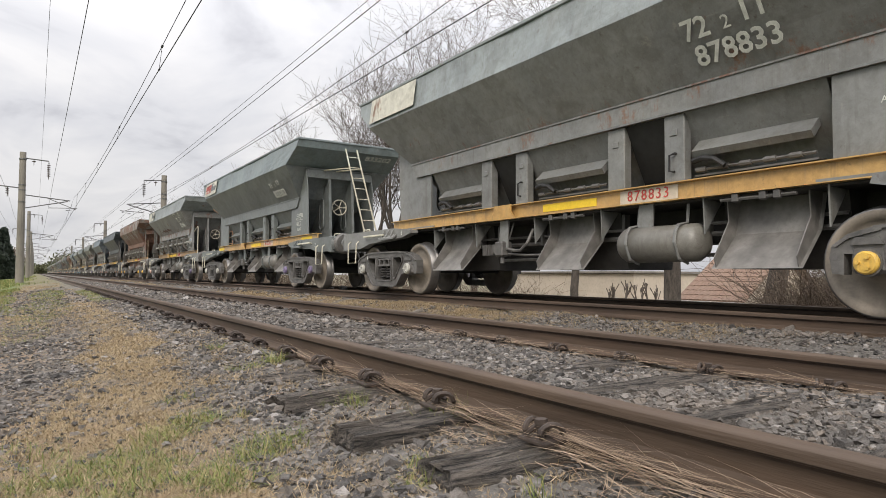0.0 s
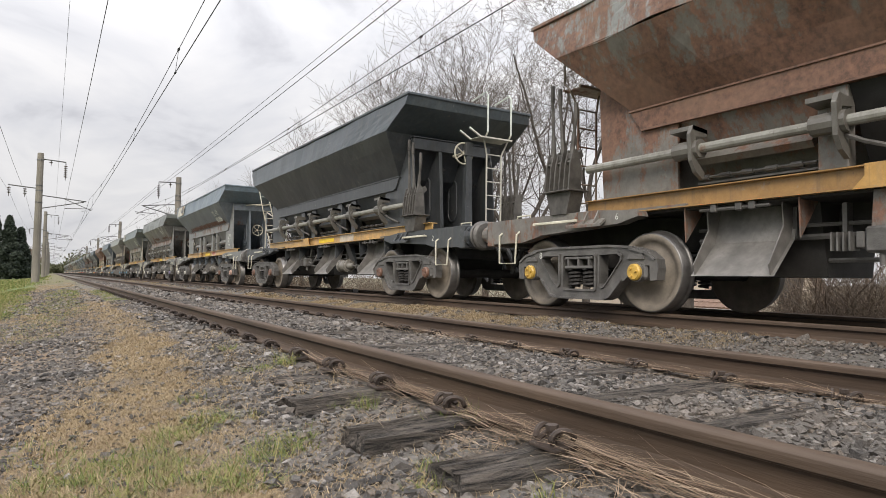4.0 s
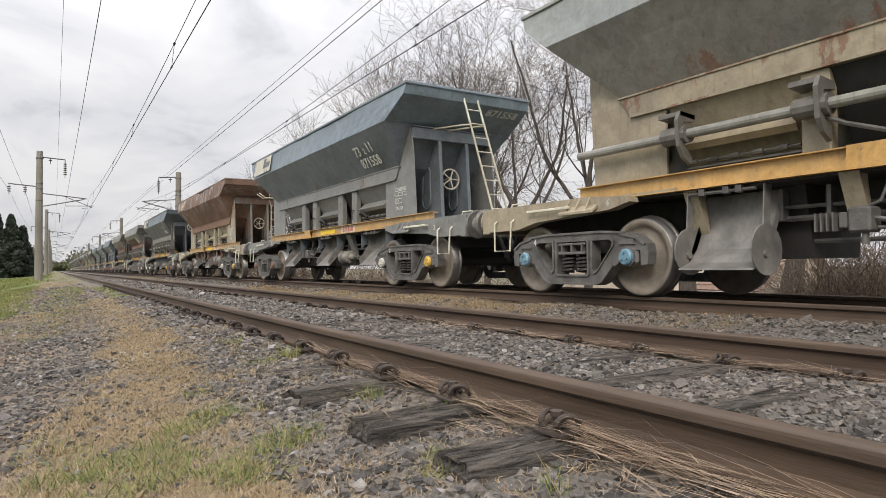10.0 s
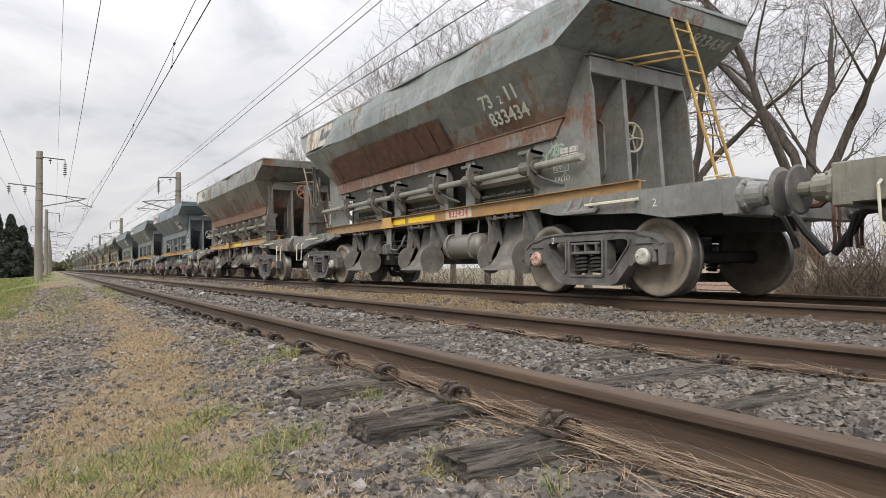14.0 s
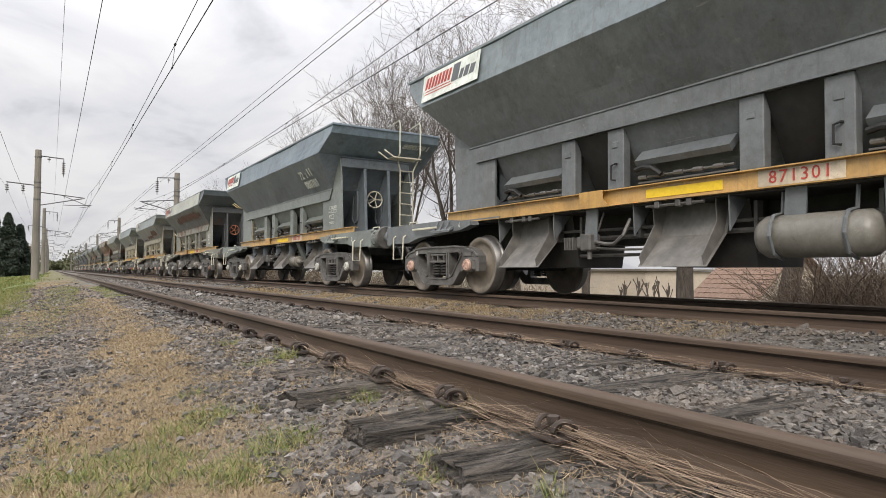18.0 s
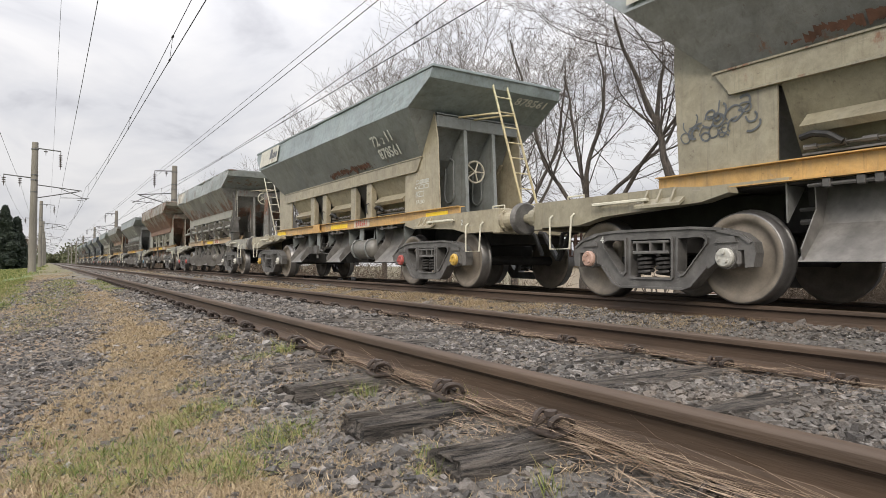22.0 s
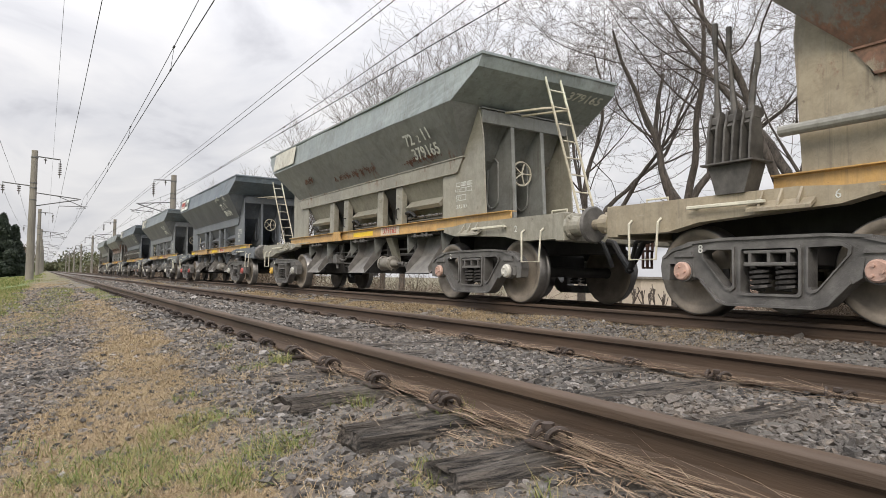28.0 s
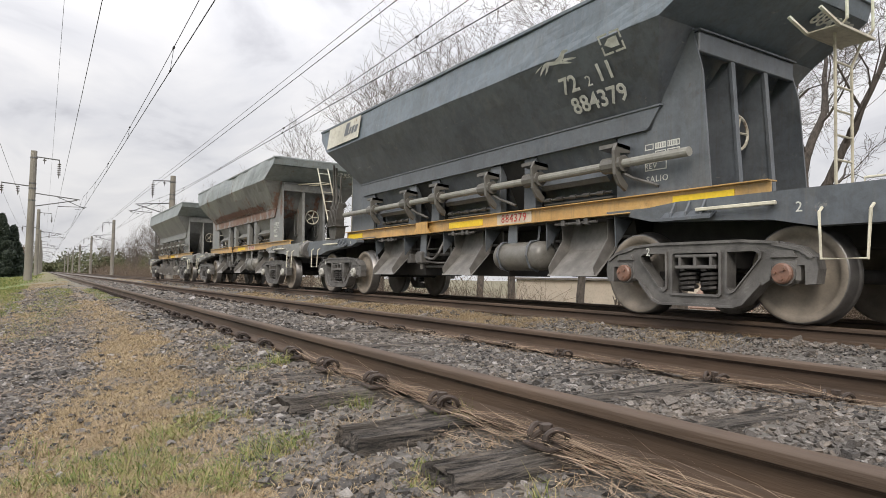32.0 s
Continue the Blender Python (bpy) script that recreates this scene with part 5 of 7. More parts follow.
# axle caps of the trailing pair, then of the leading pair
CAP_PAIRS = collections.defaultdict(str, {0: "yellow grey grey grey", 1: "violet violet grey grey", 2: "white violet pink grey", 3: "yellow yellow yellow yellow", 5: "rust pink white white",
                                          6: "white violet white white", 7: "white white blue blue", 8: "blue blue blue blue", 9: "white yellow rust rust", 10: "white yellow rust rust",
                                          11: "yellow red white white", 12: "pink grey grey grey", 14: "red red red red", 15: "yellow yellow pink pink", 16: "grey grey grey white",
                                          17: "grey rust grey grey", 18: "pink pink pink grey", 19: "red yellow yellow white", 20: "white white red red", 21: "grey grey blue white",
                                          23: "pink pink pink pink", 24: "pink white yellow grey", 25: "grey red red red", 26: "white white white white", 27: "rust rust grey grey"})
POSTS = (1.71, 0.88, -0.88, -1.70)
BAYS = (2.53, 0.0, -2.51)
CHUTES = (2.64, 0.0, -2.66)
WHEELSETS = []
ROUND = (8, 12, 20, 22, 29)
STAND_RIGHT = (4, 8, 11, 13, 20)
LADDERS = {6: (0.34, 0.20, 0.10, 0.4), 2: (0.30, 0.17, 0.10, 0.5), 12: (0.42, 0.27, 0.09, 0.2), 3: (0.25, 0.19, 0.14, 0.6), 7: (0.34, 0.28, 0.20, 0.5), 13: (0.25, 0.19, 0.14, 0.6), 17: (0.50, 0.40, 0.20, 0.3), 4: (0.56, 0.55, 0.50, 0.15), 18: (0.50, 0.42, 0.25, 0.3), 19: (0.50, 0.44, 0.28, 0.3)}
FRESH = (14, 15, 16, 25)
NUDGE = {0: 0.47, 1: 0.10, 2: -0.1, 27: -0.16}


def hopper_wagon(i, spec):
    body, rust, shaft, ladder, line, number, brand, tank, caps, emblem, plate, label = spec
    w = tagged(empty("hopper_wagon"), label, "hopper wagon", "wagons of the ballast train")
    col = (*body, rust)
    pcol = (*(plate or body), rust * (0.70 if plate else 0.85))
    lcol = (*(plate or body), rust * 0.55 if i == 20 else min(1, rust * 1.2))
    M = MESH

    def p(name, key, parent=w, color=col, y=None, z=None, x=None, label=""):
        ob = part(name, M[key], None, parent, label, color)
        if y is not None or z is not None:
            ob.location = (x or 0, y or 0, z or 0)
        return ob
    dented = rust > 0.45 or number == "834879"
    lift = 0.058 if dented else 0.034
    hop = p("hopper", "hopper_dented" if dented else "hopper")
    p("rim", "rim", hop)
    for k in "nf":
        lg = p("ledge", "ledge_" + k, color=lcol)
        p("flange", "ledge_flange_" + k, lg, color=lcol)
        p("lip", "ledge_lip_" + k, lg, color=lcol)
        for e in (-1, 1):
            p("side_plate", "plate_%s%d" % (k, e), color=pcol)
        for y in POSTS:
            q = p("post", "post_" + k, color=pcol, y=y)
            if k == "n" and y in POSTS[1::2] and not shaft:
                p("hook", "hook", q)
        p("sole_bar", "sole_bar_" + k, color=(0.34, 0.20, 0.075, 0.3) if i in (12, 3, 21, 2) else (0.46, 0.33, 0.20, 0.35) if i == 20 else (0.52, 0.325, 0.12, 0.20 + 0.3 * rust), label="ochre-painted sole bar")
    for e in (-1, 1):
        p("end_beam", "end_beam%d" % e)
        for x in (-0.29, 0.34):
            rb = p("rib", "rib%d" % e, x=x, y=0, color=(*body, rust * 0.35))
            p("oval_flange", "oval%d" % e, rb)
    for y in BAYS:
        sh = p("chute_sheet", "chute_sheet", y=y, color=pcol)
        p("stiffener", "stiffener", sh, color=pcol)
        p("hinge_rod", "hinge_rod", sh)
        if not shaft:
            p("hose_end", "hose_end", sh, y=0.62)
    # black sheets that paint the openings between posts as shaded voids
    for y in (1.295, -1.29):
        p("recess_back", "shade_sheet", y=y)
    for y in CHUTES:
        ch = p("discharge_chute", "round_chute" if i in ROUND else "discharge_chute", y=y, label="worn steel discharge chute")
        p("chute_latch", "chute_latch", ch)
        if i in ROUND:
            [p("chute_disc", "chute_disc", ch, x=0, y=d, label="round steel side of a chute") for d in (-0.43, 0.43)]
        else:
            [p("chute_side", "chute_side", ch, x=0, y=d) for d in (-0.407, 0.407)]
        p("outlet_box", "outlet", y=y)
        for d in (-0.62, 0.62) if i not in ROUND else ():
            p("gusset", "gusset", y=y + d)
    for y in (3.05, 1.45, 0.44, -0.63, -2.2, -3.2) if i in ROUND else ():
        p("strut", "strut", y=y, color=pcol)
    for y in (1.30, -1.30) if tank else ():
        p("hanger", "hanger", y=y)
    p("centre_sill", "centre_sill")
    p("main_pipe", "main_pipe")
    p("joint_plate", "joint_plate", y=1.22, color=(0.53, 0.315, 0.10, 0.3))
    fresh = i == 14
    for y in ((0.95, -4.5) if fresh else (-0.08, 4.25, -4.5) if i in (1, 19, 25, 26, 27) else (-0.08, 1.05) if i in (2, 12) else (-0.08,)):
        m = p("yellow_mark", "yellow_mark", y=y, label="bright yellow painted mark")
        m.scale.y = 0.75 if y > 4 or y < -4 or fresh else 1.0
    pan = p("number_panel", "number_panel", y=-0.10 if fresh else -1.35, color=(0.50, 0.08, 0.04, 0.05) if fresh else (0.60, 0.53, 0.43, 0.12), label="orange-red number panel" if fresh else "faded whitish number panel")
    if number:
        t = part("lettering", stamped(number, 0.17, STENCIL if fresh else REDP), None, pan, "painted wagon number")
        t.matrix_basis = Matrix.Translation((-0.936, 0, 1.255)) @ Matrix(((0, 0, -1, 0), (-1, 0, 0, 0), (0, 1, 0, 0), (0, 0, 0, 1)))
    if tank:
        tk = p("air_tank", "air_tank", x=0.17, y=-1.46, z=0.70, color=(0.175, 0.17, 0.155, rust * 0.35), label="cylindrical air tank slung under the sole bar")
        [p("tank_strap", "tank_strap", tk, y=d) for d in (-0.33, 0.33)]
    else:
        tk = p("brake_cylinder", "brake_cylinder", x=0.10, y=-1.25, z=0.61, color=(0.21, 0.20, 0.18, rust * 0.3), label="bolted brake cylinder under the sole bar")
        p("piston_chain", "piston_chain", tk, label="piston rod with a slack chain")
        br = p("cylinder_bracket", "strut", tk, x=0.0, y=0.17, z=-0.62, color=pcol)
        br.scale.y = 1.5
    p("brake_valve", "brake_valve", x=0.14, y=1.35)
    p("brake_pipe", "brake_pipe", x=0.14, y=1.35)
    for e in (-1, 1):
        es = p("end_sill", "end_sill%d" % e, color=pcol)
        p("jacking_bracket", "jacking_bracket%d" % e, es, color=pcol)
        p("shunter_rail", "shunter_rail%d" % e, es)
        if (i, e) != (12, -1):
            p("step_loop", "step_loop%d" % e, es)
        p("grab_loop", "grab_loop%d" % e, es)
        p("draw_hook", "draw_hook%d" % e, es)
        p("brake_hose", "brake_hose%d" % e, es)
        for k in "nf":
            bf = p("buffer", "buffer_%s%d" % (k, e), color=pcol)
            p("buffer_disc", "disc_%s%d" % (k, e), bf)
        # bogie
        yb = e * 4.60
        p("bolster", "bolster", y=yb)
        for k in "nf":
            fr = p("side_frame", "side_frame_" + k, y=yb, label="cast steel bogie side frame")
            p("bolster_end", "bolster_end_" + k, fr)
            for c in (-1, 1):
                p("axle_box", "axle_box_%s%d" % (k, c), fr)
                p("coil_spring", "spring_%s%d" % (k, c), fr)
        names = (CAP_PAIRS[i] + " " + caps).split()
        names = names[2:4] if e > 0 and len(names) > 3 else names[:2]
        for c in (-1, 1):
            ws = empty("wheelset", Matrix.Translation((0, yb + c * 0.905, 0.455)))
            ws.parent = w
            p("axle", "axle", ws)
            for k in "nf":
                p("wheel", "wheel_" + k, ws)
                p("axle_cap", "cap_" + k, ws, color=(*CAPS[names[-1 if c < 0 else 0]], 0.25), label="painted axle cap")
            WHEELSETS.append((i, e, c, ws))
    if ladder == "hooped":
        far = p("ladder", "ladder_raked" if i == 7 else "ladder_hooped", color=(0.12, 0.085, 0.075, 0.5) if i == 7 else LADDERS.get(i, (0.50, 0.47, 0.38, 0.3)), label="second ladder at the other end")
        far.rotation_euler.z = math.pi
        if i != 7:
            p("step_platform", "step_platform", far, color=LADDERS.get(i, (0.50, 0.47, 0.38, 0.3)))
    if i in (2, 3):
        for x in (0.17, 1.97):
            p("handrail", "handrail", x=x, y=0, color=(0.52, 0.49, 0.40, 0.2) if i == 2 else (0.30, 0.22, 0.15, 0.5), label="bent pipe handrail")
    if i in (17, 4):
        for x in (-0.17, -1.97):
            hr = p("handrail", "handrail", x=x, y=0, color=LADDERS[i], label="bent pipe handrail at the other end")
            hr.rotation_euler.z = math.pi
    lad = p("ladder", "ladder_" + ladder, color=LADDERS.get(i, (0.50, 0.47, 0.38, 0.3)), label="painted steel end ladder")
    if ladder == "hooped":
        p("step_platform", "step_platform", lad, color=LADDERS.get(i, (0.50, 0.47, 0.38, 0.3)))
    p("brake_wheel", "brake_wheel", x=-0.10 if i in STAND_RIGHT else 0.06, y=-0.72 if i in STAND_RIGHT else 0, z=0.62 if i in STAND_RIGHT else 0, color=(0.42, 0.17, 0.10, 0.3) if i in (8, 17, 13) else (0.5, 0.48, 0.4, 0.3))
    if shaft:
        s = p("operating_shaft", "operating_shaft", x=0.27, y=0, color=(0.26, 0.26, 0.24, rust * 0.7))
        for y in (3.05, 1.62, 0.55, -0.90, -1.98, -3.45):
            c = p("shaft_crank", "shaft_crank", s, y=y, color=(0.13, 0.125, 0.115, 0.3 * rust + 0.1), label="dark crank on the shaft")
            if y in (1.62, -0.90, -3.45):
                cr = p("crank_rod", "crank_rod", s, y=y)
        right = i in STAND_RIGHT
        for x, y in (((0.20, -4.82), (2.3, -5.0)) if right else ((0.20, 5.0),)):
            ls = p("lever_stand", "lever_stand", x=x, y=y, z=0.0)
            p("lever_deck", "lever_deck", ls)
            [p("lever", "lever%d" % k, ls) for k in range(3)]
        if right:
            p("brake_post", "brake_post", label="upright post of the hand brake")
    if i == 6:
        ms = p("brake_mast", "mast_post", x=-0.88, y=0, label="raked steel posts of a hand brake")
        p("mast_post", "mast_post", ms, x=0.30, y=0)
        p("bearing_box", "bearing_box", ms)
        p("mast_bar", "mast_bar", ms)
        p("mast_wheel", "mast_wheel", ms, label="spoked hand brake wheel")
        p("mast_rail", "mast_rail", ms, color=(0.42, 0.34, 0.24, 0.5), label="rusty pipe rail")
    if brand:
        fresh = i in FRESH
        bp = p("brand_panel", "brand_panel", color=(0.66, 0.65, 0.60, 0.02) if fresh else (0.45, 0.40, 0.33, min(0.85, 0.42 + 0.5 * rust)), label="white panel with a red and black mark" if fresh else "faded cream panel with worn marks")
        if i not in (20, 24, 10, 0):
            [p("brand_mark", "brand_mark%d" % k, bp) for k in range(4)]
        if fresh or i in (1, 17):
            p("brand_flash", "brand_flash", bp, label="two thin red lines")
            [p("brand_bar", "brand_bar%d" % k, bp) for k in range(8)]
    if i == 17:
        p("repainted_band", "repainted_band", color=(0.37, 0.345, 0.30, 0.15), label="pale beige repainted band")
    if number and i not in (3, 10, 17, 18, 20, 28):
        t = part("lettering", stamped(number, 0.30, STENCIL), None, w, "stencilled wagon number")
        t.matrix_basis = slope_frame(0.30, -3.05 + NUDGE.get(i, 0), lift)
    if number:
        t = part("lettering", stamped(number, 0.25, STENCIL), None, w, "stencilled wagon number")
        a, b = Vector((0, CREASE[3] - CREASE[1], CREASE[2])), Vector((0, SHOULDER[3] - SHOULDER[1], SHOULDER[2]))
        up = (b - a).normalized()
        ex = Vector((1, 0, 0))
        m = Matrix.Identity(4)
        for c, v in enumerate((ex, up, ex.cross(up))):
            for r in range(3):
                m[r][c] = v[r]
        m.translation = a + (b - a) * 0.78 + ex.cross(up) * 0.03 + Vector((0.86, 0, 0))
        t.matrix_basis = m
    if line:
        a, b, c = line.split()
        for word_, size, dy, dt in ((a, 0.30, 0.30, 0.0), (b, 0.19, -0.02, -0.03), (c, 0.30, -0.30, 0.02)):
            t = part("lettering", stamped(word_, size * (0.66 if i == 1 else 1.0), STENCIL), None, w, "stencilled class number")
            t.matrix_basis = slope_frame(0.60 + dt, -3.0 + dy + NUDGE.get(i, 0), lift)
    for k, (y0, y1, t0, t1, ragged) in enumerate(STAINS.get(i, ())):
        tagged(part("rust_stain", stain_mesh(i + 31 * k, y0, y1, t0, t1, ragged, lift), None, w), "ragged red-brown rust stain", kind="stuff")
    if emblem == "hound":
        t = part("hound_emblem", M["hound_emblem"], None, w)
        t.matrix_basis = slope_frame(0.95, -2.66 + NUDGE.get(i, 0), lift)
    if emblem:
        t = part("arrow_emblem", M["arrow_emblem"], None, w)
        t.matrix_basis = slope_frame(0.92, -3.55 + NUDGE.get(i, 0), lift) if number != "834879" else Matrix.Translation((-0.929, -3.98, 2.12)) @ Matrix(((0, 0, -1, 0), (-1, 0, 0, 0), (0, 1, 0, 0), (0, 0, 0, 1)))
    side = Matrix(((0, 0, -1, 0), (-1, 0, 0, 0), (0, 1, 0, 0), (0, 0, 0, 1)))

    def word(text, size, x, y, z, material=STENCIL):
        t = part("lettering", stamped(text, size, material), None, w, "white stencilled lettering")
        t.matrix_basis = Matrix.Translation((x, y, z)) @ side
    if number == "834879":
        word("C 59200", 0.13, -0.928, -3.95, 1.86)
        word("T 20800", 0.13, -0.928, -3.95, 1.73)
        word("F.Fdo./COMP. BAJO", 0.13, -0.928, -3.98, 1.44)
        word("REV", 0.07, -0.928, -4.35, 1.60)
    elif number:
        p("stencil_frame", "stencil_frame")
        word("ACC", 0.08, -0.928, -3.80, 1.79)
        word("REV", 0.09, -0.929, -3.83, 1.67)
        word("SALIO", 0.10, -0.928, -3.92, 1.52)
    if i % 3 != 1:
        word("8" if i % 2 else "4", 0.12, -1.189, 5.30, 0.67)
        word("2", 0.12, -1.189, -4.02, 0.68)
    if i % 4 != 2:
        word("2", 0.13, -1.134, -5.62, 1.04)
        word("6", 0.11, -1.134, 4.02, 1.10)
    if i == 7:
        part("painted_scrawl", scrawl_mesh(5, 4.42, 1.62, 0.34, 0.40, [REDP, REDP, DARKP], 44, 0.028), None, w, "red and black sprayed scrawl")
        part("painted_scrawl", scrawl_mesh(8, 4.02, 1.58, 0.50, 0.38, [DARKP], 13, 0.03), None, w, "black sprayed scrawl")
    if i == 18:
        part("painted_scrawl", scrawl_mesh(11, 4.4, 1.65, 0.85, 0.32, [DARKP], 24, 0.03), None, w, "black sprayed scrawl")
    if i == 12:
        part("painted_scrawl", scrawl_mesh(14, -3.5, 1.62, 0.55, 0.42, [CHALK], 14, 0.03), None, w, "pale green chalked scrawl")
    if i == 2:
        p("sticker", "sticker", label="pale blue sticker")
    return w


TRAIN = [hopper_wagon(i, spec) for i, spec in enumerate(WAGONS)]

# ---- ground: one sheet with the ballast bed, the worn shoulder and the lower land on both sides ----
PROFILE = [(-3000, -1.6), (-60, -1.5), (-9, -1.35), (-4, -1.0), (-1.6, -0.52), (-0.75, -0.36), (0.2, -0.31), (0.9, -0.245), (1.25, -0.212), (1.48, -0.185), (1.56, -0.172), (3.3, -0.172), (3.6, -0.19), (4.2, -0.215),
           (4.9, -0.215), (5.35, -0.135), (8.1, -0.135), (9.0, -0.24), (10.2, -0.75), (12.5, -1.25), (17, -1.9), (24, -2.6), (60, -2.8), (3000, -3.0)]


def ground_z(x, y=0.0):
    """Height of the ground: the cross-section, with the shoulder banked up flush with the sleepers further along."""
    up = min(1.0, max(0.0, (y - 2.5) / 2.2))
    bank = min(1.0, max(0.0, (x + 0.4) / 1.2)) * min(1.0, max(0.0, (1.55 - x) / 0.3))
    return section_z(x) + 0.060 * up * up * (3 - 2 * up) * bank


def section_z(x):
    for (a, za), (b, zb) in zip(PROFILE, PROFILE[1:]):
        if x <= b:
            return za + (zb - za) * (x - a) / (b - a)
    return PROFILE[-1][1]


def build_ground():
    xs = [-3000, -800, -250, -100, -60, -30, -18, -12, -9, -7, -5.5] + [-4 + 0.2 * k for k in range(72)] + [10.6, 11.2, 12, 13, 15, 17, 20, 24, 32, 45, 60, 120, 300, 900, 3000]
    ys = [-900, -400, -150, -60, -25, -12, -6, -3, -1.5] + [-0.9 + 0.2 * k for k in range(70)] + [13.2 + 0.5 * k for k in range(24)] + [26, 28, 31, 35, 40, 46, 54, 64, 80, 100, 140, 200, 300, 500, 900, 1600, 3000]
    vs = []
    for y in ys:
        for x in xs:
            near = max(0.0, 1 - abs(x - 3) / 30)
            z = ground_z(x, y) + near * (0.035 * noise.noise(Vector((x * 0.8, y * 0.8, 0))) + 0.012 * noise.noise(Vector((x * 4, y * 4, 3))))
            vs.append((x, y, z))
    n = len(xs)
    fs = [[j * n + i, j * n + i + 1, (j + 1) * n + i + 1, (j + 1) * n + i] for j in range(len(ys) - 1) for i in range(n - 1)]
    g = new("ground", raw_mesh("ground", vs, fs, GROUND, True))
    tagged(g, "dry trackside ground of grit, soil and patchy grass", "ground", kind="structure")


build_ground()

RAIL_HALF = [(0.0, 0.0), (0.020, -0.0010), (0.029, -0.004), (0.0345, -0.010), (0.0365, -0.018), (0.0375, -0.036), (0.033, -0.041), (0.016, -0.047), (0.0105, -0.056), (0.009, -0.075), (0.0095, -0.108),
             (0.015, -0.121), (0.034, -0.129), (0.066, -0.137), (0.068, -0.140), (0.068, -0.152)]
RAIL_PROFILE = RAIL_HALF + [(-x, z) for x, z in RAIL_HALF[:0:-1]]


def rail_mesh(y0, y1):
    bm = bmesh.new()
    prism(bm, RAIL_PROFILE, y0, y1, "y")
    me = mesh_of("rail", bm, [RAILSIDE, RAILTOP, CLIP])
    for f in me.polygons:
        f.use_smooth = f.center.z > -0.012
        if f.normal.z > 0.6 and f.center.z > -0.01:
            f.material_index = 1
        # dark clip colour on the fillet paints the shadow line under the head
        elif -0.052 < f.center.z < -0.037:
            f.material_index = 2
    return me


RAIL = rail_mesh(-440, 900)
SLEEPER_STEP, FIRST_SLEEPER = 0.611, 1.565
A_GAUGE = 1.5246


def sleeper_meshes():
    """Old sleepers: sagging tops, split ends and rounded edges."""
    out = []
    for k in range(6):
        rnd = random.Random(40 + k)
        bm = bmesh.new()
        nx = 44
        L, w, h = 1.40, 0.118 + 0.012 * rnd.random(), 0.15
        tops = [(-0.93 + 1.86 * q / 12) * w for q in range(13)]
        ring_ = [(-w, -h), (-w * 1.01, -0.09), (-w, -0.03)] + [(q, -0.014 * abs(q / w) ** 6) for q in tops] + [(w, -0.03), (w * 1.01, -0.09), (w, -h)]
        loops = []
        for i in range(nx + 1):
            x = -L + 2 * L * i / nx
            end = min(1.0, max(0, (abs(x) - 1.02) / 0.34))
            loop = []
            for j, (y, z) in enumerate(ring_):
                d = noise.noise(Vector((x * 1.2, j * 1.9, k * 7.0)))
                f = noise.noise(Vector((x * 6, j * 3.1, k * 5.0)))
                dx = end * 0.075 * noise.noise(Vector((j * 1.3, k * 3.0, 1.0 + (x > 0))))
                crack = max(0.0, noise.noise(Vector((x * 0.9, j * 5.3, k * 2.0 + 0.5))) - 0.02) * (0.028 + 0.075 * end)
                under = j in (0, len(ring_) - 1)
                loop.append(bm.verts.new((x + dx, y * (1 - 0.12 * end) + 0.012 * d, z + (0.0 if under else 0.006 * f + 0.012 * d - 0.016 * end - crack))))
            loops.append(loop)
        for a, b in zip(loops, loops[1:]):
            for j in range(len(ring_) - 1):
                bm.faces.new((a[j], a[j + 1], b[j + 1], b[j]))
        bm.faces.new(loops[0][::-1])
        bm.faces.new(loops[-1])
        bmesh.ops.recalc_face_normals(bm, faces=bm.faces)
        out.append(mesh_of("sleeper", bm, WOOD))
    return out


def clip_mesh():
    """A base plate with a screw and two sprung loops."""
    bm = bmesh.new()
    box(bm, (-0.075, -0.07, -0.150), (0.02, 0.07, -0.136), 0.003)
    rod(bm, (-0.03, 0.0, -0.14), (-0.03, 0.0, -0.085), 0.014, 6)
    rod(bm, (-0.03, 0.0, -0.092), (-0.03, 0.0, -0.074), 0.022, 6)
    for s in (-1, 1):
        pts = []
        for k in range(9):
            a = math.pi * (1.15 * k / 8)
            pts.append((-0.03 + 0.045 * math.cos(a) * 0.8, s * (0.052 + 0.012 * math.cos(a)), -0.112 + 0.028 * math.sin(a)))
        pts = [(0.03, s * 0.03, -0.128)] + pts + [(-0.045, s * 0.02, -0.105), (0.0, s * 0.012, -0.098)]
        tube(bm, pts, 0.0098, 6)
    bmesh.ops.scale(bm, vec=(1.0, 0.95, 0.95), space=Matrix.Translation((0, 0, 0.145)), verts=bm.verts)
    return mesh_of("rail_clip", bm, CLIP)


SLEEPERS, CLIPS = sleeper_meshes(), clip_mesh()


# how far each of the nearest sleepers is shifted along itself
ENDS = {-2: 0.02, -1: 0.04, 0: 0.03, 1: -0.02, 2: -0.02, 3: 0.08, 4: 0.05, 5: 0.07, 6: 0.10, 7: 0.06}


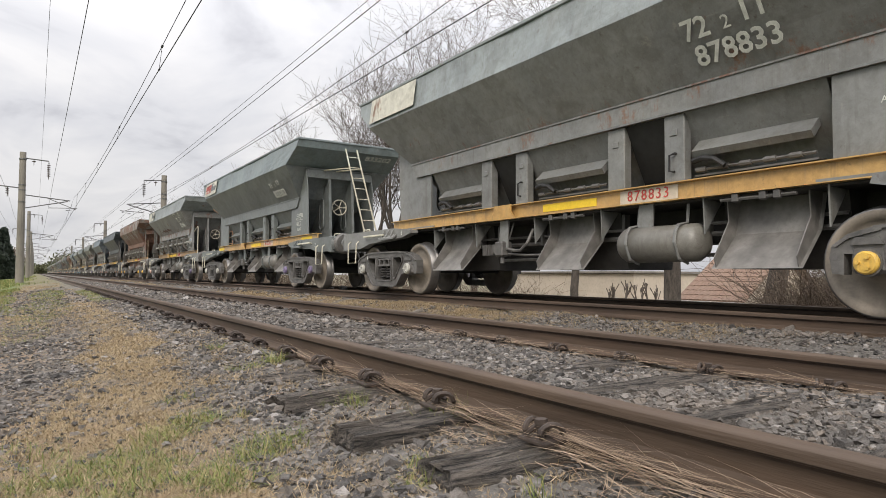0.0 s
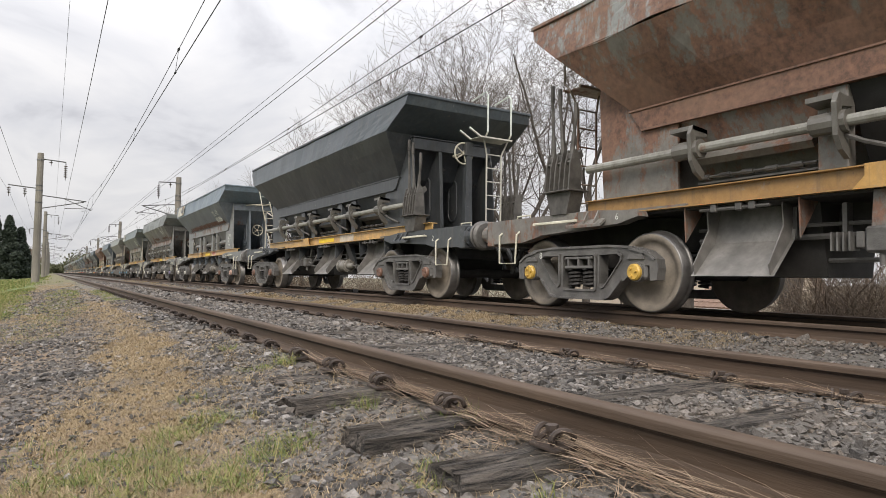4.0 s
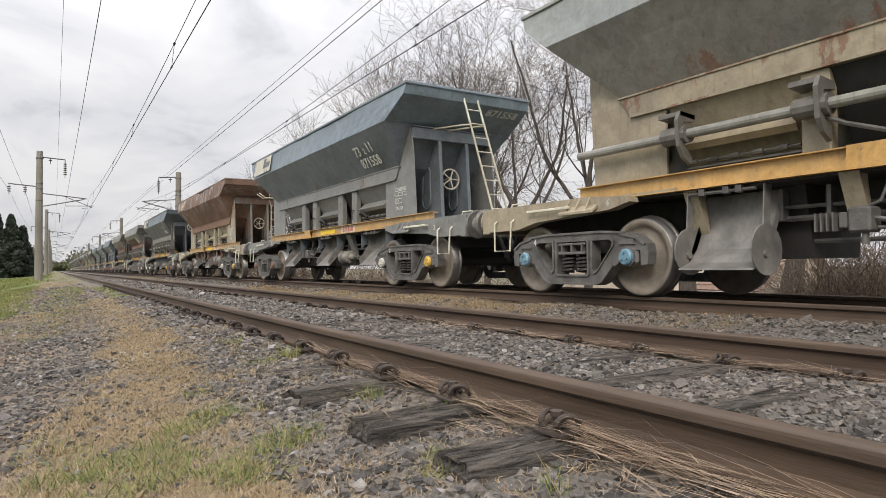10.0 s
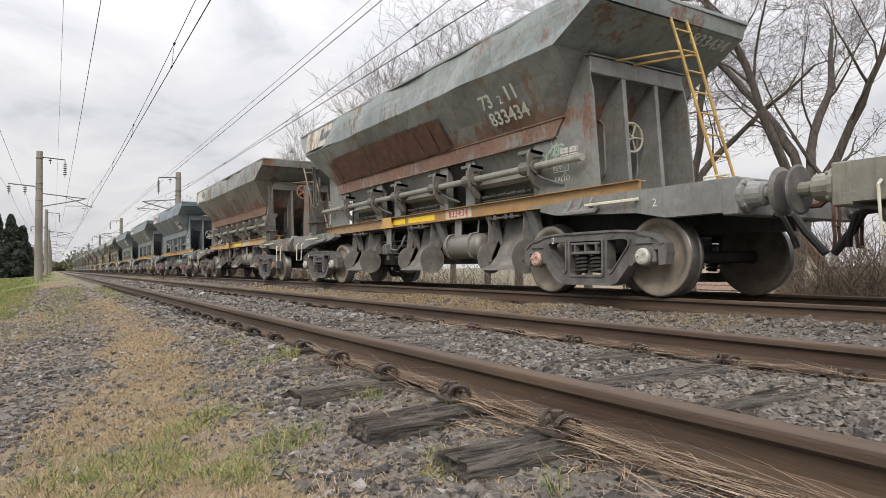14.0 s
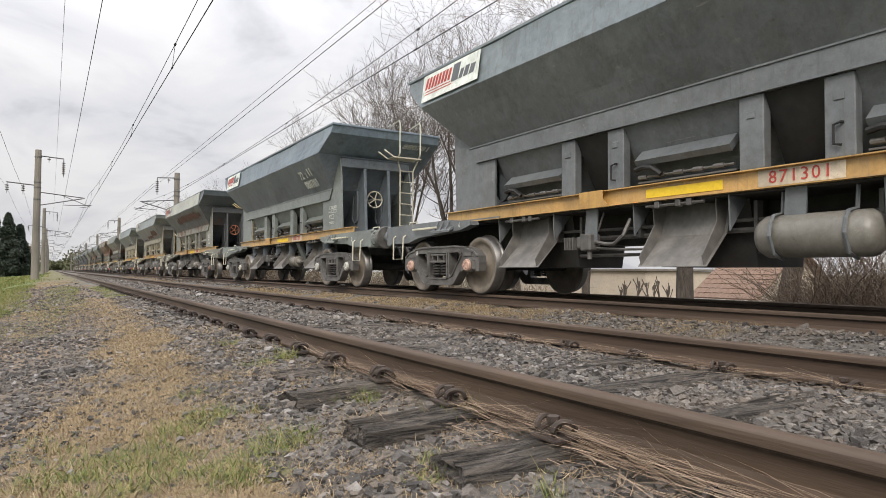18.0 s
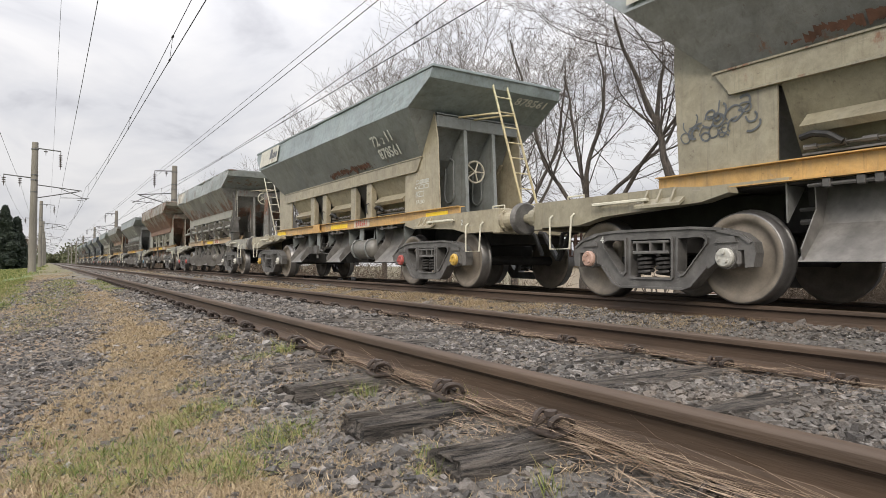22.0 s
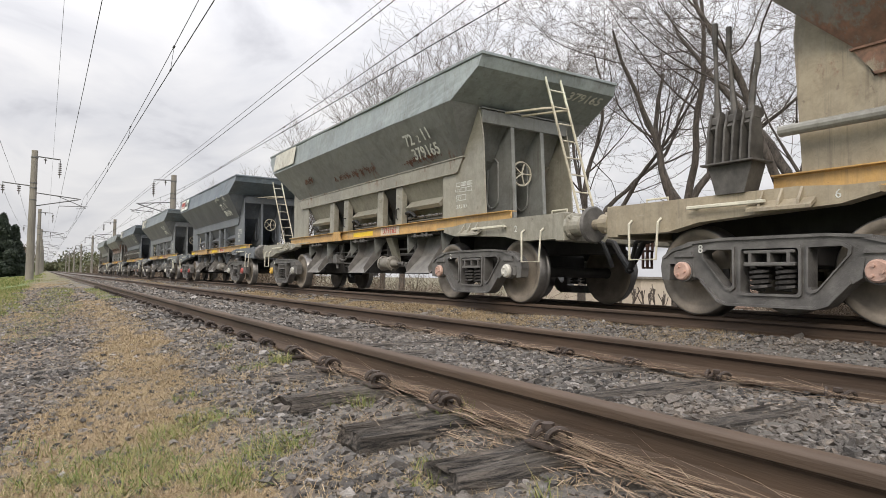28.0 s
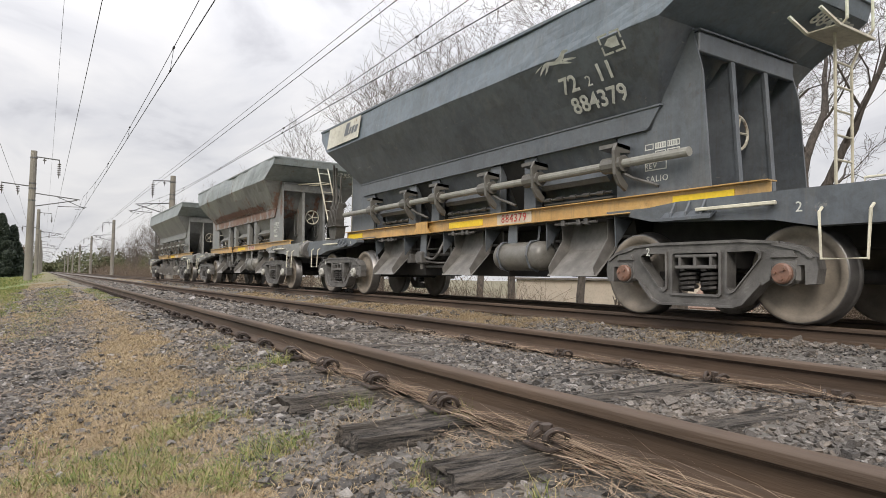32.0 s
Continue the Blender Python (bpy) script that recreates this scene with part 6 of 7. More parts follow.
def track(name, x0, label, count, clips, seed, lift=0.0):
    rnd = random.Random(seed)
    t = tagged(empty(name, pose(0, 0, lift)), label, "railway track", kind="structure")
    for x in (x0 - 0.036, x0 + GAUGE + 0.036):
        r = part("rail", RAIL, None, t, "brown rusted rail with worn head")
        r.location = (x, 0, 0)
    xc = x0 + GAUGE / 2
    for k in range(-12, count):
        y = FIRST_SLEEPER + k * SLEEPER_STEP
        s = part("sleeper", SLEEPERS[rnd.randrange(6)], None, t)
        s.matrix_basis = pose(xc + ENDS.get(k, 0.03) + rnd.uniform(-0.015, 0.015), y + rnd.uniform(-0.01, 0.01), -0.153 - rnd.uniform(0, 0.008), 0, 0, rnd.uniform(-1.5, 1.5) + 180 * rnd.randrange(2))
        if -4 <= k < clips:
            for x, turn in ((x0 - 0.125, 0), (x0 + 0.052, 180), (x0 + GAUGE - 0.052, 0), (x0 + GAUGE + 0.125, 180)):
                c = part("rail_clip", CLIPS, None, t)
                sunk = -0.022 if x > x0 + 1 else -0.06 if k == -1 else 0.0
                c.matrix_basis = pose(x, y + rnd.uniform(-0.012, 0.012), sunk, 0, rnd.uniform(-3, 3), turn + rnd.uniform(-9, 9))
    return t


track("track_near", A_GAUGE, "broad-gauge track with weathered timber sleepers and rusted rails", 130, 36, 5)
track("track_far", TRACK_X - GAUGE / 2, "broad-gauge track that carries the ballast train", 90, -4, 6, 0.03)


# ---- loose stone, grass and straw ----
def turf(x, y):
    """1 where dry turf covers the shoulder, 0 on bare gravel: a strip that drifts from the path side towards the rail."""
    mid = float(np.interp(y, (1.5, 2.4, 3.2, 4.2, 5.5, 7, 12, 30), (0.05, 0.18, 0.32, 0.46, 0.60, 0.70, 0.75, 0.6)))
    half = float(np.interp(y, (1.5, 2.4, 3.2, 4.2, 6, 12, 30), (0.62, 0.50, 0.36, 0.27, 0.22, 0.25, 0.5)))
    edge = (half - abs(x - mid)) / 0.16 + 1.7 * noise.noise(Vector((x * 2.3, y * 1.5, 4.0))) + 0.8 * noise.noise(Vector((x * 7.0, y * 5.0, 8.0)))
    far = 0.5 * noise.noise(Vector((x * 1.5, y * 0.6, 2.0))) - 0.1 + min(0.0, (y - 9) * 0.2) if x < mid else -1.0
    return min(1.0, max(0.0, 0.5 + edge * 0.5, 0.5 + far))


def stone_field(name, regions, label, seed):
    """Broken stones strewn over areas (x0, x1, y0, y1, spacing, size, cover); all in one mesh, as nobody could count them."""
    rs = np.random.RandomState(seed)
    base = np.array(list(itertools.product((-0.68, 0.68), repeat=3)))
    tri = np.array([(a, b, c) for q in ((0, 1, 3, 2), (4, 6, 7, 5), (0, 4, 5, 1), (2, 3, 7, 6), (0, 2, 6, 4), (1, 5, 7, 3)) for a, b, c in ((q[0], q[1], q[2]), (q[0], q[2], q[3]))])
    nv = len(base)
    V, F, off = [], [], 0
    for x0, x1, y0, y1, step, size, cover in regions:
        n = int((x1 - x0) * (y1 - y0) / step ** 2)
        px, py = rs.uniform(x0, x1, n), rs.uniform(y0, y1, n)
        if cover < 1:
            if name == "gravel_shoulder":
                keep = rs.uniform(0, 1, n) > np.array([turf(a, b) for a, b in zip(px, py)]) * (1.25 - cover)
            else:
                keep = np.array([noise.noise(Vector((a * 1.1, b * 0.9, seed))) * 0.5 + 0.5 + 0.15 * noise.noise(Vector((a * 5, b * 5, 1.0))) for a, b in zip(px, py)]) < cover
            px, py = px[keep], py[keep]
            n = len(px)
        gz = np.array([ground_z(a, b) for a, b in zip(px, py)]) + np.array([0.035 * noise.noise(Vector((a * 0.8, b * 0.8, 0))) for a, b in zip(px, py)])
        sc = size * np.exp(rs.normal(0, 0.33, n))
        shp = base[None] * (1 + rs.uniform(-0.5, 0.22, (n, nv, 3))) * rs.uniform(0.5, 1.3, (n, 1, 3)) * sc[:, None, None]
        q = rs.normal(size=(n, 4))
        q /= np.linalg.norm(q, axis=1)[:, None]
        w, x, y, z = q.T
        R = np.stack([1 - 2 * (y * y + z * z), 2 * (x * y - z * w), 2 * (x * z + y * w), 2 * (x * y + z * w), 1 - 2 * (x * x + z * z), 2 * (y * z - x * w),
                      2 * (x * z - y * w), 2 * (y * z + x * w), 1 - 2 * (x * x + y * y)], 1).reshape(n, 3, 3)
        P = np.einsum("nij,nvj->nvi", R, shp)
        P[..., 2] *= 0.72
        P += np.stack([px, py, gz + sc * rs.uniform(-0.15, 0.45, n)], 1)[:, None]
        V.append(P.reshape(-1, 3))
        F.append((tri[None] + (np.arange(n) * nv)[:, None, None]).reshape(-1, 3) + off)
        off += n * nv
    ob = new(name, raw_mesh(name, np.concatenate(V), np.concatenate(F), STONE))
    return tagged(ob, label, "ballast", kind="stuff")


stone_field("ballast", [(1.58, 3.16, 0.2, 6.0, 0.025, 0.0145, 1), (1.58, 3.16, 6.0, 14, 0.040, 0.021, 1), (1.60, 3.14, 14, 40, 0.11, 0.04, 1),
                        (0.85, 1.42, 0.2, 6.0, 0.027, 0.0145, 1), (0.95, 1.42, 6, 14, 0.06, 0.025, 1),
                        (1.58, 3.16, -1.2, 0.2, 0.05, 0.017, 1), (1.58, 3.16, -3.0, -1.2, 0.09, 0.018, 1), (0.85, 1.42, -1.5, 0.2, 0.06, 0.016, 1)],
            "grey broken stone ballast between and beside the rails", 11)
stone_field("gravel_shoulder", [(-0.9, 0.95, 0.8, 5.0, 0.022, 0.0115, 0.45), (-0.9, 0.95, 0.8, 5.0, 0.09, 0.018, 0.55), (-0.95, 0.95, 5.0, 12.0, 0.029, 0.0135, 0.45), (-0.9, 0.95, 12, 30, 0.07, 0.024, 0.5),
                                (-1.10, -0.9, 0.6, 12.0, 0.05, 0.012, 0.45), (-1.35, -1.10, 0.4, 12.0, 0.10, 0.012, 0.45), (-0.6, 0.95, -0.2, 0.8, 0.05, 0.0125, 0.45), (-0.4, 0.95, -1.4, -0.2, 0.09, 0.013, 0.45)],
            "loose grey gravel strewn over the trodden shoulder", 12)
stone_field("ballast_between_tracks", [(3.28, 4.2, 1.0, 9.0, 0.034, 0.0165, 1), (4.2, 5.7, 1.0, 7.0, 0.040, 0.0175, 0.85), (4.2, 5.7, 7, 14, 0.08, 0.026, 0.34), (3.28, 4.2, 9, 20, 0.08, 0.03, 0.8),
                                       (5.35, 5.84, 1, 16, 0.07, 0.022, 0.5), (6.0, 7.5, -2, 16, 0.085, 0.032, 1), (5.2, 5.84, 14, 40, 0.12, 0.04, 1), (6.0, 7.5, 16, 60, 0.2, 0.06, 1)],
            "grey stone ballast in the space between the two tracks", 13)


def blade_mesh(name, P, D, length, width, droop, material, seed):
    """Blades: each a bent strip of two pieces from P, leaning along D."""
    rs = np.random.RandomState(seed)
    n = len(P)
    side = np.cross(D, [0, 0, 1.0]) + rs.normal(0, 0.25, (n, 3))
    side /= np.linalg.norm(side, axis=1)[:, None]
    L, W = length[:, None], width[:, None]
    mid = P + D * L * 0.55
    tip = P + D * L + np.stack([rs.normal(0, 0.1, n), rs.normal(0, 0.1, n), -droop], 1) * L
    V = np.stack([P - side * W, P + side * W, mid - side * W * 0.8, mid + side * W * 0.8, tip], 1).reshape(-1, 3)
    i = np.arange(n)[:, None] * 5
    F = (i + np.array([[0, 1, 3, 2]])).tolist() + (i + np.array([[2, 3, 4]])).tolist()
    return raw_mesh(name, V, F, material)


def lawn(name, spots, material, label, category, seed):
    """Grass over spots (x, y, radius x, radius y, blades, height, lean)."""
    rs = np.random.RandomState(seed)
    P, D, L, W = [], [], [], []
    for x, y, rx, ry, n, h, lean in spots:
        a, r = rs.uniform(0, math.tau, n), np.sqrt(rs.uniform(0, 1, n))
        px, py = x + rx * r * np.cos(a), y + ry * r * np.sin(a)
        pz = np.array([ground_z(q, w) + 0.035 * noise.noise(Vector((q * 0.8, w * 0.8, 0))) for q, w in zip(px, py)]) - 0.004
        d = np.stack([rs.normal(0, lean, n), rs.normal(0, lean, n), np.ones(n)], 1)
        d /= np.linalg.norm(d, axis=1)[:, None]
        P.append(np.stack([px, py, pz], 1))
        D.append(d)
        L.append(h * rs.uniform(0.45, 1.5, n))
        W.append(np.full(n, 0.0008) + 0.0010 * rs.uniform(0, 1, n) + 0.0002 * max(0, y - 3) + 0.00015 * max(0, y - 20))
    P, D, L, W = map(np.concatenate, (P, D, L, W))
    ob = new(name, blade_mesh(name, P, D, L, W, rs.uniform(0.0, 0.55, len(P)), material, seed))
    return tagged(ob, label, category, kind="stuff")


def patches(n, x0, x1, y0, y1, r, blades, h, lean, seed, pick):
    """Tufts strewn over an area where a noise picks them."""
    rnd = random.Random(seed)
    out = []
    while len(out) < n:
        x, y = rnd.uniform(x0, x1), rnd.uniform(y0, y1)
        if turf(x, y) > rnd.random() if pick is None else noise.noise(Vector((x * 1.1, y * 0.9, 12.0))) * 0.5 + 0.5 > pick - 0.3 * rnd.random():
            k = rnd.uniform(0.6, 1.5)
            out.append((x, y, r * k, r * k, int(blades * k), h * rnd.uniform(0.7, 1.25), lean))
    return out


TUFTS = [(x, y, 0.12, 0.09, 230, 0.085, 1.25) for x, y in ((0.47, 2.8), (0.60, 2.92), (0.30, 2.62), (0.17, 2.42), (0.66, 2.27), (0.48, 2.14), (0.78, 2.38), (0.52, 2.0), (0.02, 2.42), (0.36, 2.40), (0.1, 2.6), (0.28, 2.2), (0.12, 2.12))]
TUFTS += [(1.15, 15.0, 0.22, 2.0, 900, 0.04, 0.8), (1.2, 20.0, 0.25, 3.0, 1100, 0.05, 0.8), (-0.75, 14.5, 0.4, 2.6, 2600, 0.07, 0.7), (-0.9, 20.0, 0.5, 4.0, 2600, 0.08, 0.7), (1.08, 4.7, 0.08, 0.08, 120, 0.06, 0.7)]
lawn("green_grass", TUFTS + [(1.36, 2.12, 0.09, 0.10, 150, 0.11, 0.55), (1.16, 2.72, 0.10, 0.07, 120, 0.07, 0.6), (1.22, 2.62, 0.05, 0.05, 60, 0.09, 0.5), (1.05, 3.85, 0.12, 0.06, 150, 0.05, 0.7),
                     (0.62, 3.35, 0.10, 0.06, 120, 0.05, 0.6), (1.25, 3.9, 0.07, 0.09, 160, 0.09, 0.6), 
                     (-0.02, 2.9, 0.16, 0.2, 160, 0.06, 0.8), (0.95, 1.62, 0.07, 0.05, 60, 0.06, 0.7), (1.13, 1.30, 0.05, 0.05, 40, 0.10, 0.5),
                     (1.05, 1.78, 0.05, 0.05, 40, 0.06, 0.6), (0.83, 2.3, 0.05, 0.05, 40, 0.05, 0.6), (0.78, 2.85, 0.05, 0.06, 40, 0.05, 0.6), (-0.15, 9.5, 0.35, 2.4, 2600, 0.035, 0.9), (0.1, 14, 0.5, 3.5, 3000, 0.05, 0.8), (0.3, 22, 0.45, 5, 3000, 0.06, 0.8)]
     + patches(260, -3.0, -0.85, 7, 34, 0.40, 230, 0.10, 0.6, 3, 0.0) + patches(260, -16, -1.3, 35, 150, 1.5, 110, 0.22, 0.6, 31, 0.0) + patches(230, -9.0, -2.2, 9, 70, 0.8, 200, 0.13, 0.6, 4, 0.0),
     GREEN, "green grass tufts and turf on the shoulder and bank", "grass", 21)
lawn("dry_grass", patches(1300, -0.75, 1.0, 1.5, 6.5, 0.07, 90, 0.032, 1.5, 5, None) + patches(160, 0.5, 1.1, 1.5, 6.5, 0.06, 40, 0.03, 1.4, 25, 0.5) + patches(520, -0.85, 1.1, 6, 14, 0.14, 110, 0.035, 1.3, 6, None)
     + [(0.05, 2.3, 0.30, 0.35, 900, 0.06, 1.0), (0.5, 2.1, 0.25, 0.25, 500, 0.055, 1.1), (0.4, 1.7, 0.3, 0.2, 500, 0.055, 1.1)]
     + patches(700, 4.10, 5.5, 6.0, 20.0, 0.14, 90, 0.05, 0.9, 7, 0.12) + patches(120, 4.3, 5.5, 3.0, 7.0, 0.08, 26, 0.04, 1.0, 8, 0.5)
     + patches(260, 0.75, 1.40, 1.2, 6.5, 0.06, 34, 0.04, 1.3, 28, 0.42) + patches(520, 4.7, 5.8, 3.5, 12.0, 0.10, 60, 0.045, 0.9, 27, 0.15) + patches(160, -0.9, 0.9, 14, 40, 0.30, 70, 0.045, 1.0, 9, 0.35) + patches(160, 4.1, 5.6, 20, 60, 0.3, 50, 0.05, 1.0, 10, 0.2) + patches(80, -1.5, -0.7, 6, 30, 0.25, 80, 0.06, 0.9, 14, 0.2),
     DRYGRASS, "dry yellowed grass in thin mats over gravel", "grass", 22)


def straw_field():
    rs = np.random.RandomState(31)
    P, D, L = [], [], []

    def bundle(n, x0, x1, y0, y1, z0, z1, spread, lo, hi):
        a = rs.normal(0, spread, n) + np.where(rs.uniform(0, 1, n) < 0.5, math.pi, 0)
        P.append(np.stack([rs.uniform(x0, x1, n), rs.uniform(y0, y1, n), rs.uniform(z0, z1, n)], 1))
        D.append(np.stack([np.sin(a), np.cos(a), rs.normal(0.02, 0.07, n)], 1))
        L.append(rs.uniform(lo, hi, n))
    bundle(260, 1.360, 1.440, 0.4, 3.8, -0.150, -0.112, 0.055, 0.18, 0.55)
    bundle(300, 1.330, 1.435, 0.4, 3.6, -0.165, -0.125, 0.16, 0.08, 0.30)
    bundle(420, 1.24, 1.42, 0.5, 2.2, -0.215, -0.165, 0.6, 0.05, 0.22)
    bundle(130, 1.30, 1.43, 0.6, 1.4, -0.16, -0.10, 0.25, 0.15, 0.40)
    bundle(420, 1.0, 1.42, 2.2, 6.0, -0.19, -0.15, 1.0, 0.04, 0.16)
    bundle(700, 2.98, 3.14, 0.8, 6.5, -0.165, -0.105, 0.28, 0.08, 0.34)
    bundle(200, 2.7, 3.1, 0.8, 4.5, -0.18, -0.15, 0.9, 0.06, 0.25)
    bundle(160, 1.62, 1.75, 0.5, 5.0, -0.18, -0.14, 0.4, 0.06, 0.25)
    P_, D_, L_ = map(np.concatenate, (P, D, L))
    ob = new("straw", blade_mesh("straw", P_, D_, L_, rs.uniform(0.0007, 0.0018, len(P_)), rs.uniform(-0.04, 0.04, len(P_)), STRAW, 33))
    tagged(ob, "dry straw stalks caught along the rail foot", "straw", kind="stuff")


straw_field()


# ---- overhead line: poles on both sides, brackets, insulators and wires ----
POLE_YS = [60 + 57 * k for k in range(7)]


def insulator_mesh(n, step=0.17):
    bm = bmesh.new()
    pts, rad = [(0, 0, 0)], [0.02]
    for k in range(n):
        z = -0.18 - k * step
        pts += [(0, 0, z + 0.05), (0, 0, z + 0.03), (0, 0, z - 0.02), (0, 0, z - 0.04)]
        rad += [0.03, 0.13, 0.13, 0.03]
    pts.append((0, 0, -0.3 - n * step))
    rad.append(0.02)
    tube(bm, pts, 0.05, 10, rad)
    return mesh_of("insulator", bm, PORCELAIN)


def overhead_pole(left):
    p = tagged(empty("overhead_line_pole"), "weathered concrete pole with steel brackets for overhead wires", "utility pole", "poles of the overhead line")
    s = 1 if left else -1
    top = 9.9 if left else 8.95
    bm = bmesh.new()
    tube(bm, [(0, 0, -1.6), (0, 0, 0), (0, 0, top)], 0.2, 12, [0.30, 0.29, 0.22])
    part("shaft", bm, CONCRETE, p)
    for z in (top - 0.6, 7.25, 6.85, 5.9):
        bm = bmesh.new()
        tube(bm, [(0, 0, z), (0, 0, z + 0.09)], 0.262, 12)
        part("band", bm, STEELG, p)
    reach = 1.75 if left else 1.6
    bm = bmesh.new()
    tube(bm, [(0, 0, top - 0.45), (s * reach, 0, top - 0.55), (s * reach, 0, top - 0.75)], 0.05, 6)
    part("feeder_bracket", bm, STEELG, p)
    k = part("insulator", INS_LONG, None, p)
    k.location = (s * reach, 0, top - 0.72)
    k = part("insulator", INS_SHORT, None, p)
    k.location = (s * reach * 0.42, 0, top - 0.5)
    if left:
        bm = bmesh.new()
        tube(bm, [(0, 0, 7.05), (-2.05, 0, 7.2)], 0.05, 6)
        part("side_bracket", bm, STEELG, p)
        for x in (-2.0, -0.95):
            k = part("insulator", INS_MID, None, p)
            k.location = (x, 0, 7.12)
    far = 3.3 if left else 2.9
    bm = bmesh.new()
    tube(bm, [(0, 0, 6.55), (s * far, 0, 6.25)], 0.045, 6)
    tube(bm, [(0, 0, 5.45), (s * far * 0.95, 0, 6.2)], 0.045, 6)
    tube(bm, [(s * far * 0.5, 0, 6.4), (s * (far + 0.4), 0, 5.55), (s * (far - 0.3), 0, 5.45)], 0.03, 6)
    tube(bm, [(s * far * 0.55, 0, 5.6), (s * (far + 0.5), 0, 5.68)], 0.03, 6)
    part("cantilever", bm, STEELG, p)
    return p


INS_LONG, INS_MID, INS_SHORT = insulator_mesh(6), insulator_mesh(3), insulator_mesh(1)


def build_line():
    for left, x in ((True, -1.05), (False, 9.30)):
        first = overhead_pole(left)
        first.location = (x, POLE_YS[0], 0)
        for y in POLE_YS[1:]:
            copy_thing(first, pose(x + (0 if left else 0.1), y, 0))


build_line()


def wire(name, x, z, sag, r, label):
    """A wire hung from pole to pole along the line."""
    bm = bmesh.new()
    pts = []
    ys = [POLE_YS[0] - 114, POLE_YS[0] - 57] + POLE_YS
    for a, b in zip(ys, ys[1:]):
        for k in range(8):
            u = k / 8
            pts.append((x, a + (b - a) * u, z - sag * 4 * u * (1 - u)))
    pts.append((x, ys[-1], z))
    tube(bm, pts, r, 5)
    ob = new(name, mesh_of(name, bm, CABLE))
    return tagged(ob, label, "overhead wire", "wires of the overhead line")


def catenary(x, zc, zm, sag, phase):
    c = tagged(empty("catenary"), "contact wire hung by droppers from a messenger wire", "overhead wire", "wires of the overhead line")
    ys = [POLE_YS[0] - 114, POLE_YS[0] - 57] + POLE_YS
    bm = bmesh.new()
    tube(bm, [(x, ys[0], zc), (x, ys[-1], zc)], 0.011, 5)
    part("contact_wire", bm, CABLE, c)

    def zmess(y):
        u = ((y - ys[0]) / 57.0) % 1.0
        return zm - sag * 4 * u * (1 - u)
    bm = bmesh.new()
    tube(bm, [(x + 0.06, ys[0] + 57 / 10 * k, zmess(ys[0] + 57 / 10 * k)) for k in range(81)], 0.009, 5)
    part("messenger_wire", bm, CABLE, c)
    drop = None
    for k in range(52):
        y = ys[0] + phase + 9.5 * k
        if y > 300:
            break
        bm = bmesh.new()
        tube(bm, [(x, y, zc), (x + 0.06, y, zmess(y))], 0.006, 4)
        rod(bm, (x + 0.06, y - 0.05, zmess(y)), (x + 0.06, y + 0.05, zmess(y)), 0.03, 6)
        rod(bm, (x, y - 0.05, zc), (x, y + 0.05, zc), 0.025, 6)
        part("dropper", bm, CABLE, c)


catenary(2.45, 5.40, 6.55, 0.75, 4.4)
catenary(6.92, 5.40, 6.35, 0.85, 0.0)
wire("feeder_wire", 1.07, 8.1, 0.1, 0.012, "dark feeder wire strung between poles")
wire("signal_wire", 0.185, 9.1, 0.1, 0.007, "thin wire strung between poles")
wire("feeder_wire", 7.16, 7.35, 0.1, 0.012, "dark feeder wire strung between poles")
wire("feeder_wire", 7.30, 7.75, 0.1, 0.009, "dark feeder wire strung between poles")
wire("signal_wire", -2.0, 6.72, 0.4, 0.009, "thin wire on the side brackets")
wire("signal_wire", -3.05, 6.72, 0.4, 0.009, "thin wire on the side brackets")


# ---- bare trees, scrub, conifers and the far woods ----
def seg_mesh(name, segs, sides, material):
    """Tapered sticks (p0, p1, r0, r1) joined into one mesh."""
    A = np.array([(*a, *b, r0, r1) for a, b, r0, r1 in segs])
    p0, p1, r0, r1 = A[:, :3], A[:, 3:6], A[:, 6], A[:, 7]
    d = p1 - p0
    d /= np.linalg.norm(d, axis=1)[:, None] + 1e-9
    if sides > 3:
        p1 = p1 + d * r1[:, None] * 0.4
    ref = np.where(np.abs(d[:, 2:3]) < 0.9, [[0, 0, 1.0]], [[1.0, 0, 0]])
    u = np.cross(d, ref)
    u /= np.linalg.norm(u, axis=1)[:, None]
    w = np.cross(d, u)
    n = len(A)
    ang = np.arange(sides) * math.tau / sides
    circ = u[:, None] * np.cos(ang)[None, :, None] + w[:, None] * np.sin(ang)[None, :, None]
    V = np.concatenate([p0[:, None] + circ * r0[:, None, None], p1[:, None] + circ * r1[:, None, None]], 1).reshape(-1, 3)
    k = np.arange(sides)
    quad = np.stack([k, (k + 1) % sides, (k + 1) % sides + sides, k + sides], 1)
    F = (quad[None] + (np.arange(n) * 2 * sides)[:, None, None]).reshape(-1, 4)
    return raw_mesh(name, V, F, material, True)


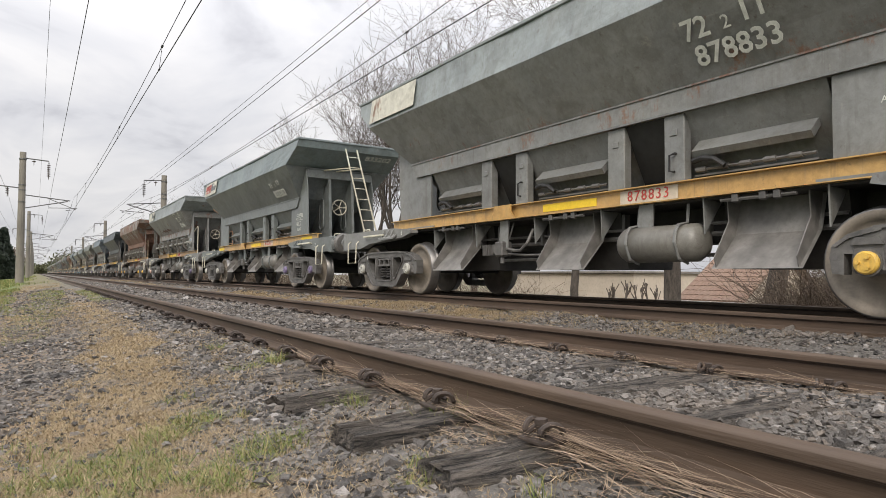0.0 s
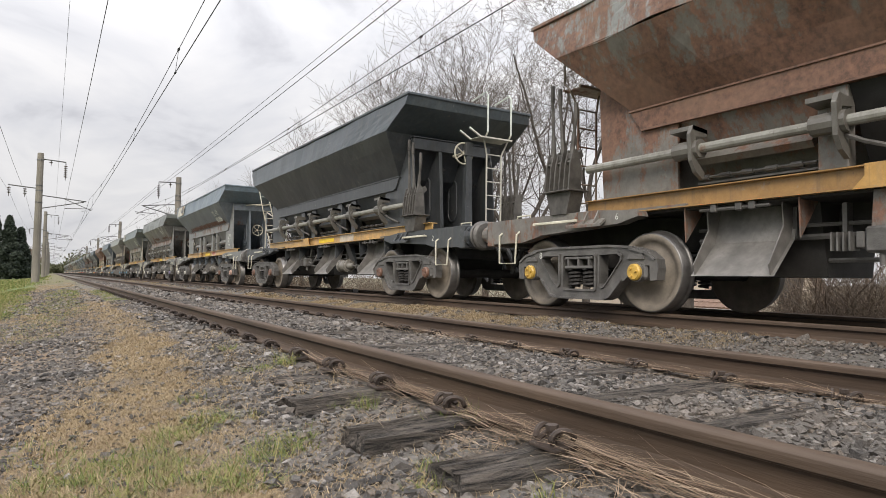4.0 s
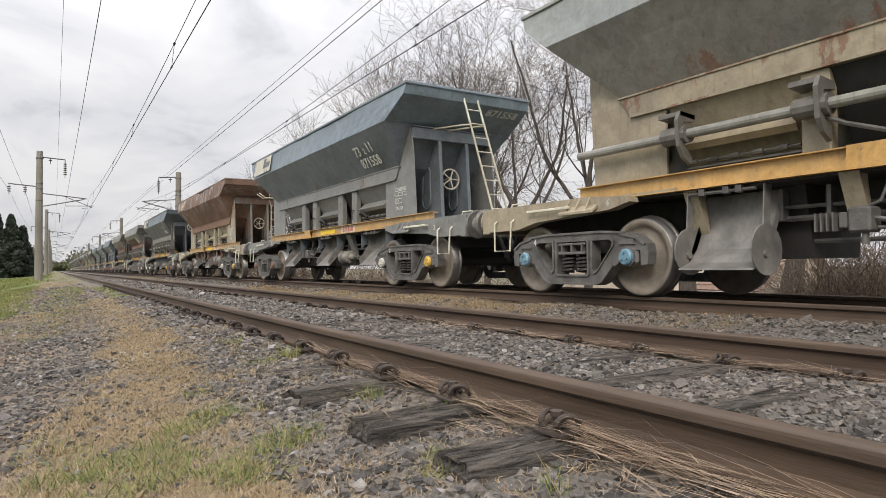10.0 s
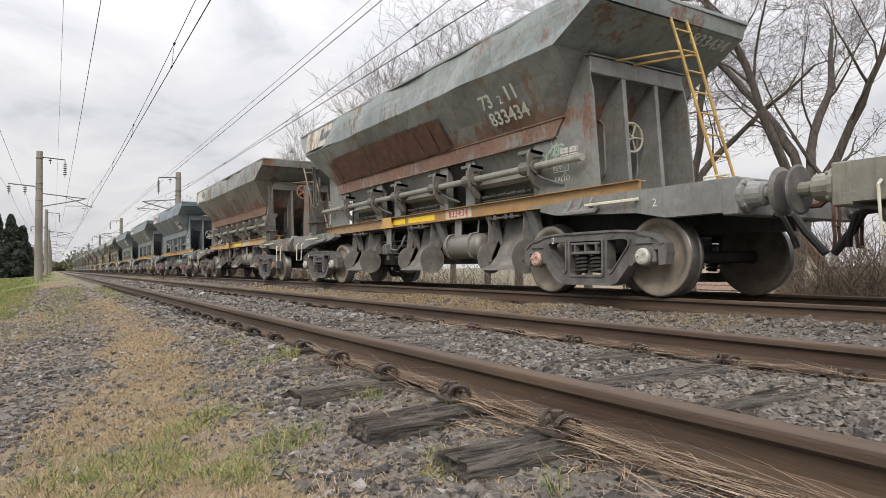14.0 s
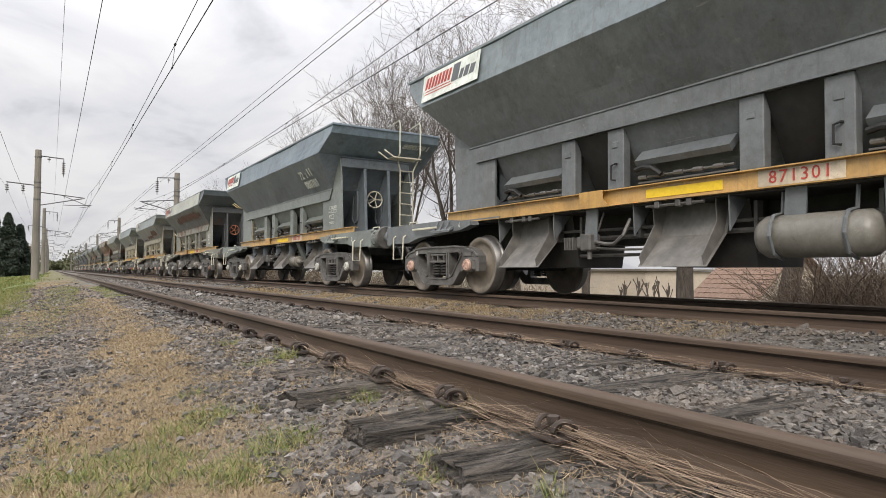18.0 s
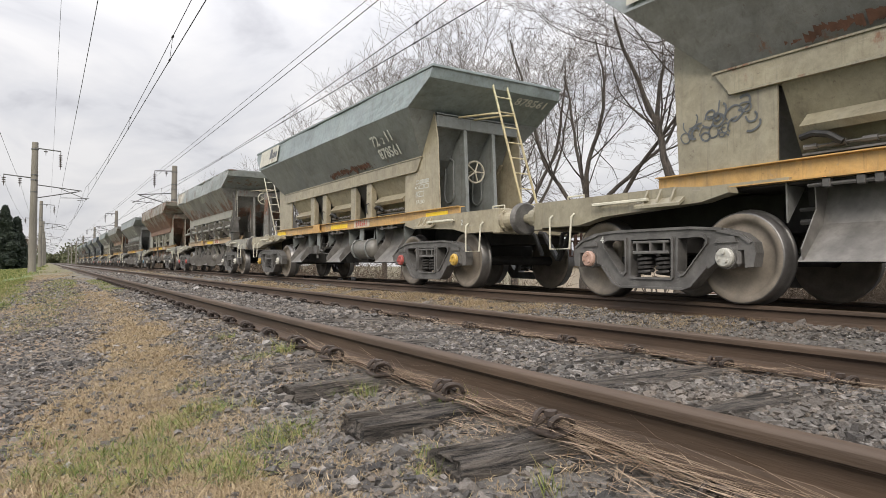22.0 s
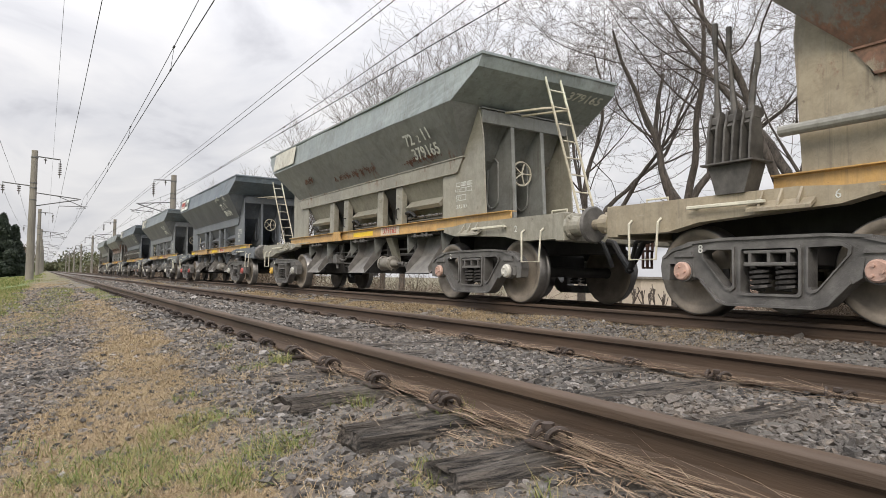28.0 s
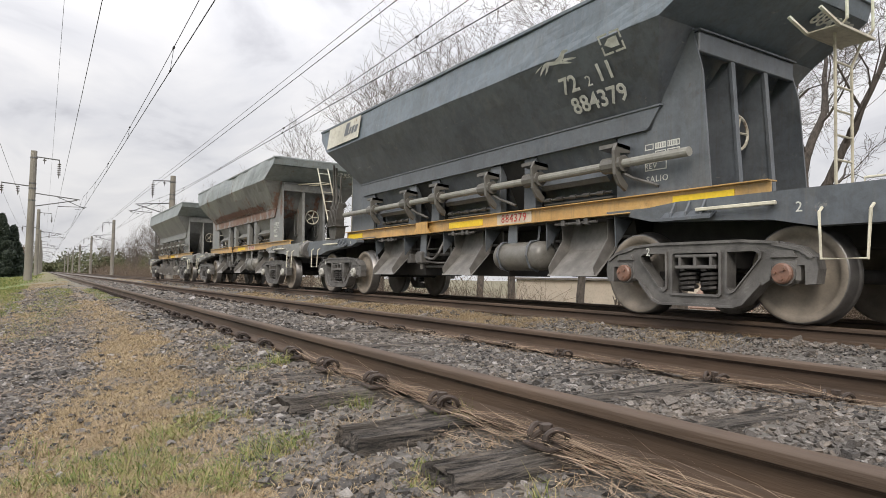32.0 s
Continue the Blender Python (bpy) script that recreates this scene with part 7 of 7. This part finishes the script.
def grow(segs, rnd, p, d, length, r, level, plan):
    """A limb that wanders upward and throws off the next order of limbs."""
    kids, up, wob, tip = plan[level]
    n = max(3, int(length / 0.45)) if level < 2 else 6 if level < 4 else 3
    step = length / n
    spots = sorted(rnd.uniform(0.18, 1.0) for _ in range(kids))
    for i in range(n):
        r1 = r * (1 - (1 - tip) * (i + 1) / n)
        d = (d + Vector((rnd.gauss(0, wob), rnd.gauss(0, wob), rnd.gauss(0, wob) + up))).normalized()
        q = p + d * step
        segs[level].append((p[:], q[:], r * (1 - (1 - tip) * i / n), r1))
        while spots and spots[0] <= (i + 1) / n:
            spots.pop(0)
            if level + 1 < len(plan):
                side = Vector((rnd.gauss(0, 1), rnd.gauss(0, 1), rnd.gauss(0, 0.5))).normalized()
                nd = (d * rnd.uniform(0.6, 1.1) + side * rnd.uniform(0.6, 1.1)).normalized()
                rr = max(0.003, r1 * (rnd.uniform(0.24, 0.46) if level < 3 else rnd.uniform(0.30, 0.52)))
                grow(segs, rnd, q, nd, length * (rnd.uniform(0.32, 0.60) if level == 1 else rnd.uniform(0.38, 0.66)), rr, level + 1, plan)
        p = q


def bare_tree(seed, height, trunk, r, limbs, plan, spread):
    rnd = random.Random(seed)
    segs = [[] for _ in range(6)]
    p, d = Vector((0, 0, -0.3)), Vector((rnd.gauss(0, 0.04), rnd.gauss(0, 0.04), 1)).normalized()
    n = max(3, int(trunk / 0.5))
    for i in range(n):
        q = p + d * ((trunk + 0.3) / n)
        k0, k1 = 1 - 0.3 * i / n, 1 - 0.3 * (i + 1) / n
        segs[0].append((p[:], q[:], r * k0 * (1.35 if i == 0 else 1), r * k1))
        p = q
        d = (d + Vector((rnd.gauss(0, 0.06), rnd.gauss(0, 0.06), 0.05))).normalized()
    for k in range(limbs):
        a = k * math.tau / limbs + rnd.uniform(-0.5, 0.5)
        e = rnd.uniform(0.6, 1.3) * spread
        nd = Vector((math.cos(a) * e, math.sin(a) * e, 1)).normalized()
        grow(segs, rnd, p - d * rnd.uniform(0, 0.35 * trunk if k > 1 else 0.1), nd, (height - trunk) * rnd.uniform(0.65, 0.95), r * rnd.uniform(0.42, 0.60), 1, plan)
    if seed == 1:
        grow(segs, rnd, p - d * 0.5, Vector((-0.25, 1.0, 0.28)).normalized(), 3.6, 0.085, 2, plan)
    return segs


PLAN_NEAR = {0: None, 1: (8, 0.06, 0.12, 0.30), 2: (6, 0.10, 0.16, 0.22), 3: (5, 0.05, 0.18, 0.4), 4: (3, 0.02, 0.20, 0.5), 5: (0, 0.02, 0.22, 0.6)}
PLAN_THIN = {0: None, 1: (8, 0.08, 0.10, 0.30), 2: (6, 0.08, 0.13, 0.3), 3: (4, 0.08, 0.15, 0.5), 4: (2, 0.03, 0.2, 0.5), 5: (0, 0.02, 0.2, 0.6)}
PLAN_FAR = {0: None, 1: (9, 0.09, 0.07, 0.30), 2: (7, 0.14, 0.08, 0.35), 3: (5, 0.13, 0.09, 0.5), 4: (0, 0.08, 0.12, 0.5)}


def tree_thing(seed, height, trunk, r, limbs, plan, spread, fat, label):
    segs = bare_tree(seed, height, trunk, r, limbs, plan, spread)
    t = tagged(empty("bare_tree"), label, "tree", "bare trees behind the line")
    part("trunk", seg_mesh("trunk", segs[0], 9, BARK), None, t)
    part("bough", seg_mesh("bough", segs[1] + segs[2], 6, BARK), None, t)
    fine = [(a, b, max(r0, fat), max(r1, fat * 0.8)) for lv in segs[3:] for a, b, r0, r1 in lv]
    part("crown", seg_mesh("crown", fine, 3, TWIG), None, t, "bare winter twigs")
    return t


def build_trees():
    spots = [(15.0, 11.6, 1, 11.5, 3.9, 0.27, 4, 0.50), (15.3, 9.1, 2, 12.0, 4.0, 0.27, 4, 0.45), (15.0, 18.9, 3, 11.6, 3.6, 0.17, 5, 0.62), (15.2, 15.6, 4, 11.8, 3.4, 0.16, 5, 0.66),
             (16.0, 4.6, 5, 12.0, 4.5, 0.30, 4, 0.5)]
    for x, y, seed, h, tr, r, limbs, spread in spots:
        t = tree_thing(seed, h, tr, r, limbs, PLAN_THIN if seed in (3, 4) else PLAN_NEAR, spread, 0.0048, "tall bare winter tree with many upright shoots")
        t.matrix_basis = pose(x, y, ground_z(x))
    protos = []
    for k in range(4):
        t = tree_thing(20 + k, 9.6, 3.0, 0.16, 5, PLAN_FAR, 0.42, 0.0072, "slender bare winter tree in a row behind the line")
        protos.append(t)
    rnd = random.Random(77)
    first = True
    ys = [24.5, 27.5, 30.5, 33.5, 41, 47, 53, 60, 67, 75, 84, 93, 103, 114, 126, 140, 155, 172, 190, 212, 236, 262]
    for i, y in enumerate(ys):
        x = 15.5 + rnd.uniform(-1.2, 2.5) + (1.5 if y > 70 else 0)
        k = 1.24 + rnd.uniform(-0.05, 0.05)
        m = pose(x, y, ground_z(x), 0, 0, rnd.uniform(0, 360)) @ Matrix.Diagonal((k, k, k, 1))
        if i < 4:
            protos[i].matrix_basis = m
        else:
            k = rnd.uniform(0.74, 0.88)
            copy_thing(protos[i % 4], pose(x, y, ground_z(x), 0, 0, rnd.uniform(0, 360)) @ Matrix.Diagonal((k, k, k, 1)))


build_trees()


def leaf_cloud(name, blobs, count, size, material, seed):
    """Small leaves strewn through rounded clumps (x, y, z, rx, ry, rz)."""
    rs = np.random.RandomState(seed)
    vol = np.array([b[3] * b[4] * b[5] for b in blobs]) ** 0.67
    pick = rs.choice(len(blobs), count, p=vol / vol.sum())
    B = np.array(blobs)[pick]
    v = rs.normal(size=(count, 3))
    v /= np.linalg.norm(v, axis=1)[:, None]
    P = B[:, :3] + v * B[:, 3:] * (rs.uniform(0.35, 1.0, (count, 1)) ** 0.4) * (1 + 0.12 * rs.normal(size=(count, 1)))
    a, b = rs.normal(size=(count, 3)), rs.normal(size=(count, 3))
    a /= np.linalg.norm(a, axis=1)[:, None]
    b = np.cross(a, b)
    b /= np.linalg.norm(b, axis=1)[:, None]
    s = size * rs.uniform(0.5, 1.4, (count, 1))
    V = np.stack([P - a * s, P + b * s * 0.6, P + a * s, P - b * s * 0.6], 1).reshape(-1, 3)
    F = np.arange(count * 4).reshape(-1, 4)
    return raw_mesh(name, V, F, material)


def conifer(x, y, h, r, seed):
    rnd = random.Random(seed)
    t = tagged(empty("conifer_tree"), "dense dark evergreen conifer", "tree")
    z0 = ground_z(x)
    t.location = (x, y, z0)
    bm = bmesh.new()
    tube(bm, [(0, 0, -0.3), (0, 0, h * 0.5), (0, 0, h * 0.95)], 0.2, 8, [0.28, 0.15, 0.03])
    part("trunk", bm, BARK, t)
    blobs = []
    for k in range(110):
        u = rnd.random() ** 0.9
        rr = r * (1 - u) * 0.75 + 0.15
        a = rnd.uniform(0, math.tau)
        d = rr * math.sqrt(rnd.random())
        blobs.append((d * math.cos(a), d * math.sin(a), 0.3 + u * (h - 0.5), 0.55 + 0.5 * (1 - u), 0.55 + 0.5 * (1 - u), 0.8))
    part("crown", leaf_cloud("crown", blobs, 22000, 0.30, CONIFER, seed), None, t)


for x, y, h, r, seed in ((-6.6, 185, 12.0, 4.0, 1), (-8.8, 182, 14.5, 5.0, 2), (-12.0, 188, 16.0, 5.5, 3), (-16, 184, 18, 5.5, 4)):
    conifer(x, y, h, r, seed)


def round_tree(x, y, h, r, seed, material, label):
    rnd = random.Random(seed)
    t = tagged(empty("broad_tree"), label, "tree")
    t.location = (x, y, ground_z(x))
    bm = bmesh.new()
    tube(bm, [(0, 0, -0.3), (0.1, 0, h * 0.35), (0.2, 0.1, h * 0.7)], 0.2, 7, [0.3, 0.2, 0.08])
    part("trunk", bm, BARK, t)
    blobs = [(rnd.gauss(0, r * 0.45), rnd.gauss(0, r * 0.45), h * 0.62 + rnd.gauss(0, h * 0.15), r * 0.4, r * 0.4, r * 0.33) for _ in range(26)]
    part("crown", leaf_cloud("crown", blobs, 3500, 0.22, material, seed), None, t)


round_tree(13.5, 185, 5.5, 3.2, 5, LEAF, "olive-green broad tree beside the line")
round_tree(-6.0, 250, 9.0, 4.5, 6, BRUSH, "brownish winter tree beyond the field")
round_tree(-9.5, 260, 9.0, 5.0, 7, BRUSH, "brownish winter tree beyond the field")


def far_woods():
    rnd = random.Random(9)
    blobs = []
    for k in range(260):
        x, y = rnd.uniform(-110, 150), rnd.uniform(430, 640)
        if -7 < x - (y - 430) * 0.01 < 10:
            continue
        h = rnd.uniform(8, 15) * (1.2 if 10 < x < 70 else 0.9)
        blobs.append((x, y, h * 0.5 - 1.5, rnd.uniform(4, 8), rnd.uniform(4, 8), h * 0.5))
    ob = new("far_woods", leaf_cloud("far_woods", blobs, 26000, 0.9, LEAF, 10))
    tagged(ob, "distant grey-green wood along the horizon", "woodland", kind="stuff")
    rs = random.Random(10)
    blobs = [(rs.uniform(-8, 8) + 1.5, 640 + rs.uniform(0, 60), rs.uniform(1, 5), 5, 5, 4) for _ in range(20)]
    ob = new("far_woods", leaf_cloud("far_woods", blobs, 3000, 0.9, LEAF, 12))
    tagged(ob, "distant trees closing the view down the line", "woodland", kind="stuff")


far_woods()


def scrub(name, spots, label, seed, thick, material=BRUSH):
    """Tangled bare stems over spots (x, y, radius, height, stems)."""
    rnd = random.Random(seed)
    segs = []
    for x, y, r, h, n in spots:
        z0 = ground_z(x)
        for _ in range(n):
            a, q = rnd.uniform(0, math.tau), r * math.sqrt(rnd.random())
            p = Vector((x + q * math.cos(a), y + q * math.sin(a), z0))
            d = Vector((rnd.gauss(0, 0.45), rnd.gauss(0, 0.45), 1)).normalized()
            L = h * rnd.uniform(0.5, 1.15) / 5
            w = thick * rnd.uniform(0.6, 1.3)
            for k in range(5):
                d = (d + Vector((rnd.gauss(0, 0.28), rnd.gauss(0, 0.28), rnd.gauss(-0.02, 0.2)))).normalized()
                e = p + d * L
                segs.append((p[:], e[:], w, w * 0.8))
                if k > 0:
                    s = (d + Vector((rnd.gauss(0, 0.8), rnd.gauss(0, 0.8), rnd.gauss(0, 0.6)))).normalized()
                    segs.append((e[:], (e + s * L * 0.9)[:], w * 0.7, w * 0.4))
                p, w = e, w * 0.85
    ob = new(name, seg_mesh(name, segs, 3, material))
    return tagged(ob, label, "shrub", kind="stuff")


rnd_ = random.Random(15)
scrub("near_scrub", [(x_, rnd_.uniform(1.5, 6.3 + (x_ - 12) * 0.65), 0.8, rnd_.uniform(1.5, 2.6), 150) for x_ in [11.8 + 0.08 * k for k in range(30)]], "tangled leafless shrubs behind the line", 16, 0.010)
scrub("dry_hedge", [(rnd_.uniform(13, 15), 17 + 0.45 * k, 0.7, rnd_.uniform(1.6, 2.4), 46) for k in range(36)], "brown leafless hedge along the fence line", 17, 0.011)
scrub("far_scrub", [(rnd_.uniform(11.0, 15.5), 34 + 1.5 * k + rnd_.uniform(-1, 1), 1.6, rnd_.uniform(2.6, 4.2), 42) for k in range(120)], "red-brown winter thicket beside the line", 18, 0.022)


def pollard(x, y, seed):
    """A cut-back stump with a few knobbed arms."""
    rnd = random.Random(seed)
    t = tagged(empty("pollard_stump", pose(x, y, ground_z(x)) @ Matrix.Diagonal((0.85, 0.85, 1.75, 1))), "low pollarded stump with knobbed bare arms", "tree", "pollarded stumps in the yard")
    bm = bmesh.new()
    tube(bm, [(0, 0, -0.2), (0.03, 0, 0.3), (0, 0.02, 0.62)], 0.1, 8, [0.13, 0.10, 0.09])
    part("trunk", bm, BARK, t)
    for k in range(5):
        bm = bmesh.new()
        a = k * math.tau / 5 + rnd.uniform(-0.4, 0.4)
        r = rnd.uniform(0.30, 0.58)
        c, s_ = math.cos(a) * r, math.sin(a) * r
        h = rnd.uniform(1.0, 1.24)
        tube(bm, [(0, 0, 0.56), (c * 0.55, s_ * 0.55, 0.72), (c * 0.8, s_ * 0.95, 0.84), (c * 1.05, s_, h - 0.12), (c, s_ * 1.1, h)], 0.05, 7, [0.06, 0.042, 0.036, 0.032, 0.05])
        for q in range(3):
            d = rnd.uniform(-0.2, 0.2), rnd.uniform(-0.2, 0.2)
            tube(bm, [(c * 0.95, s_, h - 0.12 - 0.08 * q), (c + d[0] * 0.6, s_ + d[1] * 0.6, h - 0.08 * q), (c + d[0], s_ + d[1], h + 0.08 - 0.06 * q)], 0.01, 5, [0.022, 0.014, 0.02])
        part("arm", bm, TWIG, t)


for x_, y_, s_ in ((18.05, 16.45, 1), (18.1, 15.05, 3)):
    pollard(x_, y_, s_)


# ---- the house and yard wall behind the trees ----
def house():
    h = tagged(empty("house"), "low cream house with an orange-brown clay tile roof", "house")
    x0, x1, y0, y1, eave, ridge = 24.2, 31.0, 15.3, 18.6, -0.70, 1.55
    bm = bmesh.new()
    box(bm, (x0 + 0.4, y0 + 0.35, -3.0), (x1 - 0.4, y1 - 0.35, eave - 0.02))
    for y in (y0 + 0.35, y1 - 0.60):
        prism(bm, [(x0 + 0.4, eave - 0.02), (x1 - 0.4, eave - 0.02), ((x0 + x1) / 2, ridge - 0.18)], y, y + 0.25, "y")
    part("wall", bm, RENDERW, h)
    xm = (x0 + x1) / 2
    sl = math.atan2(ridge - eave, xm - x0)
    for s in (-1, 1):
        bm = bmesh.new()
        xa = x0 if s < 0 else x1
        prism(bm, [(xa, eave - 0.06), (xm, ridge - 0.06), (xm, ridge), (xa, eave)], y0, y1, "y")
        roof = part("roof", bm, TILE, h)
        if s < 0:
            # one mesh of a rounded tile, set out in courses
            bm = bmesh.new()
            n = 5
            for a, b in zip(range(n), range(1, n + 1)):
                ya, yb = -0.155 + 0.31 * a / n, -0.155 + 0.31 * b / n
                za, zb = 0.018 * math.sin(math.pi * a / n), 0.018 * math.sin(math.pi * b / n)
                va = [bm.verts.new(q) for q in ((0, ya, za), (0, yb, zb), (0.42, yb, zb - 0.025), (0.42, ya, za - 0.025))]
                bm.faces.new(va[::-1])
                vb = [bm.verts.new(q) for q in ((0, ya, za - 0.05), (0, yb, zb - 0.05), (0, yb, zb), (0, ya, za))]
                bm.faces.new(vb)
            tile = mesh_of("roof_tile", bm, TILE)
            run_, cols = math.hypot(xm - x0, ridge - eave), int((y1 - y0) / 0.32)
            for c in range(int(run_ / 0.36)):
                for k in range(cols):
                    q = part("roof_tile", tile, None, roof)
                    d = run_ - 0.2 - c * 0.36
                    q.matrix_basis = Matrix.Translation((x0 + (run_ - d - 0.2) * math.cos(sl), y0 + 0.2 + k * 0.32, eave + (run_ - d - 0.2) * math.sin(sl) + 0.05)) @ Matrix.Rotation(-sl, 4, "Y")
    bm = bmesh.new()
    box(bm, (x0 - 0.06, y0, eave - 0.20), (x0 + 0.0, y1, eave - 0.01))
    part("fascia", bm, WHITE, h)
    for y in (16.4, 17.8):
        w = part("window", mesh_window(), None, h)
        w.location = (x0 + 0.39, y, -1.6)


def mesh_window():
    if "win" not in MESH:
        bm = bmesh.new()
        box(bm, (-0.05, -0.6, -0.5), (0.0, 0.6, 0.5))
        MESH["win"] = mesh_of("window", bm, GLASS)
    return MESH["win"]


house()


def yard_buildings():
    b = tagged(empty("outbuilding"), "plain cream-rendered outbuilding with a flat roof", "building")
    bm = bmesh.new()
    box(bm, (29.5, 25.5, -3.0), (36, 37.0, 0.50), 0.03)
    part("wall", bm, RENDERW, b)
    bm = bmesh.new()
    box(bm, (29.3, 25.3, 0.51), (36.2, 37.2, 0.63))
    part("roof", bm, CONCRETE, b)
    g = tagged(empty("yard_wall"), "low cream yard wall behind the shrubs", "wall")
    bm = bmesh.new()
    box(bm, (22.0, -14, -3.0), (22.25, 15.2, -1.1))
    box(bm, (21.9, -14, -1.1), (22.35, 15.2, -1.02))
    part("panel", bm, RENDERW, g)


yard_buildings()


# ---- the train rolls past at a steady pace; its wheels turn with it ----
# slack in the couplings lets the train run a little ahead of its mean pace or behind it
DRIFT = (0.0, -0.1, -0.19, -0.31, -0.17, 0.01, 0.11, 0.33, 0.51, 0.46, 0.35, 0.3, 0.28, 0.35, 0.24, 0.02, -0.2, -0.35, -0.39, -0.32, -0.21, -0.06, -0.03, -0.05, -0.05, -0.28, -0.51,
         -0.72, -0.88, -0.82, -0.73, -0.47, -0.18)
# where each wagon rides within the slack of its couplings
SLACK = (-0.02, -0.14, -0.21, 0.16, 0.0, 0.07, -0.02, 0.09, 0.17, -0.15, -0.14, 0.09, 0.17, 0.0, 0.14, -0.06, -0.11, 0.02, 0.02, 0.02, 0.03, -0.07, 0.0, -0.12, -0.18, 0.07, 0.1, 0.09, 0.0, 0.0)
START_Y = 20.17


def run(t):
    """Metres rolled since the start."""
    d = sum(float(np.interp(t + 0.2 * k, range(33), DRIFT)) for k in (-1, 0, 1)) / 3
    return SPEED * t - d


def motions():
    for i, w in enumerate(TRAIN):
        walk(w, [(t, pose(TRACK_X, START_Y + (i - 1) * PITCH + SLACK[i] - run(t), 0.03)) for t in [0.5 * k for k in range(65)]])
    # every wheelset turns alike: the first wagon's four are keyed, the others share their turning
    first = {}
    for i, e, c, ws in WHEELSETS:
        if i == 0:
            y = ws.location.y
            walk(ws, [(k / FPS, pose(0, y, 0.455, math.degrees(run(k / FPS) / 0.455) % 360)) for k in range(32 * FPS + 1)])
            first[e, c] = ws.animation_data
        else:
            ws.rotation_mode = "QUATERNION"
            keys = ws.animation_data_create()
            keys.action = first[e, c].action
            keys.action_slot = first[e, c].action_slot


motions()
